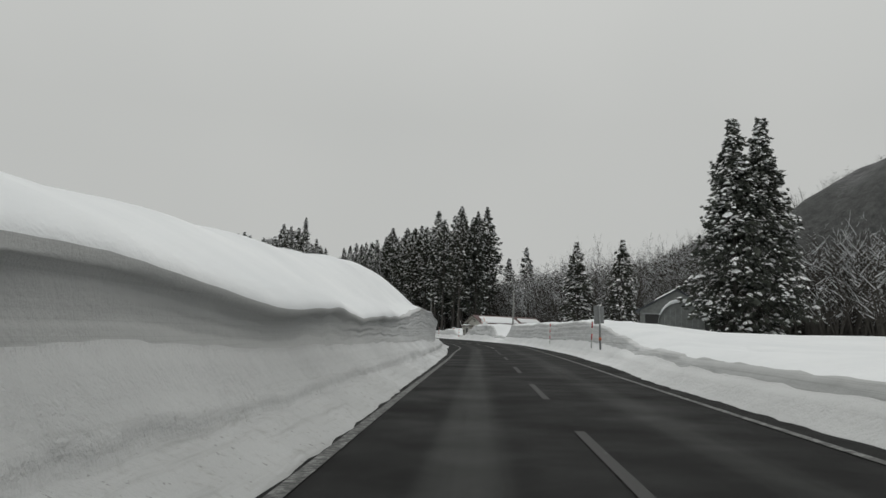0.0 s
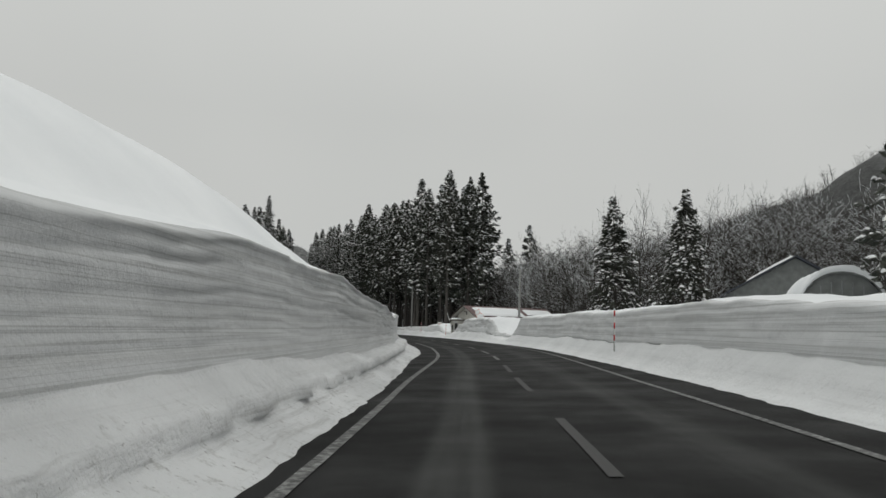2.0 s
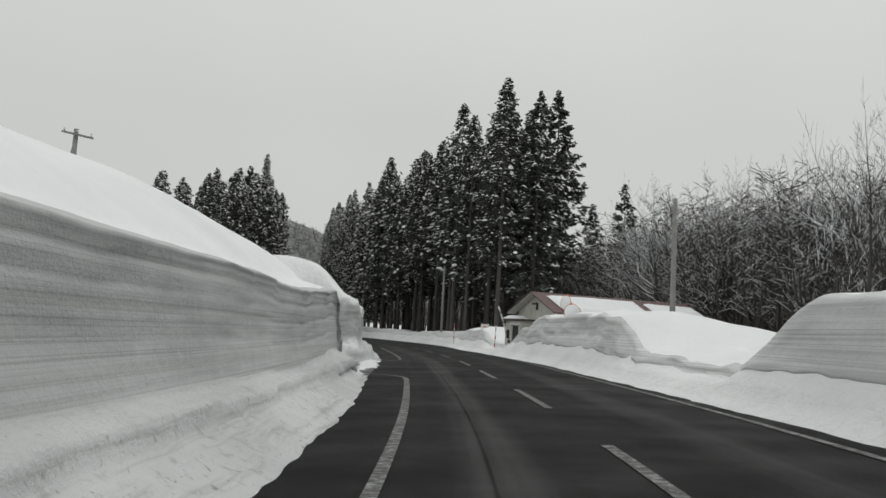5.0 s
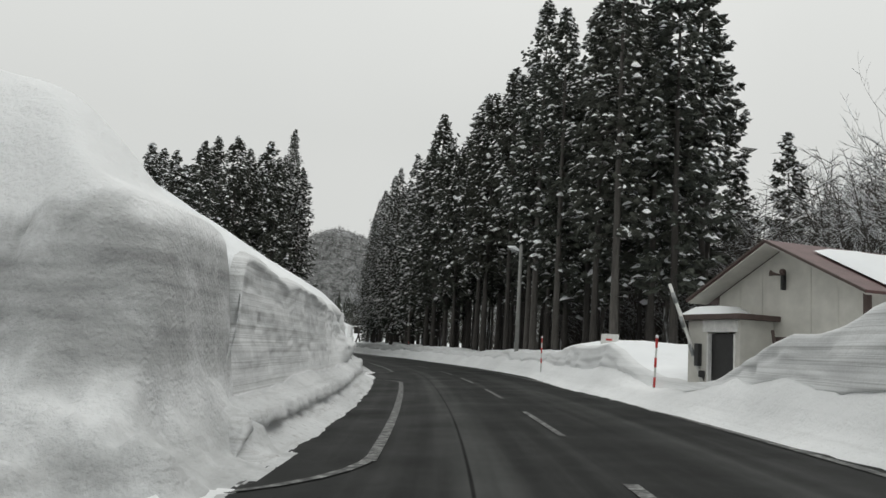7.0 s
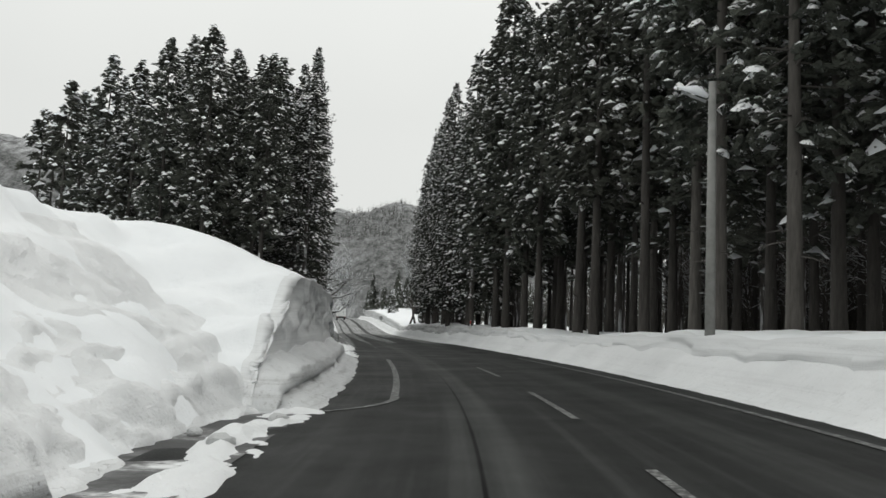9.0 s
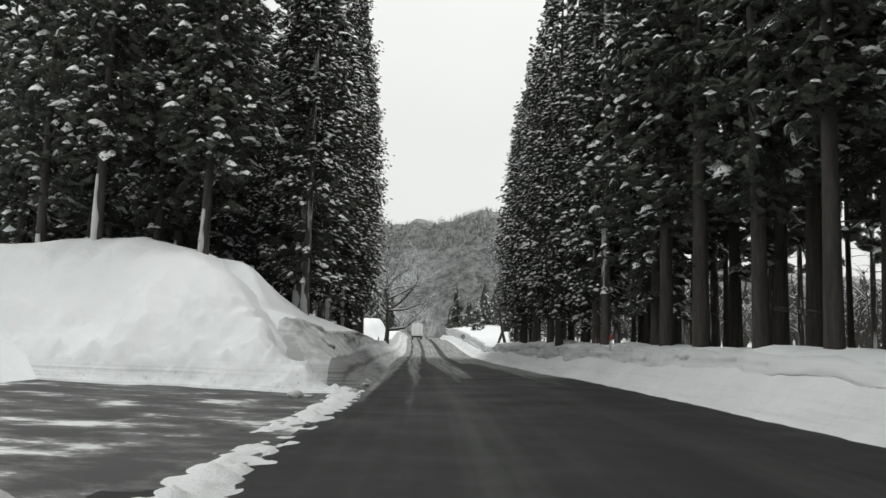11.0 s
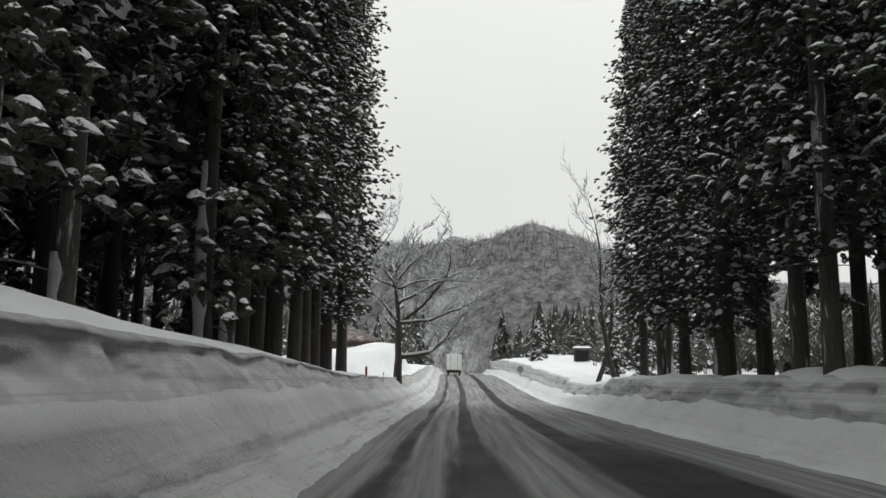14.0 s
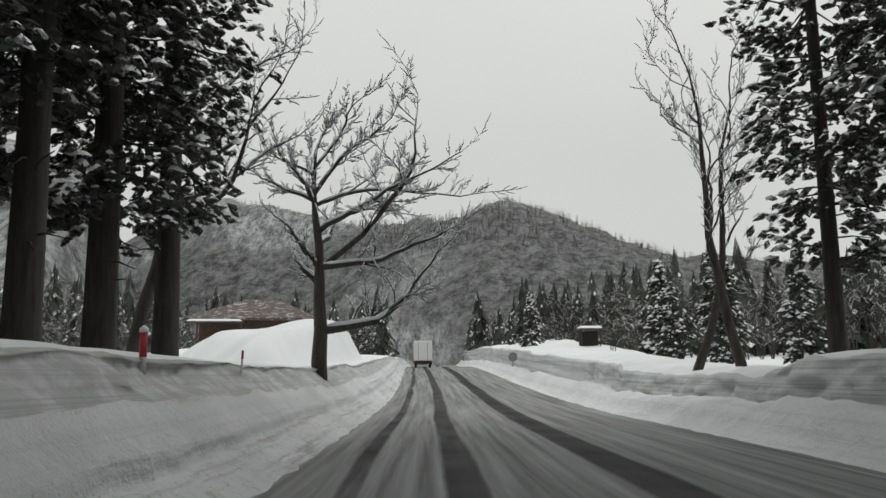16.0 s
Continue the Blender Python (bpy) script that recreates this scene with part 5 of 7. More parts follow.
# ---- bare broad-leaved trees ----
def bare_meshes(seed, height, spread, depth, thick, snowy=0.7, droop=0.0, twist=0.35, first=0.3, sides=6, kids=(2, 4), stems=4, reach=1.0, limbs=(), gnarl=1.0, short=1.0):
    """Trunk, boughs with twigs, and snow lying along them."""
    rng = random.Random(seed)
    trunk, boughs, snow = Shape(), Shape(), Shape()

    def limb(p, way, length, r, level):
        steps = int((8 if level == 0 else 5 if level < 2 else 3 if level < 3 else 2) * (gnarl if level else 1) + 0.5)
        pts, rad = [p], [r]
        for k in range(steps):
            bend = Vector((rng.uniform(-1, 1), rng.uniform(-1, 1), rng.uniform(-0.6, 1) * (0.6 if level else 0.1))) * (twist * (0.35 if level == 0 else 1))
            way = (way + bend * 0.5 + Vector((0, 0, 0.10 - droop if level else 0.15))).normalized()
            pts.append(pts[-1] + way * (length / steps))
            rad.append(r * (1 - (k + 1) / steps * (0.82 if level == 0 else 0.6 if level < 2 else 0.75)))
        (trunk if level == 0 else boughs).tube(pts, rad, max(3, sides + 1 - level), cap=False)
        flat = 1 - abs(way.z)
        if level and rng.random() < snowy * (0.35 + flat):
            lift = [q + Vector((0, 0, 0.75 * rr + 0.012)) for q, rr in zip(pts, rad)]
            snow.tube(lift, [0.2 * rad[0]] + [max(0.016, 0.95 * rr) for rr in rad[1:-1]] + [0.01], 3 if level > 1 else 4, cap=False)
        if level >= depth:
            return
        if level == 0 and limbs:
            for u, az, el, ln in limbs:
                i = min(int(u * steps), steps - 1)
                q = pts[i] + (pts[i + 1] - pts[i]) * (u * steps - i)
                a, b = math.radians(az), math.radians(el)
                limb(q, Vector((math.cos(a) * math.cos(b), math.sin(a) * math.cos(b), math.sin(b))), ln, max(0.035, rad[i] * 0.66), 1)
            return
        count = rng.randint(*kids) + (stems if level == 0 else 0)
        for k in range(count):
            u = first + (1 - first) * (k + rng.random()) / count if level == 0 else 0.25 + 0.75 * (k + rng.random()) / count
            i = min(int(u * steps), steps - 1)
            q = pts[i] + (pts[i + 1] - pts[i]) * (u * steps - i)
            a = rng.uniform(0, 2 * math.pi) + k * 2.4
            side = way.orthogonal().normalized()
            side = Matrix.Rotation(a, 3, way) @ side
            open_ = rng.uniform(0.55, 1.1) * spread
            w = (way * math.cos(open_) + side * math.sin(open_)).normalized()
            limb(q, w, length * short * rng.uniform(0.42, 0.68) * (1.15 - 0.55 * u) * (reach if level == 0 else 1.0), max(0.007, rad[i] * rng.uniform(0.34, 0.5)), level + 1)
        limb(pts[-1], way, length * (0.3 if level == 0 else rng.uniform(0.45, 0.6)), max(0.009, rad[-1] * 0.9), level + 1)

    limb(Vector((0, 0, -0.8)), Vector((rng.uniform(-0.06, 0.06), rng.uniform(-0.06, 0.06), 1)).normalized(), height * 0.72, thick, 0)
    return trunk.mesh("trunk", GREY_BARK, True), boughs.mesh("bough_work", GREY_BARK, True), snow.mesh("snow_load", TREE_SNOW, True)


def bare_put(meshes, label, group, x, y, z, size, turn, lean=0.0, tip=0.0, name="bare_tree"):
    ob = thing(name, label, "tree", group, at=pose(x, y, z, lean, tip, turn) @ Matrix.Diagonal((size, size, size, 1)))
    for key, me in zip(("trunk", "bough_work", "snow_load"), meshes):
        p = part(key, me, ob)
        if key == "snow_load":
            p["kind"] = "stuff"
    return ob


SLOPE_TREES = [bare_meshes(100 + k, h, 0.75, 3, 0.13, 0.75, first=0.22, stems=6, kids=(3, 4)) for k, h in enumerate((10.5, 12.0, 9.0, 11.0))]
OPEN_TREES = [bare_meshes(131, 8.9, 0.8, 4, 0.25, 1.2, 0.085, 0.75, kids=(6, 8), gnarl=1.6, short=0.66, limbs=(
                  (0.25, 22, 14, 3.2), (0.53, 15, 6, 2.9), (0.52, 26, 34, 4.4), (0.45, 205, 45, 1.2), (0.53, 200, 25, 1.4), (0.62, 110, 32, 2.2), (0.68, 12, 26, 3.2), (0.72, 290, 35, 2.2), (0.80, 30, 36, 3.6),
                  (0.82, 200, 20, 1.5), (0.85, 8, 54, 2.6), (0.90, 120, 42, 1.8), (0.93, 205, 30, 1.6), (0.97, 30, 50, 2.2), (1.0, 190, 76, 1.6))),
              bare_meshes(121, 13.0, 0.8, 4, 0.17, 0.8, 0.02, 0.9, 0.4, stems=4, kids=(3, 4), reach=0.6, gnarl=1.6, short=0.85),
              bare_meshes(123, 13.5, 0.85, 4, 0.22, 0.45, 0.0, 0.45, 0.25, sides=3, stems=6, kids=(2, 4), reach=0.95),
              bare_meshes(137, 13.5, 0.75, 4, 0.26, 1.1, 0.08, 0.7, kids=(5, 6), gnarl=1.6, short=0.62, limbs=(
                  (0.56, 20, 4, 5.0), (0.60, 35, 18, 4.6), (0.66, 10, 34, 4.6), (0.74, 200, 35, 3.0), (0.80, 24, 40, 4.2), (0.86, 120, 40, 3.0), (0.92, 290, 45, 2.6), (1.0, 40, 65, 2.6))),
              bare_meshes(122, 9.0, 0.8, 3, 0.12, 0.8, 0.0, 0.5, 0.3, stems=6, kids=(3, 4))]


YARD_EDGE = ((9.6, 141.5, 0.75, 110), (11.6, 143.5, 0.85, 200), (13.6, 139.0, 0.9, 290), (9.0, 148.0, 0.75, 60), (16.5, 142.0, 0.95, 150), (18.5, 136.0, 0.95, 75), (12.5, 150.5, 0.9, 30))


def make_bare_trees():
    rng = random.Random(12)
    label = "bare grey broad-leaved tree with snow along its branches"
    n = 0
    # the wooded slope beyond the field
    for _ in range(1500):
        s, d = rng.uniform(45, 262), rng.uniform(24, 118)
        if d < 34 + 10 * max(0.0, (s - 190) / 60) or (s > 150 and d < 40) or (s < 105 and d < 42):
            continue
        if rng.random() < (d - 30) / 150:
            continue
        x, y = plan_point(s, d)
        bare_put(rng.choice(SLOPE_TREES), label, "wooded slope", x, y, float(field_z(s, d)), rng.uniform(0.75, 1.15), rng.uniform(0, 360), rng.uniform(-4, 4))
        n += 1
        if n >= 70:
            break
    # round the house and the yard
    for x, y, size in ((12.5, 112, 0.9), (15, 121, 0.95), (22, 108, 1.0), (10.5, 140, 0.8), (8, 149, 0.8), (20, 118, 1.1), (30, 90, 1.0)):
        bare_put(rng.choice(SLOPE_TREES + OPEN_TREES[4:]), label, "wooded slope", x, y, 1.2, size, rng.uniform(0, 360), rng.uniform(-6, 6))
    for x, y, size in ((8.5, 152, 0.85), (10.5, 144, 1.0), (13.5, 138, 0.95), (16.5, 131, 1.0), (18, 124, 0.95), (13, 156, 0.9), (18, 144, 1.05), (22, 135, 1.05), (26, 126, 1.0), (24, 117, 1.0), (27, 108, 1.0), (15.5, 103.5, 0.92), (19.5, 101.5, 0.95), (24.5, 98, 0.95)):
        bare_put(OPEN_TREES[2], "tall bare grey tree with fine snowy twigs behind the house", "wooded slope", x, y, 1.3, size, rng.uniform(0, 360), rng.uniform(-4, 4))
    for x, y, size, turn in YARD_EDGE:
        bare_put(OPEN_TREES[3], "spreading bare tree with snow-lined branches behind the house", "wooded slope", x, y, 1.3, size, turn)
    # the single trees where the grove ends
    lone = "old bare tree with spreading branches lined with snow"
    bare_put(OPEN_TREES[0], lone, "trees at the clearing", -54.0, 240.8, 1.7, 1.12, 0, 0, 5)
    bare_put(OPEN_TREES[3], "old bare tree with high spreading branches beside the last cedars", "trees at the clearing", -56.4, 235.2, 1.6, 0.86, 0, 0, 4)
    bare_put(OPEN_TREES[1], "slim bare tree leaning over the bank with snowy boughs", "trees at the clearing", -43.2, 244.0, 1.1, 0.95, 200, 0, -15)
    bare_put(OPEN_TREES[1], "slim bare tree with a twisted snowy trunk", "trees at the clearing", -41.6, 242.6, 1.1, 1.05, 80, 2, -7)
    bare_put(OPEN_TREES[4], "thin bare sapling among the cedars", "trees at the clearing", -35.5, 246.0, 1.1, 0.9, 20, 0, -5)


make_bare_trees()


# ---- hills and far woods ----
def hill_material(name, snow_):
    n = Nodes(name, 0.9)
    # trees stand in upright streaks on the slope that faces the road
    turn = n.node("ShaderNodeMapping", Vector=n.coords())
    turn.inputs["Rotation"].default_value = (0, 0, radians(-23))
    squeeze = n.node("ShaderNodeMapping", Vector=turn.outputs[0])
    squeeze.inputs["Scale"].default_value = (1.0, 0.3, 0.3)
    v = squeeze.outputs[0]
    trunks = n.noise(v, 0.5, 6.0, 0.85)
    crowns = n.noise(n.coords("Object", (1.0, 0.6, 0.8)), 0.4, 6.0, 0.85)
    belts = n.noise(n.coords(), 0.016, 3.0)
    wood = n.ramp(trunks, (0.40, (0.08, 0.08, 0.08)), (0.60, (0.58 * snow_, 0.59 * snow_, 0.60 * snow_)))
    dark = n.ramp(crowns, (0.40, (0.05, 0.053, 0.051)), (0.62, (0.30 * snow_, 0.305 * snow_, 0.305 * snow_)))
    n.color(n.mix(n.step(belts, 0.45, 0.58), wood, dark))
    n.bump(crowns, 0.8, 2.0)
    return n.m


HILL = hill_material("wooded_winter_hillside", 1.0)
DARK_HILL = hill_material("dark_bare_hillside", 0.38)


def make_hill(name, ridge, foot, label, surface):
    """A hill from its ridge line, falling towards the road over foot metres."""
    pts = np.array(ridge, float)
    u = np.linspace(0, len(pts) - 1, 150)
    line = np.stack([np.interp(u, np.arange(len(pts)), pts[:, k]) for k in range(3)], -1)
    for _ in range(14):
        line[1:-1] = (line[:-2] + 2 * line[1:-1] + line[2:]) / 4
    line[:, 2] += 2.2 * rough(u * 2.3, 0 * u, 90, 4)
    eye = np.array([-25.0, 120.0])
    way = eye - line[:, :2]
    way /= np.linalg.norm(way, axis=1)[:, None]
    rows = []
    for f in np.linspace(-0.6, 1, 46):
        fall = math.cos(max(f, 0) * math.pi / 2) ** 1.15 if f >= 0 else 1 + 0.8 * f
        gully = 1 + 0.10 * rough(u * 1.1 + 0.3 * f, 0 * u + f * 2.5, 91, 4) * math.sin(max(0.0, f) * math.pi)
        p = line[:, :2] + way * (foot * f)
        rows.append(np.stack([p[:, 0], p[:, 1], line[:, 2] * fall * gully - 3 * abs(f)], -1))
    ob = sheet(name, np.stack(rows), surface)
    return tagged(ob, label, "hill", kind="structure")


HILLS = (
    ("backdrop_hill", ((-282, 350, 20), (-256, 382, 24), (-224, 401, 30), (-205, 414, 49), (-188, 421, 53), (-172, 426, 49), (-155, 428, 45), (-135, 420, 42), (-121, 426, 44), (-106, 428, 48), (-91, 432, 43), (-76, 437, 36), (-58, 443, 31), (-32, 452, 30), (12, 459, 26), (76, 459, 20)), 95, "low wooded winter mountain streaked with snow behind the valley", HILL),
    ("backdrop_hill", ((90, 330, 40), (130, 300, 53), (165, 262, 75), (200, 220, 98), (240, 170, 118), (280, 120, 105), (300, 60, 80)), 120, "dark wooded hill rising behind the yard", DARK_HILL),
)
FAR_HILL = ("backdrop_hill", ((-152, 330, 14), (-172, 352, 38), (-190, 352, 50), (-215, 340, 56), (-250, 320, 60), (-300, 290, 56)), 90, "pale snowy hill beyond the fields", HILL)
make_hill(*FAR_HILL)
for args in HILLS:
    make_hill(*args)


def far_tree(shape, snow, rng, x, y, z, h, twigs=7, spread=0.22):
    """A small distant bare tree: a few stems with side branches."""
    for _ in range(3):
        a, ln = rng.uniform(0, 6.28), h * rng.uniform(0.7, 1.0)
        tip = (x + spread * h * math.cos(a), y + spread * h * math.sin(a), z + ln)
        w = 0.013 * h
        shape.add([(x - w, y, z), (x + w, y, z), (x, y + w, z), tip], [(0, 1, 3), (1, 2, 3), (2, 0, 3)])
        for _ in range(twigs):
            u = rng.uniform(0.25, 0.97)
            p = [x + (tip[0] - x) * u, y + (tip[1] - y) * u, z + ln * u]
            b, bl = rng.uniform(0, 6.28), h * rng.uniform(0.10, 0.26) * (1.2 - 0.6 * u)
            q = (p[0] + bl * math.cos(b), p[1] + bl * math.sin(b), p[2] + bl * rng.uniform(0.5, 1.4))
            shape.add([(p[0], p[1], p[2] - 0.5 * w), (p[0], p[1], p[2] + 0.5 * w), q], [(0, 1, 2)])
            if rng.random() < 0.35:
                snow.add([(p[0], p[1], p[2] + 0.5 * w), (p[0], p[1], p[2] + 1.4 * w), (q[0], q[1], q[2] + 0.3 * w)], [(0, 1, 2)])


def edge_tree(shape, snow, rng, foot, h, stems=4, twigs=30):
    """A slim bare tree at the wood's edge: crooked stems, each with many short crooked twigs."""
    for _ in range(stems):
        a = rng.uniform(0, 6.28)
        lean = Vector((math.cos(a), math.sin(a), 0)) * rng.uniform(0.05, 0.3)
        pts, way = [foot], Vector((0, 0, 1)) + 0.4 * lean
        for k in range(5):
            way = (way + lean * 0.35 + Vector((rng.uniform(-0.22, 0.22), rng.uniform(-0.22, 0.22), 0.1))).normalized()
            pts.append(pts[-1] + way * (h * rng.uniform(0.17, 0.23)))
        shape.tube(pts, [0.0085 * h * (1 - k / 5.4) for k in range(6)], 3, cap=False)
        for _ in range(twigs):
            u = 5 * rng.uniform(0.22, 0.99)
            i = int(u)
            p = pts[i].lerp(pts[i + 1], u - i)
            b, ln = rng.uniform(0, 6.28), h * rng.uniform(0.08, 0.2) * (1.25 - u / 8)
            out = Vector((math.cos(b), math.sin(b), rng.uniform(0.2, 1.1))).normalized()
            q = p + out * (0.55 * ln) + Vector((0, 0, 0.04 * ln))
            tips = [q + (out + Vector((rng.uniform(-0.8, 0.8), rng.uniform(-0.8, 0.8), rng.uniform(-0.5, 0.5)))).normalized() * (0.5 * ln) for _ in range(3)]
            w = Vector((0, 0, 0.0022 * h))
            shape.add([p - w, p + w, q + 0.6 * w, q - 0.6 * w] + tips, [(0, 1, 2, 3), (3, 2, 4), (3, 2, 5), (3, 2, 6)])
            if rng.random() < 0.5:
                snow.add([p + w, p + 2.4 * w, q + 2.0 * w, q + 0.6 * w, tips[0] + 0.4 * w], [(0, 1, 2, 3), (3, 2, 4)])


def make_far_woods():
    rng = random.Random(77)
    stems, load = Shape(), Shape()
    # along the ridges, so that the skyline is ragged
    for _, ridge, foot, _, _ in HILLS:
        pts = np.array(ridge, float)
        for _ in range(2000):
            k = rng.uniform(0, len(pts) - 1.001)
            i = int(k)
            p = pts[i] + (pts[i + 1] - pts[i]) * (k - i)
            way = np.array([-25.0, 120.0]) - p[:2]
            way /= np.linalg.norm(way)
            f = rng.uniform(-0.02, 0.5) ** 1.0
            z = p[2] * math.cos(max(f, 0) * math.pi / 2) ** 1.15 - 2.5 - 3 * f
            far_tree(stems, load, rng, p[0] + way[0] * foot * f, p[1] + way[1] * foot * f, z + 0.9, rng.uniform(1.8, 3.2), 5, 0.1)
    # the upper slope to the right
    for _ in range(3600):
        s, d = rng.uniform(20, 330), 38 + 200 * rng.random() ** 1.6
        x, y = plan_point(s, d)
        far_tree(stems, load, rng, x, y, float(field_z(s, d)) - 0.4, rng.uniform(6, 10))
    # thicker on the near slope behind the yard and the house
    for _ in range(3600):
        s, d = rng.uniform(80, 215), 31 + 42 * rng.random()
        x, y = plan_point(s, d)
        if d < 40 and s < 105:
            continue
        far_tree(stems, load, rng, x, y, float(field_z(s, d)) - 0.4, rng.uniform(8, 13), 22)
    # the edge of the wood, close behind the house
    for _ in range(620):
        s = rng.uniform(92, 206)
        d = float(knots(s, (80, 31), (118, 25), (137, 20), (156, 21), (210, 25))) + 13 * rng.random() ** 1.3
        x, y = plan_point(s, d)
        edge_tree(stems, load, rng, Vector((x, y, float(field_z(s, d)) - 0.4)), rng.uniform(7, 12))
    # and across the valley
    for _ in range(800):
        s, d = rng.uniform(285, 350), rng.uniform(-95, 58)
        if -24 < d < 14 and s < 338 or -6 < d < 7:
            continue
        x, y = plan_point(s, d)
        edge_tree(stems, load, rng, Vector((x, y, float(field_z(s, d)) - 0.4)), rng.uniform(4.5, 8), 3, 20)
    woods = thing("far_woods", "distant bare and evergreen winter woods on the slopes", "woods", kind="stuff")
    part("bare_stems", stems.mesh("bare_stems", GREY_BARK), woods)["kind"] = "stuff"
    part("snow_load", load.mesh("snow_load", TREE_SNOW), woods)["kind"] = "stuff"


make_far_woods()


# ---- things beside the road ----
RED = plain("red_reflective_band", (0.48, 0.035, 0.03), 0.5, vary=0.2)
WHITE = plain("white_weathered_paint", (0.62, 0.62, 0.60), 0.6)
ORANGE = plain("orange_painted_metal", (0.62, 0.13, 0.04), 0.5)
GREY_METAL = plain("galvanised_steel", (0.27, 0.28, 0.28), 0.5, 0.5)
CREAM = plain("cream_wall_boards", (0.50, 0.49, 0.45), 0.8, vary=0.12, scale=2.5)
BROWN = plain("dark_brown_trim", (0.075, 0.052, 0.045), 0.7)
ROOF_RED = plain("dull_red_metal_roof", (0.10, 0.05, 0.048), 0.6, vary=0.25, scale=3.0)
BLUE_ROOF = plain("dark_blue_grey_roof_metal", (0.05, 0.058, 0.075), 0.5, vary=0.2, scale=3.0)
DARK = plain("dark_parts_and_shade", (0.02, 0.02, 0.02), 0.6)
CONCRETE = plain("grey_concrete", (0.24, 0.24, 0.23), 0.9, vary=0.15, scale=5.0)
WOOD = plain("weathered_brown_boards", (0.12, 0.075, 0.055), 0.85, vary=0.3, scale=4.0)
SHEET_GREY = plain("grey_corrugated_sheet", (0.17, 0.18, 0.175), 0.6, vary=0.2, scale=3.0)
LAMP_RED = plain("tail_light_red", (0.35, 0.01, 0.01), 0.3)
RUBBER = plain("black_rubber", (0.02, 0.02, 0.02), 0.8)
TRUCK_WHITE = plain("white_van_body", (0.80, 0.81, 0.80), 0.4, vary=0.08)


def mirror_material():
    n = Nodes("frosted_convex_mirror", 0.38, 1.0)
    n.color((0.86, 0.87, 0.88))
    return n.m


MIRROR = mirror_material()


def box_mesh(name, lo, hi, material, bevel=0.01):
    sh = Shape()
    sh.box(lo, hi, bevel)
    return sh.mesh(name, material)


def snow_cap(name, lo, hi, depth, seed=1):
    """A slab of snow with a soft, uneven top and rounded edges."""
    (x0, y0), (x1, y1), z = lo, hi, depth[0]
    nx, ny = max(4, int((x1 - x0) / 0.18)), max(4, int((y1 - y0) / 0.18))
    u, v = np.meshgrid(np.linspace(0, 1, nx), np.linspace(0, 1, ny), indexing="ij")
    edge = np.minimum(np.minimum(u, 1 - u) * (x1 - x0), np.minimum(v, 1 - v) * (y1 - y0))
    h = depth[1] * np.sqrt(np.clip(edge / 0.22, 0, 1)) * (1 + 0.2 * rough(u * (x1 - x0) * 1.5, v * (y1 - y0) * 1.5, seed))
    top = np.stack([x0 + (x1 - x0) * u, y0 + (y1 - y0) * v, z + h], -1).reshape(-1, 3)
    idx = np.arange(nx * ny).reshape(nx, ny)
    quads = np.stack([idx[:-1, :-1], idx[1:, :-1], idx[1:, 1:], idx[:-1, 1:]], -1).reshape(-1, 4)
    base = len(top)
    ring = [(x0, y0, z - 0.01), (x1, y0, z - 0.01), (x1, y1, z - 0.01), (x0, y1, z - 0.01)]
    return mesh_from(name, top.tolist() + ring, quads.tolist() + [(base + 3, base + 2, base + 1, base)], SNOW, True)


def snow_pole(x, y, z0, z1, bands, lean=(0.0, 0.0), capped=True, thick=0.032):
    """A red and white marker pole for the plough."""
    foot = z0 - 0.4
    ob = thing("marker_pole", "red and white striped snow marker pole stuck in the bank", "marker pole", "snow marker poles", at=pose(x, y, foot, lean[0], lean[1], 0))
    length = z1 - foot
    step = (z1 - z0) / bands
    body = Shape()
    body.tube([(0, 0, 0), (0, 0, length)], [thick * 0.9] * 2, 10)
    part("pole", body.mesh("pole", WHITE, True), ob)
    for k in range(0, bands, 2):
        top = length - k * step
        sh = Shape()
        sh.tube([(0, 0, top - step), (0, 0, top - 0.004)], [thick] * 2, 10)
        part("band", sh.mesh("band", RED, True), ob, "red reflective band")
    if capped:
        sh = Shape()
        sh.tube([(0, 0, length), (0, 0, length + 0.05), (0, 0, length + 0.085)], [thick * 1.3, thick * 1.2, 0.008], 8)
        part("snow_cap", sh.mesh("snow_cap", TREE_SNOW, True), ob, "small cap of snow")
    return ob


snow_pole(5.43, 37.9, 1.15, 1.94, 3, (0, 1.5))
snow_pole(5.86, 62.7, 1.05, 2.18, 5)
snow_pole(-2.2, 131.0, 0.62, 1.88, 5, (0, 2))
snow_pole(-6.0, 146.6, 0.9, 2.03, 5)
snow_pole(-48.0, 226.2, 1.45, 1.75, 1, (0, 0), True, 0.045)
snow_pole(-22.9, 194.7, 1.65, 1.9, 1, (14, 8), False, 0.045)
snow_pole(-49.3, 230.0, 1.35, 1.65, 2, (0, 3), False, 0.02)


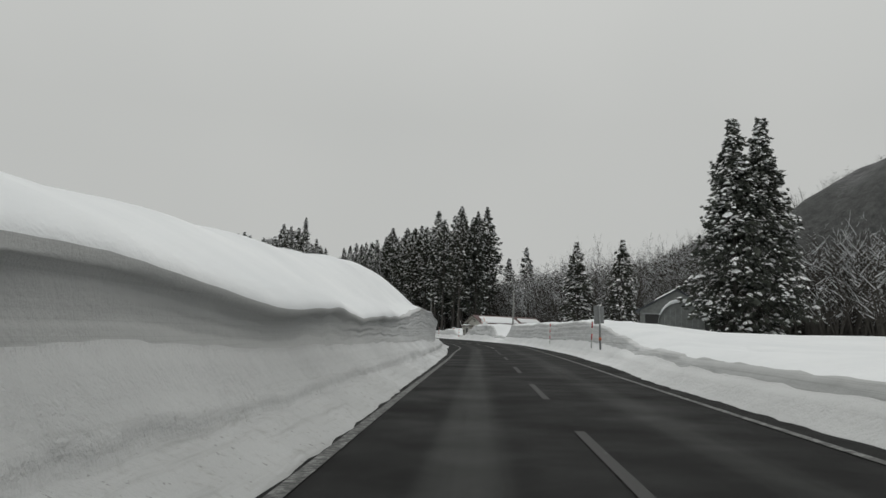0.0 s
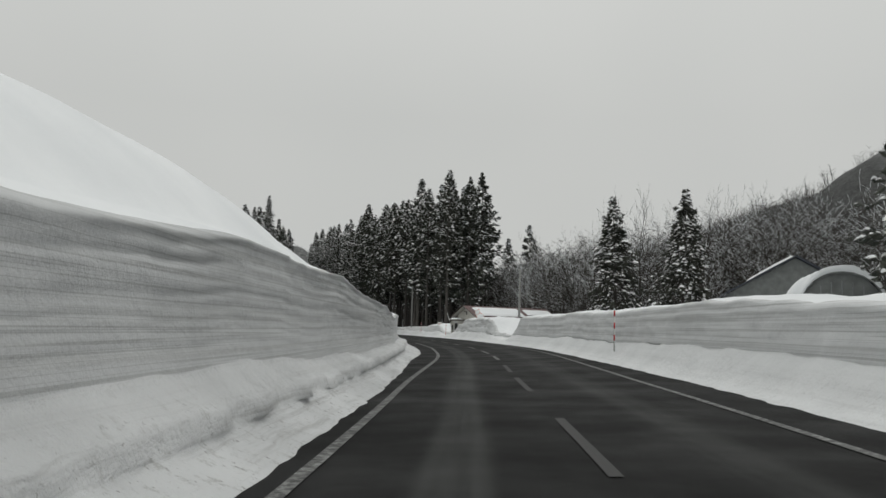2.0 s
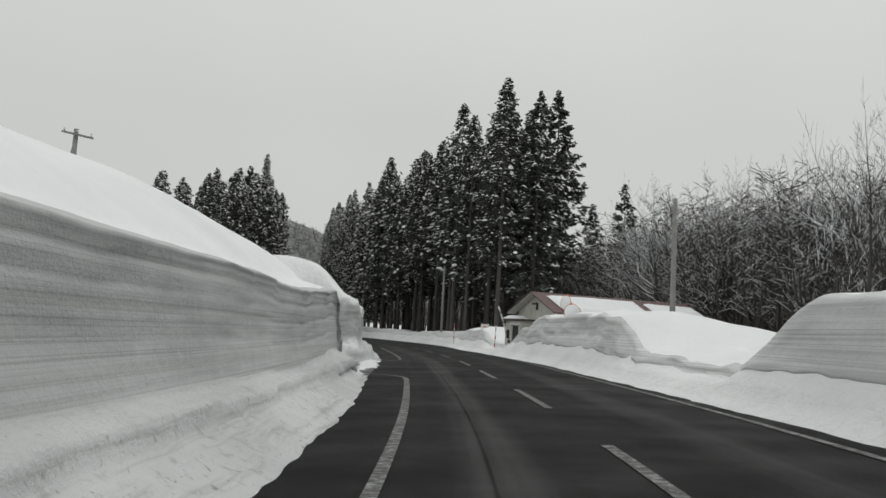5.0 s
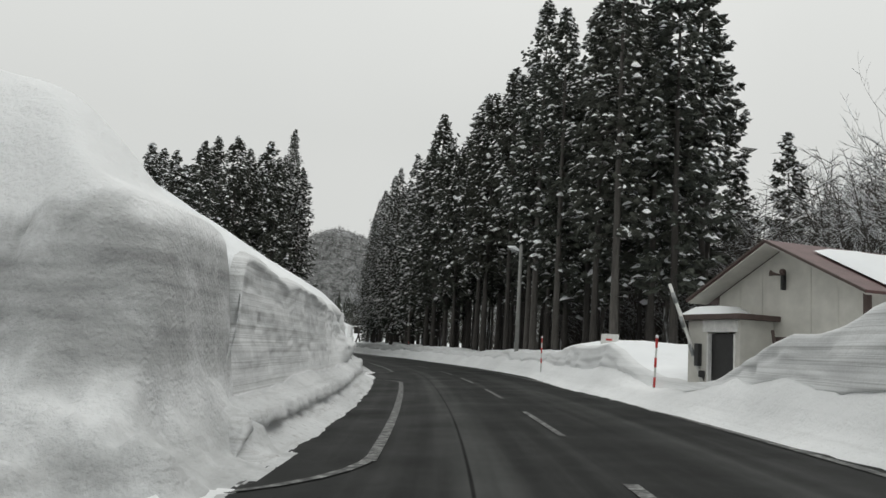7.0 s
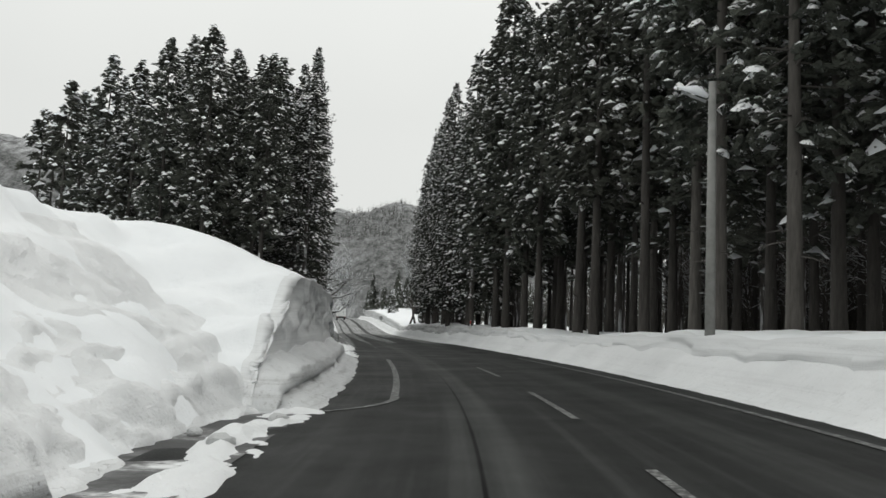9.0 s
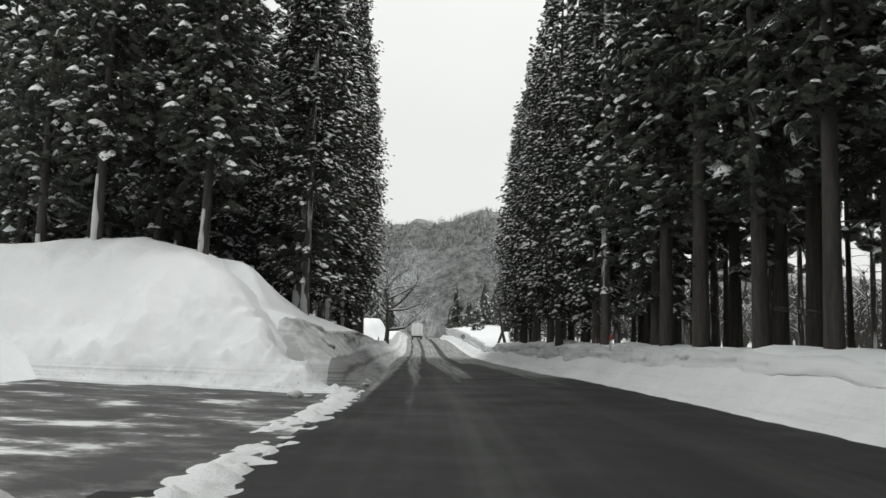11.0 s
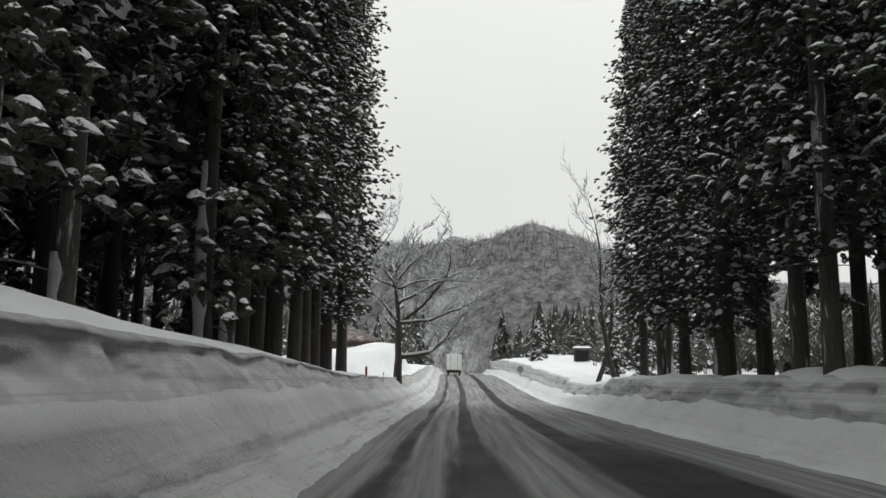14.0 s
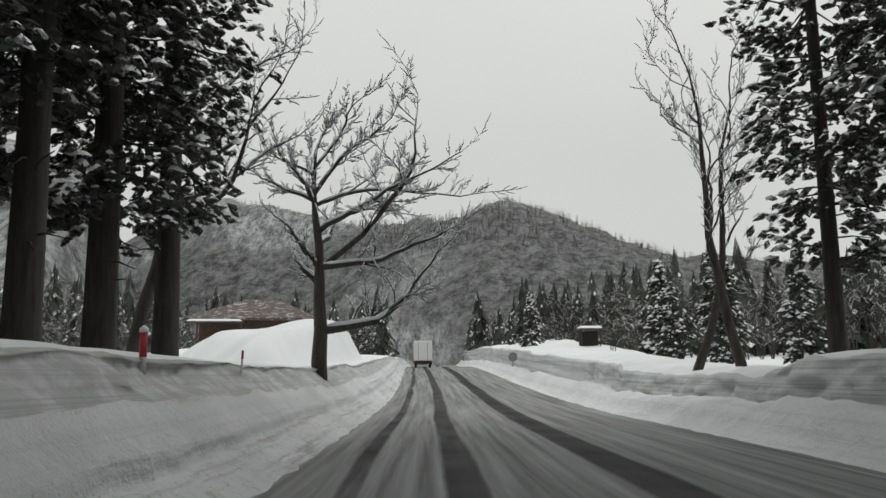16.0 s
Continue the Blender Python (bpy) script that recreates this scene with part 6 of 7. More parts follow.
def road_sign(x, y, z0, z1):
    """A sign seen from behind: post, two plates and clamps."""
    ob = thing("road_sign", "grey steel road sign seen from behind on a slim post", "road sign", at=pose(x, y, z0 - 0.5, 0, -2.5, -6))
    h = z1 - z0 + 0.5
    sh = Shape()
    sh.tube([(0, 0, 0), (0, 0, h - 0.02)], [0.042, 0.042], 12)
    part("post", sh.mesh("post", GREY_METAL, True), ob)
    part("sign_plate", box_mesh("sign_plate", (-0.25, 0.05, h - 0.82), (0.02, 0.066, h), GREY_METAL, 0.004), ob)
    part("sign_plate", box_mesh("sign_plate", (0.03, 0.045, h - 0.80), (0.2, 0.061, h - 0.02), GREY_METAL, 0.004), ob)
    for zz in (h - 0.68, h - 0.2):
        sh = Shape()
        sh.box((-0.2, -0.05, zz), (0.17, 0.05, zz + 0.035), 0.006)
        part("clamp", sh.mesh("clamp", GREY_METAL), ob)
    sh = Shape()
    sh.tube([(0, 0, 0.42), (0, 0, 0.54)], [0.062, 0.062], 12)
    part("reflector", sh.mesh("reflector", ORANGE, True), ob, "orange reflector sleeve")
    part("snow_cap", snow_cap("snow_cap", (-0.12, 0.0), (0.12, 0.11), (h, 0.05)), ob, "small cap of snow")


road_sign(5.77, 37.4, 1.22, 2.69)


def traffic_mirror(x, y, z, r, turn, tilt, foot):
    """A round convex mirror in an orange rim on an orange post."""
    ob = thing("traffic_mirror", "round convex road mirror with an orange rim on a post", "traffic mirror", "road mirrors", at=pose(x, y, foot, tilt, 0, turn))
    h = z - foot
    sh = Shape()
    sh.tube([(0, 0.10, 0), (0, 0.10, h + r * 1.25)], [0.045, 0.045], 12)
    part("post", sh.mesh("post", ORANGE, True), ob)
    rings, n = [], 28
    face = Shape()
    for k, q in enumerate((1.0, 0.75, 0.5, 0.25)):
        face.v += [(r * q * math.cos(6.2832 * i / n), -0.02 - 0.09 * r * (1 - q * q), h + r * q * math.sin(6.2832 * i / n)) for i in range(n)]
    face.v.append((0, -0.02 - 0.09 * r, h))
    for k in range(3):
        face.f += [(k * n + i, k * n + (i + 1) % n, (k + 1) * n + (i + 1) % n, (k + 1) * n + i) for i in range(n)]
    face.f += [(3 * n + i, 3 * n + (i + 1) % n, 4 * n) for i in range(n)]
    part("mirror_face", face.mesh("mirror_face", MIRROR, True), ob, "convex mirror glass")
    rim = Shape()
    pts = [(r * 1.03 * math.cos(6.2832 * i / n), -0.015, h + r * 1.03 * math.sin(6.2832 * i / n)) for i in range(n + 1)]
    rim.tube(pts, [0.013] * (n + 1), 6, False)
    part("rim", rim.mesh("rim", ORANGE, True), ob, "thin orange rim")
    back = Shape()
    back.v = [(r * math.cos(6.2832 * i / n), 0.0, h + r * math.sin(6.2832 * i / n)) for i in range(n)] + [(0, 0.09, h)]
    back.f = [((i + 1) % n, i, n) for i in range(n)]
    part("back_shell", back.mesh("back_shell", ORANGE, True), ob)
    ob.rotation_mode = "XYZ"
    return ob


traffic_mirror(1.75, 117.5, 2.62, 0.38, 8, -7, 1.9)
traffic_mirror(1.34, 118.0, 3.09, 0.33, -50, -7, 1.9)


# ---- the house ----
def gable_wall(w, eave, apex, y0, y1):
    sh = Shape()
    pts = [(0, 0), (w, 0), (w, eave), (w / 2, apex), (0, eave)]
    n = len(pts)
    sh.add([(x, y0, z) for x, z in pts] + [(x, y1, z) for x, z in pts], [tuple(range(n)), tuple(reversed(range(n, 2 * n)))] + [(i + 1 if i + 1 < n else 0, i, n + i, n + (i + 1) % n) for i in range(n)])
    return sh


def roof_slab(w, eave, apex, over, y0, y1, thick, side):
    """One slope of a gable roof with thickness; side 0 is the left slope."""
    rise_ = (apex - eave) / (w / 2)
    outer = (-over, eave - rise_ * over) if side == 0 else (w + over, eave - rise_ * over)
    ridge = (w / 2, apex)
    sh = Shape()
    v = []
    for y in (y0, y1):
        for (x, z) in (outer, ridge):
            v += [(x, y, z + 0.02), (x, y, z + 0.02 + thick)]
    sh.add(v, [(0, 2, 3, 1), (4, 5, 7, 6), (1, 3, 7, 5), (0, 4, 6, 2), (0, 1, 5, 4), (2, 6, 7, 3)])
    return sh


def slope_snow(w, eave, apex, over, y0, y1, lift, side, u0, u1, depth, seed):
    """Snow lying on part of a roof slope, from u0 at the ridge to u1 at the eave."""
    rise_ = (apex - eave) / (w / 2)
    n, k = 26, 12
    us, vs = np.meshgrid(np.linspace(u0, u1, k), np.linspace(0, 1, n), indexing="ij")
    half = w / 2 + over
    sgn = -1 if side == 0 else 1
    wob = 0.16 * rough(vs * (y1 - y0) / 1.5, us * 0, seed)
    uu = us + np.where(us >= u1 - 1e-6, wob * 0.25, 0) + np.where(us <= u0 + 1e-6, wob * 0.3, 0)
    x = w / 2 + sgn * half * uu
    z = apex - rise_ * half * uu + lift
    y = y0 + (y1 - y0) * vs
    edge = np.minimum(np.minimum(us - u0, u1 - us) * half, np.minimum(vs, 1 - vs) * (y1 - y0))
    h = depth * np.sqrt(np.clip(edge / 0.15, 0, 1)) * (1 + 0.25 * rough(x * 1.3, y * 1.3, seed))
    top = np.stack([x, y, z + 0.004 + h], -1).reshape(-1, 3)
    idx = np.arange(k * n).reshape(k, n)
    quads = np.stack([idx[:-1, :-1], idx[1:, :-1], idx[1:, 1:], idx[:-1, 1:]], -1).reshape(-1, 4)
    if side == 0:
        quads = quads[:, ::-1]
    return mesh_from("roof_snow", top.tolist(), quads.tolist(), SNOW, True)


def make_house():
    m = pose(-0.75, 130.0, 0.45, 0, 0, -59.2)
    ob = thing("house", "small cream house with a dull red gable roof under patchy snow", "house", at=m)
    w, eave, apex, deep = 4.35, 2.5, 3.5, 10.8
    part("gable_wall", gable_wall(w, eave, apex, 0.0, 0.14).mesh("gable_wall", CREAM), ob)
    part("gable_wall", gable_wall(w, eave, apex, deep - 0.14, deep).mesh("gable_wall", CREAM), ob)
    part("side_wall", box_mesh("side_wall", (0.003, 0.14, -0.6), (0.14, deep - 0.14, eave), CREAM), ob)
    part("side_wall", box_mesh("side_wall", (w - 0.14, 0.14, -0.6), (w - 0.003, deep - 0.14, eave), CREAM), ob)
    part("plinth", box_mesh("plinth", (-0.02, -0.03, -0.8), (w + 0.02, 0.16, 0.12), CONCRETE), ob)
    for side in (0, 1):
        part("roof_slope", roof_slab(w, eave + 0.04, apex + 0.04, 0.5, -0.6, deep + 0.5, 0.06, side).mesh("roof_slope", ROOF_RED), ob)
        part("soffit", roof_slab(w, eave + 0.0, apex + 0.0, 0.47, -0.57, -0.005, 0.03, side).mesh("soffit", CREAM), ob, "pale boards under the eave")
    # boards under the verge, corner post and rail
    for side, x in ((0, -0.5), (1, w + 0.5)):
        sh = Shape()
        zz = eave + 0.04 - 0.46 * 0.5
        sh.tube([(x, -0.6, zz + 0.06), (w / 2, -0.6, apex + 0.1)], [0.035, 0.035], 4)
        part("bargeboard", sh.mesh("bargeboard", BROWN), ob)
    part("corner_post", box_mesh("corner_post", (w - 0.1, -0.02, 0.0), (w + 0.02, 0.1, eave), BROWN), ob)
    part("wall_rail", box_mesh("wall_rail", (1.9, -0.03, 1.42), (w - 0.1, 0.02, 1.52), BROWN), ob)
    part("side_rail", box_mesh("side_rail", (w - 0.01, 0.1, 1.42), (w + 0.035, deep - 0.2, 1.52), BROWN), ob)
    part("soffit_box", box_mesh("soffit_box", (-0.48, -0.3, eave - 0.52), (0.0, 0.7, eave - 0.3), WHITE), ob, "white boxed eave end")
    # siding joints
    for x in (0.72, 1.45, 2.9, 3.62):
        part("batten", box_mesh("batten", (x, -0.012, 1.5), (x + 0.03, 0.002, min(eave + (apex - eave) * (1 - abs(x - w / 2) / (w / 2)) - 0.05, apex)), CREAM), ob)
    # porch
    px0, px1, py, ph = 0.06, 1.85, -0.95, 1.95
    porch = part("porch", box_mesh("porch", (px0, py, -0.6), (px0 + 0.7, 0.0, ph - 0.1), CREAM), ob)
    part("porch_side", box_mesh("porch_side", (px1 - 0.14, py, -0.6), (px1, 0.0, ph - 0.1), CREAM), ob)
    part("lintel", box_mesh("lintel", (px0 + 0.55, py - 0.03, ph - 0.38), (px1 - 0.05, py + 0.16, ph - 0.1), WHITE), ob)
    door = part("door", box_mesh("door", (px0 + 0.71, py + 0.1, -0.55), (px1 - 0.15, py + 0.15, ph - 0.42), DARK), ob, "dark glazed sliding door")
    for x in (px0 + 0.7, px1 - 0.19):
        part("door_frame", box_mesh("door_frame", (x, py - 0.02, -0.55), (x + 0.05, py + 0.1, ph - 0.42), WHITE), door)
    part("porch_roof", box_mesh("porch_roof", (px0 - 0.12, py - 0.2, ph - 0.1), (px1 + 0.2, 0.0, ph + 0.02), BROWN), ob)
    part("meter_box", box_mesh("meter_box", (px0 + 0.38, py - 0.12, 0.78), (px0 + 0.52, py, 1.3), DARK), ob, "dark meter box")
    sh = Shape()
    sh.tube([(2.12, -0.3, 1.65), (2.3, -0.25, 0.5)], [0.035, 0.03], 6)
    part("downpipe", sh.mesh("downpipe", BROWN), ob)
    # loudspeaker horns under the ridge
    for dx in (-0.13, 0.13):
        sh = Shape()
        way = 1 if dx > 0 else -1
        sh.tube([(w / 2 + dx * 0.2, -0.12, apex - 0.62), (w / 2 + dx * 0.9, -0.2, apex - 0.6), (w / 2 + dx * 1.5, -0.26, apex - 0.58)], [0.02, 0.035, 0.075], 10)
        part("loudspeaker", sh.mesh("loudspeaker", BROWN, True), ob)
    part("bracket", box_mesh("bracket", (w / 2 - 0.03, -0.12, apex - 0.95), (w / 2 + 0.03, 0.0, apex - 0.55), DARK), ob)
    for side, u0, u1, y0, y1, seed in ((1, 0.22, 0.98, 0.2, 6.6, 3), (1, 0.3, 0.8, 7.2, 11.0, 4), (0, 0.35, 1.0, -0.45, 10.8, 5)):
        me = slope_snow(w, eave + 0.04, apex + 0.04, 0.5, y0, y1, 0.13, side, u0, u1, 0.14, seed)
        sn = tagged(new("roof_snow", me), "sheet of snow sliding down the red house roof", "snow", "roof snow")
        sn.matrix_basis = m
    sn = tagged(new("roof_snow", snow_cap("roof_snow", (px0 - 0.1, py - 0.18), (px0 + 1.25, -0.05), (ph + 0.024, 0.2))), "thick pad of snow on the porch roof", "snow", "roof snow")
    sn.matrix_basis = m
    # a fallen barrier arm leaning against the eave
    arm = thing("leaning_pole", "pale striped pole leaning against the corner of the house", "pole")
    sh = Shape()
    a, b = Vector((-2.0, 129.4, 3.15)), Vector((-1.15, 129.0, 0.55))
    sh.tube([a, a.lerp(b, 0.5) + Vector((0.03, 0, 0)), b], [0.04, 0.045, 0.045], 8)
    part("shaft", sh.mesh("shaft", WHITE, True), arm)
    for u in (0.08, 0.3, 0.55):
        sh = Shape()
        sh.tube([a.lerp(b, u) + Vector((0.02 * u, 0, 0)), a.lerp(b, u + 0.1) + Vector((0.02 * u, 0, 0))], [0.05, 0.05], 8)
        part("band", sh.mesh("band", GREY_METAL, True), arm)
    sh = Shape()
    sh.tube([b + Vector((-0.1, -0.05, 0.5)), b + Vector((0.1, -0.02, -0.05))], [0.04, 0.035], 6)
    sh.box(tuple(b + Vector((-0.2, -0.12, 0.42))), tuple(b + Vector((-0.06, 0.02, 0.58))), 0.02)
    part("counterweight", sh.mesh("counterweight", DARK), arm)


make_house()


def buried_board(x, y, z):
    ob = thing("notice_board", "half-buried white board with a faded red mark in the snow", "notice board", at=pose(x, y, z - 0.35, -12, 0, -20))
    part("panel", box_mesh("panel", (-0.32, 0, 0), (0.32, 0.03, 0.55), WHITE, 0.006), ob)
    part("mark", box_mesh("mark", (-0.13, -0.008, 0.31), (0.1, -0.003, 0.38), RED, 0.002), ob, "faded red bar")
    part("mark", box_mesh("mark", (0.0, -0.008, 0.16), (0.09, -0.003, 0.24), RED, 0.002), ob, "faded red bar")


buried_board(-3.2, 138.6, 1.95)


def make_arch_shed():
    """A low round-topped steel shed with snow on its back."""
    m = pose(17.4, 69.5, 0.9, 0, 0, -14)
    ob = thing("arched_shed", "grey-green arched steel shed with a snowy top", "shed", at=m)
    w, h, deep, n = 3.7, 3.5, 6.0, 14
    prof = [(-w / 2, -0.6)] + [(-w / 2 * math.cos(math.pi * k / n) * (1 + 0.06 * math.sin(math.pi * k / n)), 1.5 + (h - 1.5) * math.sin(math.pi * k / n)) for k in range(n + 1)] + [(w / 2, -0.6)]
    sh = Shape()
    c = len(prof)
    for y in (0.0, deep):
        sh.v += [(x, y, z) for x, z in prof]
    sh.f += [(k, c + k, c + k + 1, k + 1) for k in range(c - 1)]
    part("shell", sh.mesh("shell", SHEET_GREY, True), ob)
    sh = Shape()
    sh.add([(x * 0.97, 0.15, z - 0.04) for x, z in prof], [tuple(range(c))])
    part("end_wall", sh.mesh("end_wall", SHEET_GREY), ob)
    sh = Shape()
    sh.add([(x * 0.97, deep - 0.1, z - 0.04) for x, z in prof], [tuple(reversed(range(c)))])
    part("end_wall", sh.mesh("end_wall", SHEET_GREY), ob)
    for k in range(-3, 4):
        part("rib", box_mesh("rib", (k * 0.45 - 0.02, 0.1, -0.4), (k * 0.45 + 0.02, 0.15, 2.2 + 0.9 * math.cos(k * 0.38)), GREY_METAL, 0.005), ob)
    sh = Shape()
    sh.tube([(x, 0.0, z) for x, z in prof], [0.06] * c, 6, False)
    part("front_arch", sh.mesh("front_arch", SHEET_GREY, True), ob)
    rim = [(x * 1.01, z + 0.02) for x, z in prof if z > 2.3]
    top = [(x * 1.04, z + 0.02 + 0.3 * math.sqrt(max(0.02, (z - 2.3) / (h - 2.3)))) for x, z in prof if z > 2.3]
    loop = top + rim[::-1]
    sh = Shape()
    k = len(loop)
    ys = np.linspace(-0.16, deep + 0.1, 10)
    for y in ys:
        sh.v += [(x, y + 0.03 * math.sin(7 * x), z + (0.03 * math.sin(3 * y + 5 * x) if n_ < len(top) else 0)) for n_, (x, z) in enumerate(loop)]
    sh.f += [(i * k + j, (i + 1) * k + j, (i + 1) * k + (j + 1) % k, i * k + (j + 1) % k) for i in range(len(ys) - 1) for j in range(k)]
    m2 = len(top)
    for o in (0, (len(ys) - 1) * k):
        sh.f += [(o + j, o + j + 1, o + k - 2 - j, o + k - 1 - j) for j in range(m2 - 1)]
    sn = tagged(new("roof_snow", sh.mesh("roof_snow", SNOW, True)), "rounded load of snow on the arched shed", "snow", "roof snow")
    sn.matrix_basis = m


make_arch_shed()


def make_hut(name, label, at, w, eave, apex, deep, wall, roof, opening_top, seed):
    ob = thing(name, label, "shed", "yard sheds", at=at)
    part("gable_wall", gable_wall(w, eave, apex, 0.3, 0.42).mesh("gable_wall", wall), ob)
    part("gable_wall", gable_wall(w, eave, apex, deep - 0.12, deep).mesh("gable_wall", wall), ob)
    for x in (0.004, w - 0.124):
        part("side_wall", box_mesh("side_wall", (x, 0.42, -0.5), (x + 0.12, deep - 0.12, eave), wall), ob)
    # flat dark panel on the solid gable stands for the shade indoors
    part("opening", box_mesh("opening", (0.5, 0.27, -0.5), (w - 0.5, 0.296, opening_top), DARK), ob, "dark panel for the shade inside the open front")
    part("lintel", box_mesh("lintel", (0.2, 0.2, opening_top), (w - 0.2, 0.31, opening_top + 0.14), GREY_METAL), ob)
    for side in (0, 1):
        part("roof_slope", roof_slab(w, eave + 0.03, apex + 0.03, 0.45, -0.1, deep + 0.3, 0.1, side).mesh("roof_slope", roof), ob)
        me = slope_snow(w, eave + 0.03, apex + 0.03, 0.45, 0.0, deep + 0.2, 0.13, side, 0.03 if side == 0 else 0.55, 0.55 if side == 0 else 0.97, 0.12, seed)
        tagged(new("roof_snow", me), "strip of snow left on a shed roof", "snow", "roof snow").matrix_basis = at


make_hut("garage_hut", "grey gabled garage hut with a dark panel as its shaded open front and dark roof", pose(16.4, 81.6, 0.8, 0, 0, -13), 7.0, 3.3, 5.3, 7.5, SHEET_GREY, BLUE_ROOF, 2.9, 8)
make_hut("low_shed", "low dark-roofed shed half buried behind the bank", pose(11.6, 98.0, 0.4, 0, 0, -8), 6.0, 1.9, 2.9, 6.0, WOOD, DARK, 1.6, 9)


# ---- poles and wires ----
def utility_pole(x, y, z0, z1, arms, label, turn=0.0):
    ob = thing("utility_pole", label, "utility pole", "utility poles", at=pose(x, y, z0 - 1.0, 0, 0, turn))
    h = z1 - z0 + 1.0
    sh = Shape()
    sh.tube([(0, 0, 0), (0, 0, h)], [0.13, 0.095], 14)
    part("shaft", sh.mesh("shaft", CONCRETE, True), ob)
    for k in range(arms):
        zz = h - 0.3 - 0.6 * k
        part("crossarm", box_mesh("crossarm", (-0.7, -0.19, zz), (0.7, -0.11, zz + 0.08), GREY_METAL), ob)
        for xx in (-0.6, 0.0, 0.6):
            sh = Shape()
            sh.tube([(xx, -0.15, zz + 0.08), (xx, -0.15, zz + 0.14), (xx, -0.15, zz + 0.22)], [0.05, 0.03, 0.045], 8)
            part("insulator", sh.mesh("insulator", WHITE, True), ob)
    for k in range(6):
        sh = Shape()
        sh.tube([(-0.1, 0.0, 2.2 + 0.55 * k), (-0.26, 0.0, 2.2 + 0.55 * k)], [0.012, 0.012], 5)
        part("step_bolt", sh.mesh("step_bolt", GREY_METAL), ob)
    return ob


utility_pole(-8.1, 157.5, 1.2, 7.7, 0, "grey concrete pole before the cedars with snow on its bracket")
utility_pole(5.5, 113.2, 1.2, 7.4, 0, "slim grey concrete pole behind the house bank")
utility_pole(-19.5, 111.0, 2.0, 9.0, 1, "concrete utility pole with a crossarm behind a high snow bank", 60)
utility_pole(24.0, 122.5, 1.0, 8.6, 1, "concrete utility pole with a crossarm among the bare trees", 60)


def bracket_snow():
    sh = Shape()
    sh.tube([(-8.25, 157.5, 7.2), (-8.85, 157.4, 7.45)], [0.04, 0.03], 6)
    br = thing("pole_bracket", "steel bracket arm loaded with snow on the pole", "bracket")
    part("arm", sh.mesh("arm", GREY_METAL), br)
    sh = Shape()
    sh.tube([(-8.2, 157.5, 7.34), (-8.5, 157.45, 7.5), (-8.9, 157.4, 7.56)], [0.06, 0.12, 0.04], 8)
    part("snow_cap", sh.mesh("snow_cap", TREE_SNOW, True), br)


bracket_snow()


def wire(a, b, sag, thick=0.014):
    ob = thing("overhead_wire", "thin black overhead wire hanging between poles", "wire", "overhead wires")
    sh = Shape()
    a, b = Vector(a), Vector(b)
    sh.tube([a.lerp(b, u) - Vector((0, 0, sag * 4 * u * (1 - u))) for u in np.linspace(0, 1, 24)], [thick] * 24, 4, False)
    part("strand", sh.mesh("strand", RUBBER, True), ob)


wire((-19.5, 111.0, 8.6), (-80.0, 205.0, 10.0), 1.8)
wire((-19.2, 110.6, 8.8), (-80.0, 203.0, 10.4), 1.8)


# ---- where the grove ends ----
def make_truck():
    s, d = 312.0, 0.1
    x, y = plan_point(s, d)
    z = float(road_z(s, d))
    ob = thing("delivery_truck", "white box-bodied delivery truck ahead on the snowy road", "truck", at=pose(x, y, z, 0, 0, turn_at(s)))
    part("cargo_box", box_mesh("cargo_box", (-0.98, 0, 0.75), (0.98, 3.9, 2.85), TRUCK_WHITE, 0.04), ob)
    for x0, x1 in ((-0.93, -0.01), (0.01, 0.93)):
        dr = part("rear_door", box_mesh("rear_door", (x0, -0.03, 0.82), (x1, 0.0, 2.78), TRUCK_WHITE, 0.012), ob)
        part("door_bar", box_mesh("door_bar", ((x0 + x1) / 2 - 0.02, -0.055, 0.85), ((x0 + x1) / 2 + 0.02, -0.03, 2.7), GREY_METAL, 0.005), dr)
    part("cab", box_mesh("cab", (-0.88, 3.95, 0.45), (0.88, 5.5, 2.15), TRUCK_WHITE, 0.12), ob)
    part("chassis", box_mesh("chassis", (-0.45, 0.1, 0.48), (0.45, 5.2, 0.72), DARK), ob)
    part("bumper", box_mesh("bumper", (-0.95, -0.08, 0.42), (0.95, 0.05, 0.6), DARK), ob)
    part("mudflap_bar", box_mesh("mudflap_bar", (-0.95, 0.05, 0.55), (0.95, 0.3, 0.74), DARK), ob)
    for x0 in (-0.9, 0.62):
        part("tail_light", box_mesh("tail_light", (x0, -0.1, 0.62), (x0 + 0.28, 0.02, 0.74), LAMP_RED), ob, "red tail light cluster")
    for xx in (-0.86, 0.66):
        for yy in (0.95, 4.6):
            wheel = Shape()
            wheel.tube([(xx, yy, 0.36), (xx + 0.2, yy, 0.36)], [0.36, 0.36], 18)
            wh = part("wheel", wheel.mesh("wheel", RUBBER, True), ob)
            rim = Shape()
            rim.tube([(xx - 0.004, yy, 0.36), (xx + 0.204, yy, 0.36)], [0.2, 0.2], 14)
            part("rim", rim.mesh("rim", GREY_METAL), wh)


make_truck()


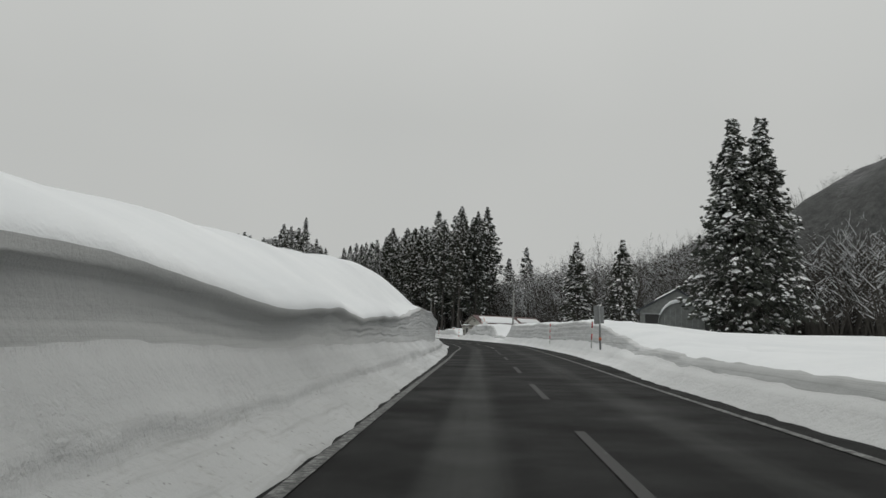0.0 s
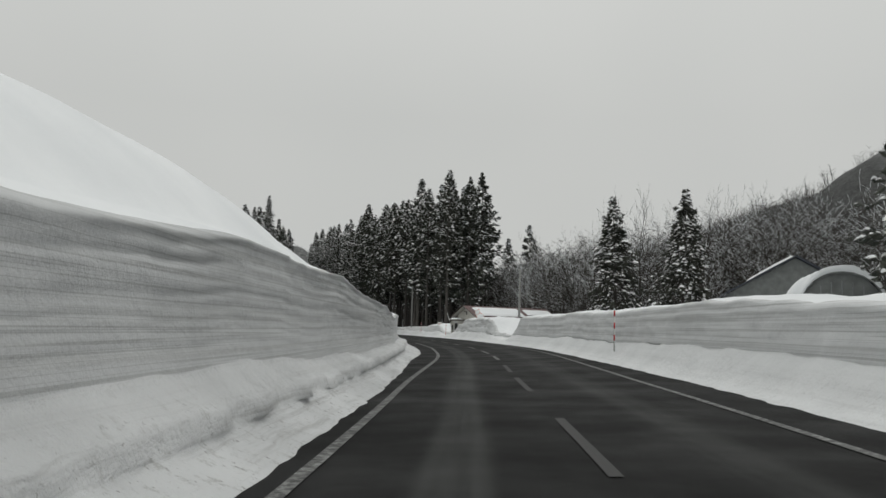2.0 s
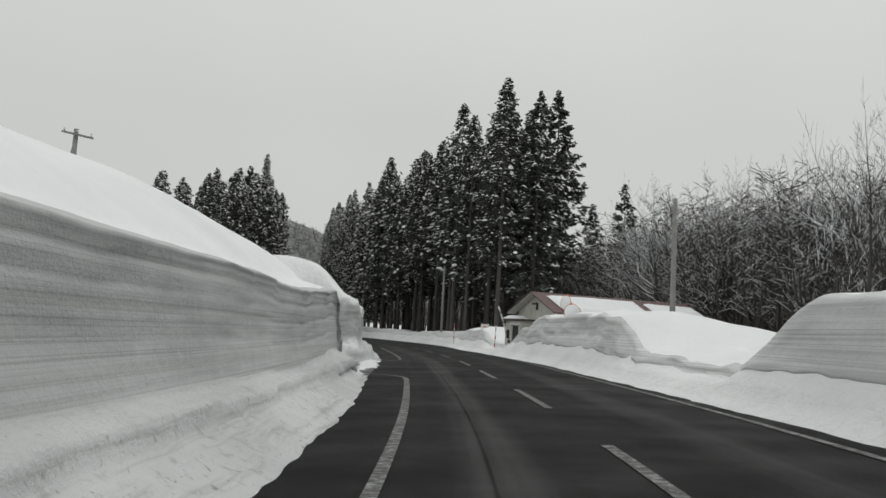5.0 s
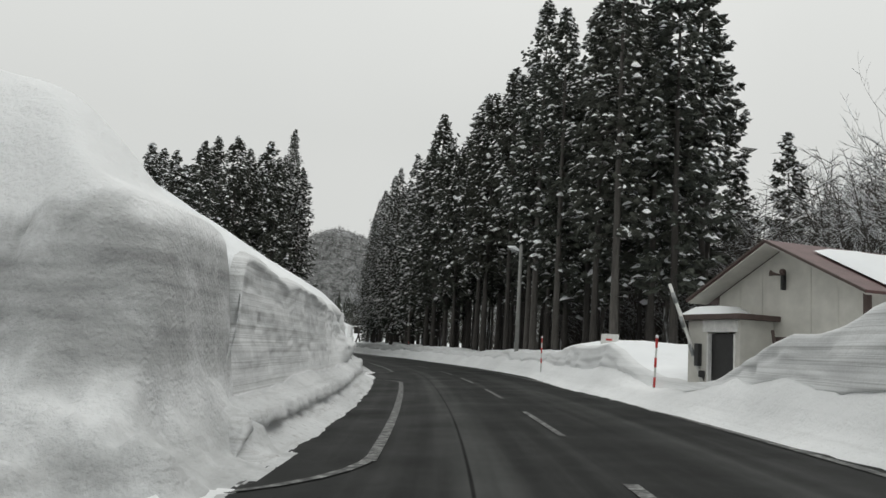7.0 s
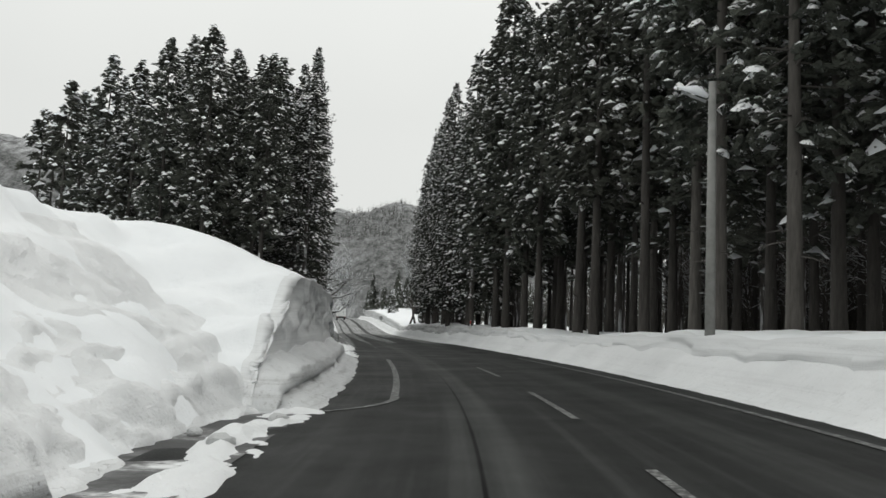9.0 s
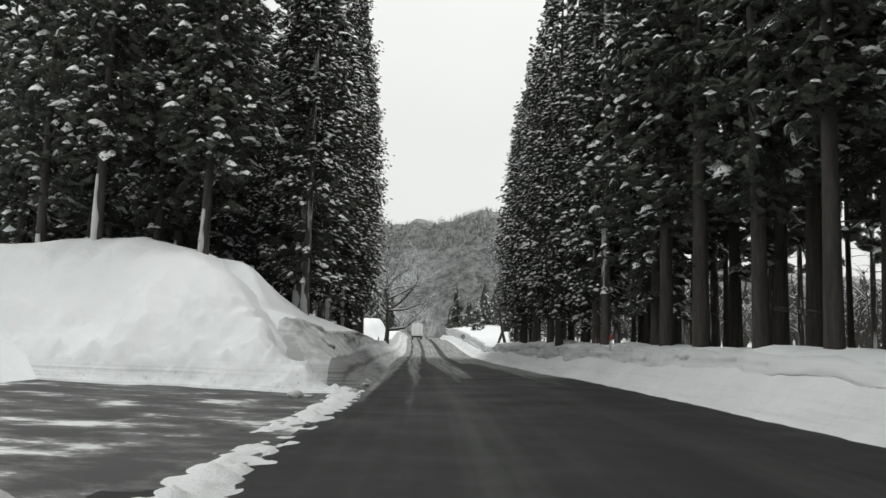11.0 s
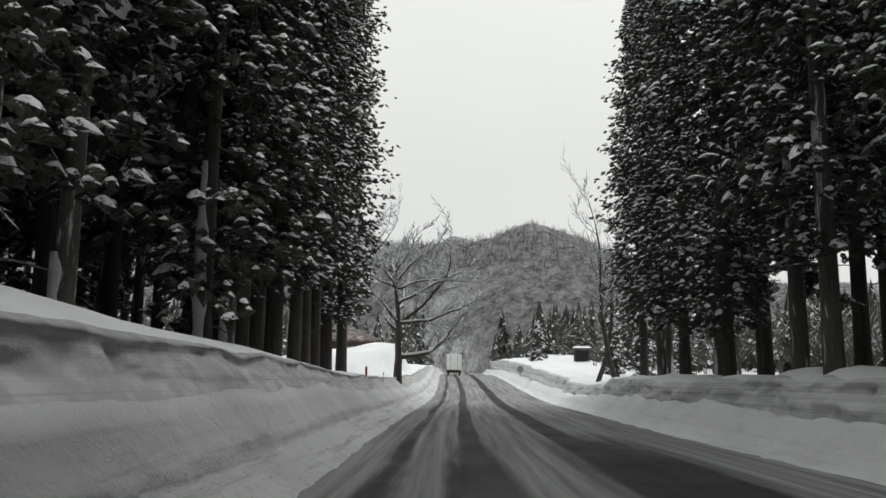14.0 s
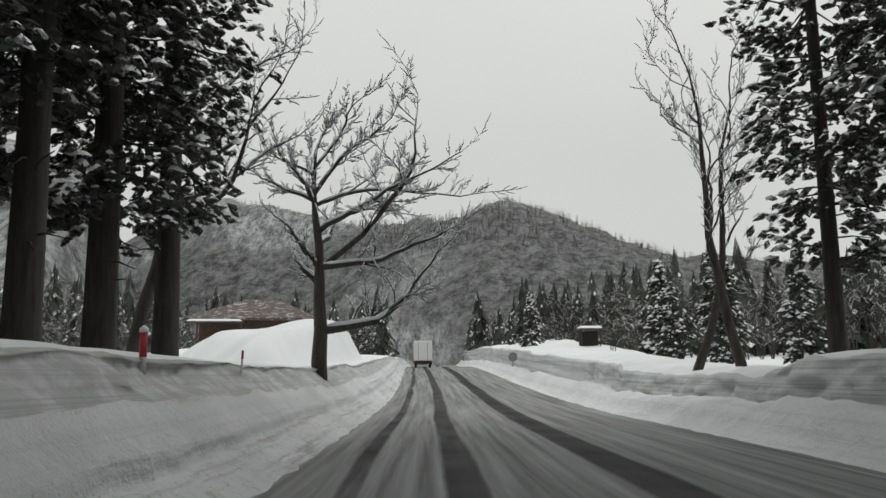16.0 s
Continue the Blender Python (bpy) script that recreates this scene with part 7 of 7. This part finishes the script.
def make_old_house():
    m = pose(-75.5, 261.9, 2.0, 0, 0, 27)
    ob = thing("wooden_house", "old brown wooden house with a hipped roof dusted with snow", "house", at=m)
    w, deep, eave, ridge = 7.0, 7.5, 2.9, 4.5
    part("front_wall", box_mesh("front_wall", (0, 0, -0.5), (w, 0.15, eave), WOOD), ob)
    part("back_wall", box_mesh("back_wall", (0, deep - 0.15, -0.5), (w, deep, eave), WOOD), ob)
    for x in (0.003, w - 0.153):
        part("side_wall", box_mesh("side_wall", (x, 0.15, -0.5), (x + 0.15, deep - 0.15, eave), WOOD), ob)
    o = 0.8
    sh = Shape()
    e = [(-o, -o), (w + o, -o), (w + o, deep + o), (-o, deep + o)]
    zb = eave - 0.12
    v = [(x, y, zb) for x, y in e] + [(x, y, zb + 0.14) for x, y in e] + [(w * 0.35, deep / 2, ridge), (w * 0.65, deep / 2, ridge)]
    sh.add(v, [(3, 2, 1, 0), (0, 1, 5, 4), (1, 2, 6, 5), (2, 3, 7, 6), (3, 0, 4, 7), (4, 5, 9, 8), (5, 6, 9), (6, 7, 8, 9), (7, 4, 8)])
    part("roof", sh.mesh("roof", ROOF_DUSTED), ob, "hipped roof dusted with snow")
    win = part("window", box_mesh("window", (4.0, -0.03, 1.2), (5.4, -0.002, 2.2), DARK), ob)
    part("window_frame", box_mesh("window_frame", (3.9, -0.05, 2.2), (5.5, 0.0, 2.3), WHITE), win)
    part("window_frame", box_mesh("window_frame", (4.66, -0.05, 1.2), (4.74, -0.031, 2.2), WHITE), win)
    part("porch_roof", box_mesh("porch_roof", (-0.6, -1.5, eave - 0.35), (3.0, -0.02, eave - 0.25), BROWN), ob)
    for x in (0.1, 2.8):
        part("porch_post", box_mesh("porch_post", (x, -1.4, -0.5), (x + 0.12, -1.28, eave - 0.35), BROWN), ob)
    tagged(new("roof_snow", snow_cap("roof_snow", (-0.55, -1.45), (2.95, -0.05), (eave - 0.246, 0.16))), "thin snow on the porch roof of the wooden house", "snow", "roof snow").matrix_basis = m


def dusted_material():
    n = Nodes("roof_dusted_with_snow", 0.8)
    f = n.noise(n.coords("Object", (1, 1, 2)), 2.4, 6.0, 0.7)
    n.color(n.mix(n.step(f, 0.50, 0.66), (0.10, 0.075, 0.07), (0.50, 0.50, 0.51)))
    n.bump(f, 0.4, 0.05)
    return n.m


ROOF_DUSTED = dusted_material()
make_old_house()


def make_snow_terrace():
    """A long smooth snow-covered terrace beside the road beyond the clearing."""
    s = np.linspace(254, 345, 130)[:, None]
    d = np.linspace(-2.6, -40, 80)[None]
    top = knots(s, (254, 0.4), (261, 2.1), (266, 2.5), (272, 3.1), (290, 3.3), (310, 3.6), (330, 3.4), (345, 2.0))
    inner = knots(s, (254, -8.0), (262, -5.5), (270, -3.4), (300, -3.4), (345, -3.4))
    side = np.clip((inner - d) / 2.2, 0, 1)
    side = side * side * (3 - 2 * side)
    rear = np.clip((d + 0.42 * (s - 236)) / 3.5, 0, 1) * knots(s, (254, 1), (275, 1), (286, 0.2), (345, 0.2))
    rear = rear * rear * (3 - 2 * rear)
    x, y = plan(s, d)
    top = top * knots(d, (-40, 0.5), (-16, 0.55), (-10, 0.78), (-6.5, 1.0), (0, 1.0))
    z = rise(s) + 0.75 + top * side * rear + 0.02 * (inner - d) * side + 0.12 * rough(s / 4, d / 4, 95) * side
    ob = sheet("snow_terrace", np.stack([x, y, z], -1), SNOW)
    tagged(ob, "long smooth terrace of untouched snow beyond the clearing", "snow terrace", kind="structure")


make_snow_terrace()


def make_clearing_bits():
    # a small shelter and a snow-covered car-sized block across the field
    m = pose(-56.2, 288.0, 3.0, 0, 0, 20)
    ob = thing("small_shelter", "small dark wooden shelter with snow on its roof", "shelter", at=m)
    for x, y in ((0, 0), (1.6, 0), (1.6, 1.4), (0, 1.4)):
        part("post", box_mesh("post", (x, y, -1.0), (x + 0.1, y + 0.1, 2.0), BROWN), ob)
    part("back_panel", box_mesh("back_panel", (0.1, 1.42, -0.6), (1.6, 1.46, 1.9), DARK), ob)
    part("roof", box_mesh("roof", (-0.2, -0.25, 2.0), (1.9, 1.75, 2.1), BROWN), ob)
    tagged(new("roof_snow", snow_cap("roof_snow", (-0.18, -0.22), (1.88, 1.72), (2.104, 0.22))), "pillow of snow on the small shelter", "snow", "roof snow").matrix_basis = m
    tub = thing("round_marker", "round grey disc marker standing out of the bank", "marker", at=pose(*plan_point(287.0, 6.6), 2.3, 0, 0, 20) @ Matrix.Diagonal((2.3, 2.3, 2.3, 1)))
    sh = Shape()
    sh.tube([(0, 0, 0.1), (0, 0.04, 0.1)], [0.15, 0.15], 16)
    part("disc", sh.mesh("disc", GREY_METAL), tub)
    sh = Shape()
    sh.tube([(0, 0.06, -0.9), (0, 0.06, 0.1)], [0.02, 0.02], 8)
    part("post", sh.mesh("post", GREY_METAL), tub)
    # clods broken off the banks, lying on the road's edge
    rng = random.Random(9)
    spots = [(186.5, -1.9), (187.3, -2.6), (188.4, -2.3), (185.0, -3.2), (148.4, -2.2), (147.0, -2.9), (146.2, -2.4), (115.5, -3.4), (113.6, -3.0), (189.6, -1.8), (192.0, -1.9)]
    for s, d in spots:
        bm = bmesh.new()
        bmesh.ops.create_icosphere(bm, subdivisions=2, radius=rng.uniform(0.09, 0.2))
        for vv in bm.verts:
            vv.co *= 1 + 0.35 * noise.noise(vv.co * 6 + Vector((s, d, 0)))
            vv.co.z *= 0.6
        me = bpy.data.meshes.new("snow_clod")
        bm.to_mesh(me)
        bm.free()
        me.materials.append(BANK_SNOW)
        x, y = plan_point(s, d)
        ob = tagged(new("snow_clod", me), "broken clod of dirty snow at the road edge", "snow clod", "snow clods")
        ob.matrix_basis = pose(x, y, float(road_z(s, d)) + 0.05, 0, 0, rng.uniform(0, 360))


make_clearing_bits()
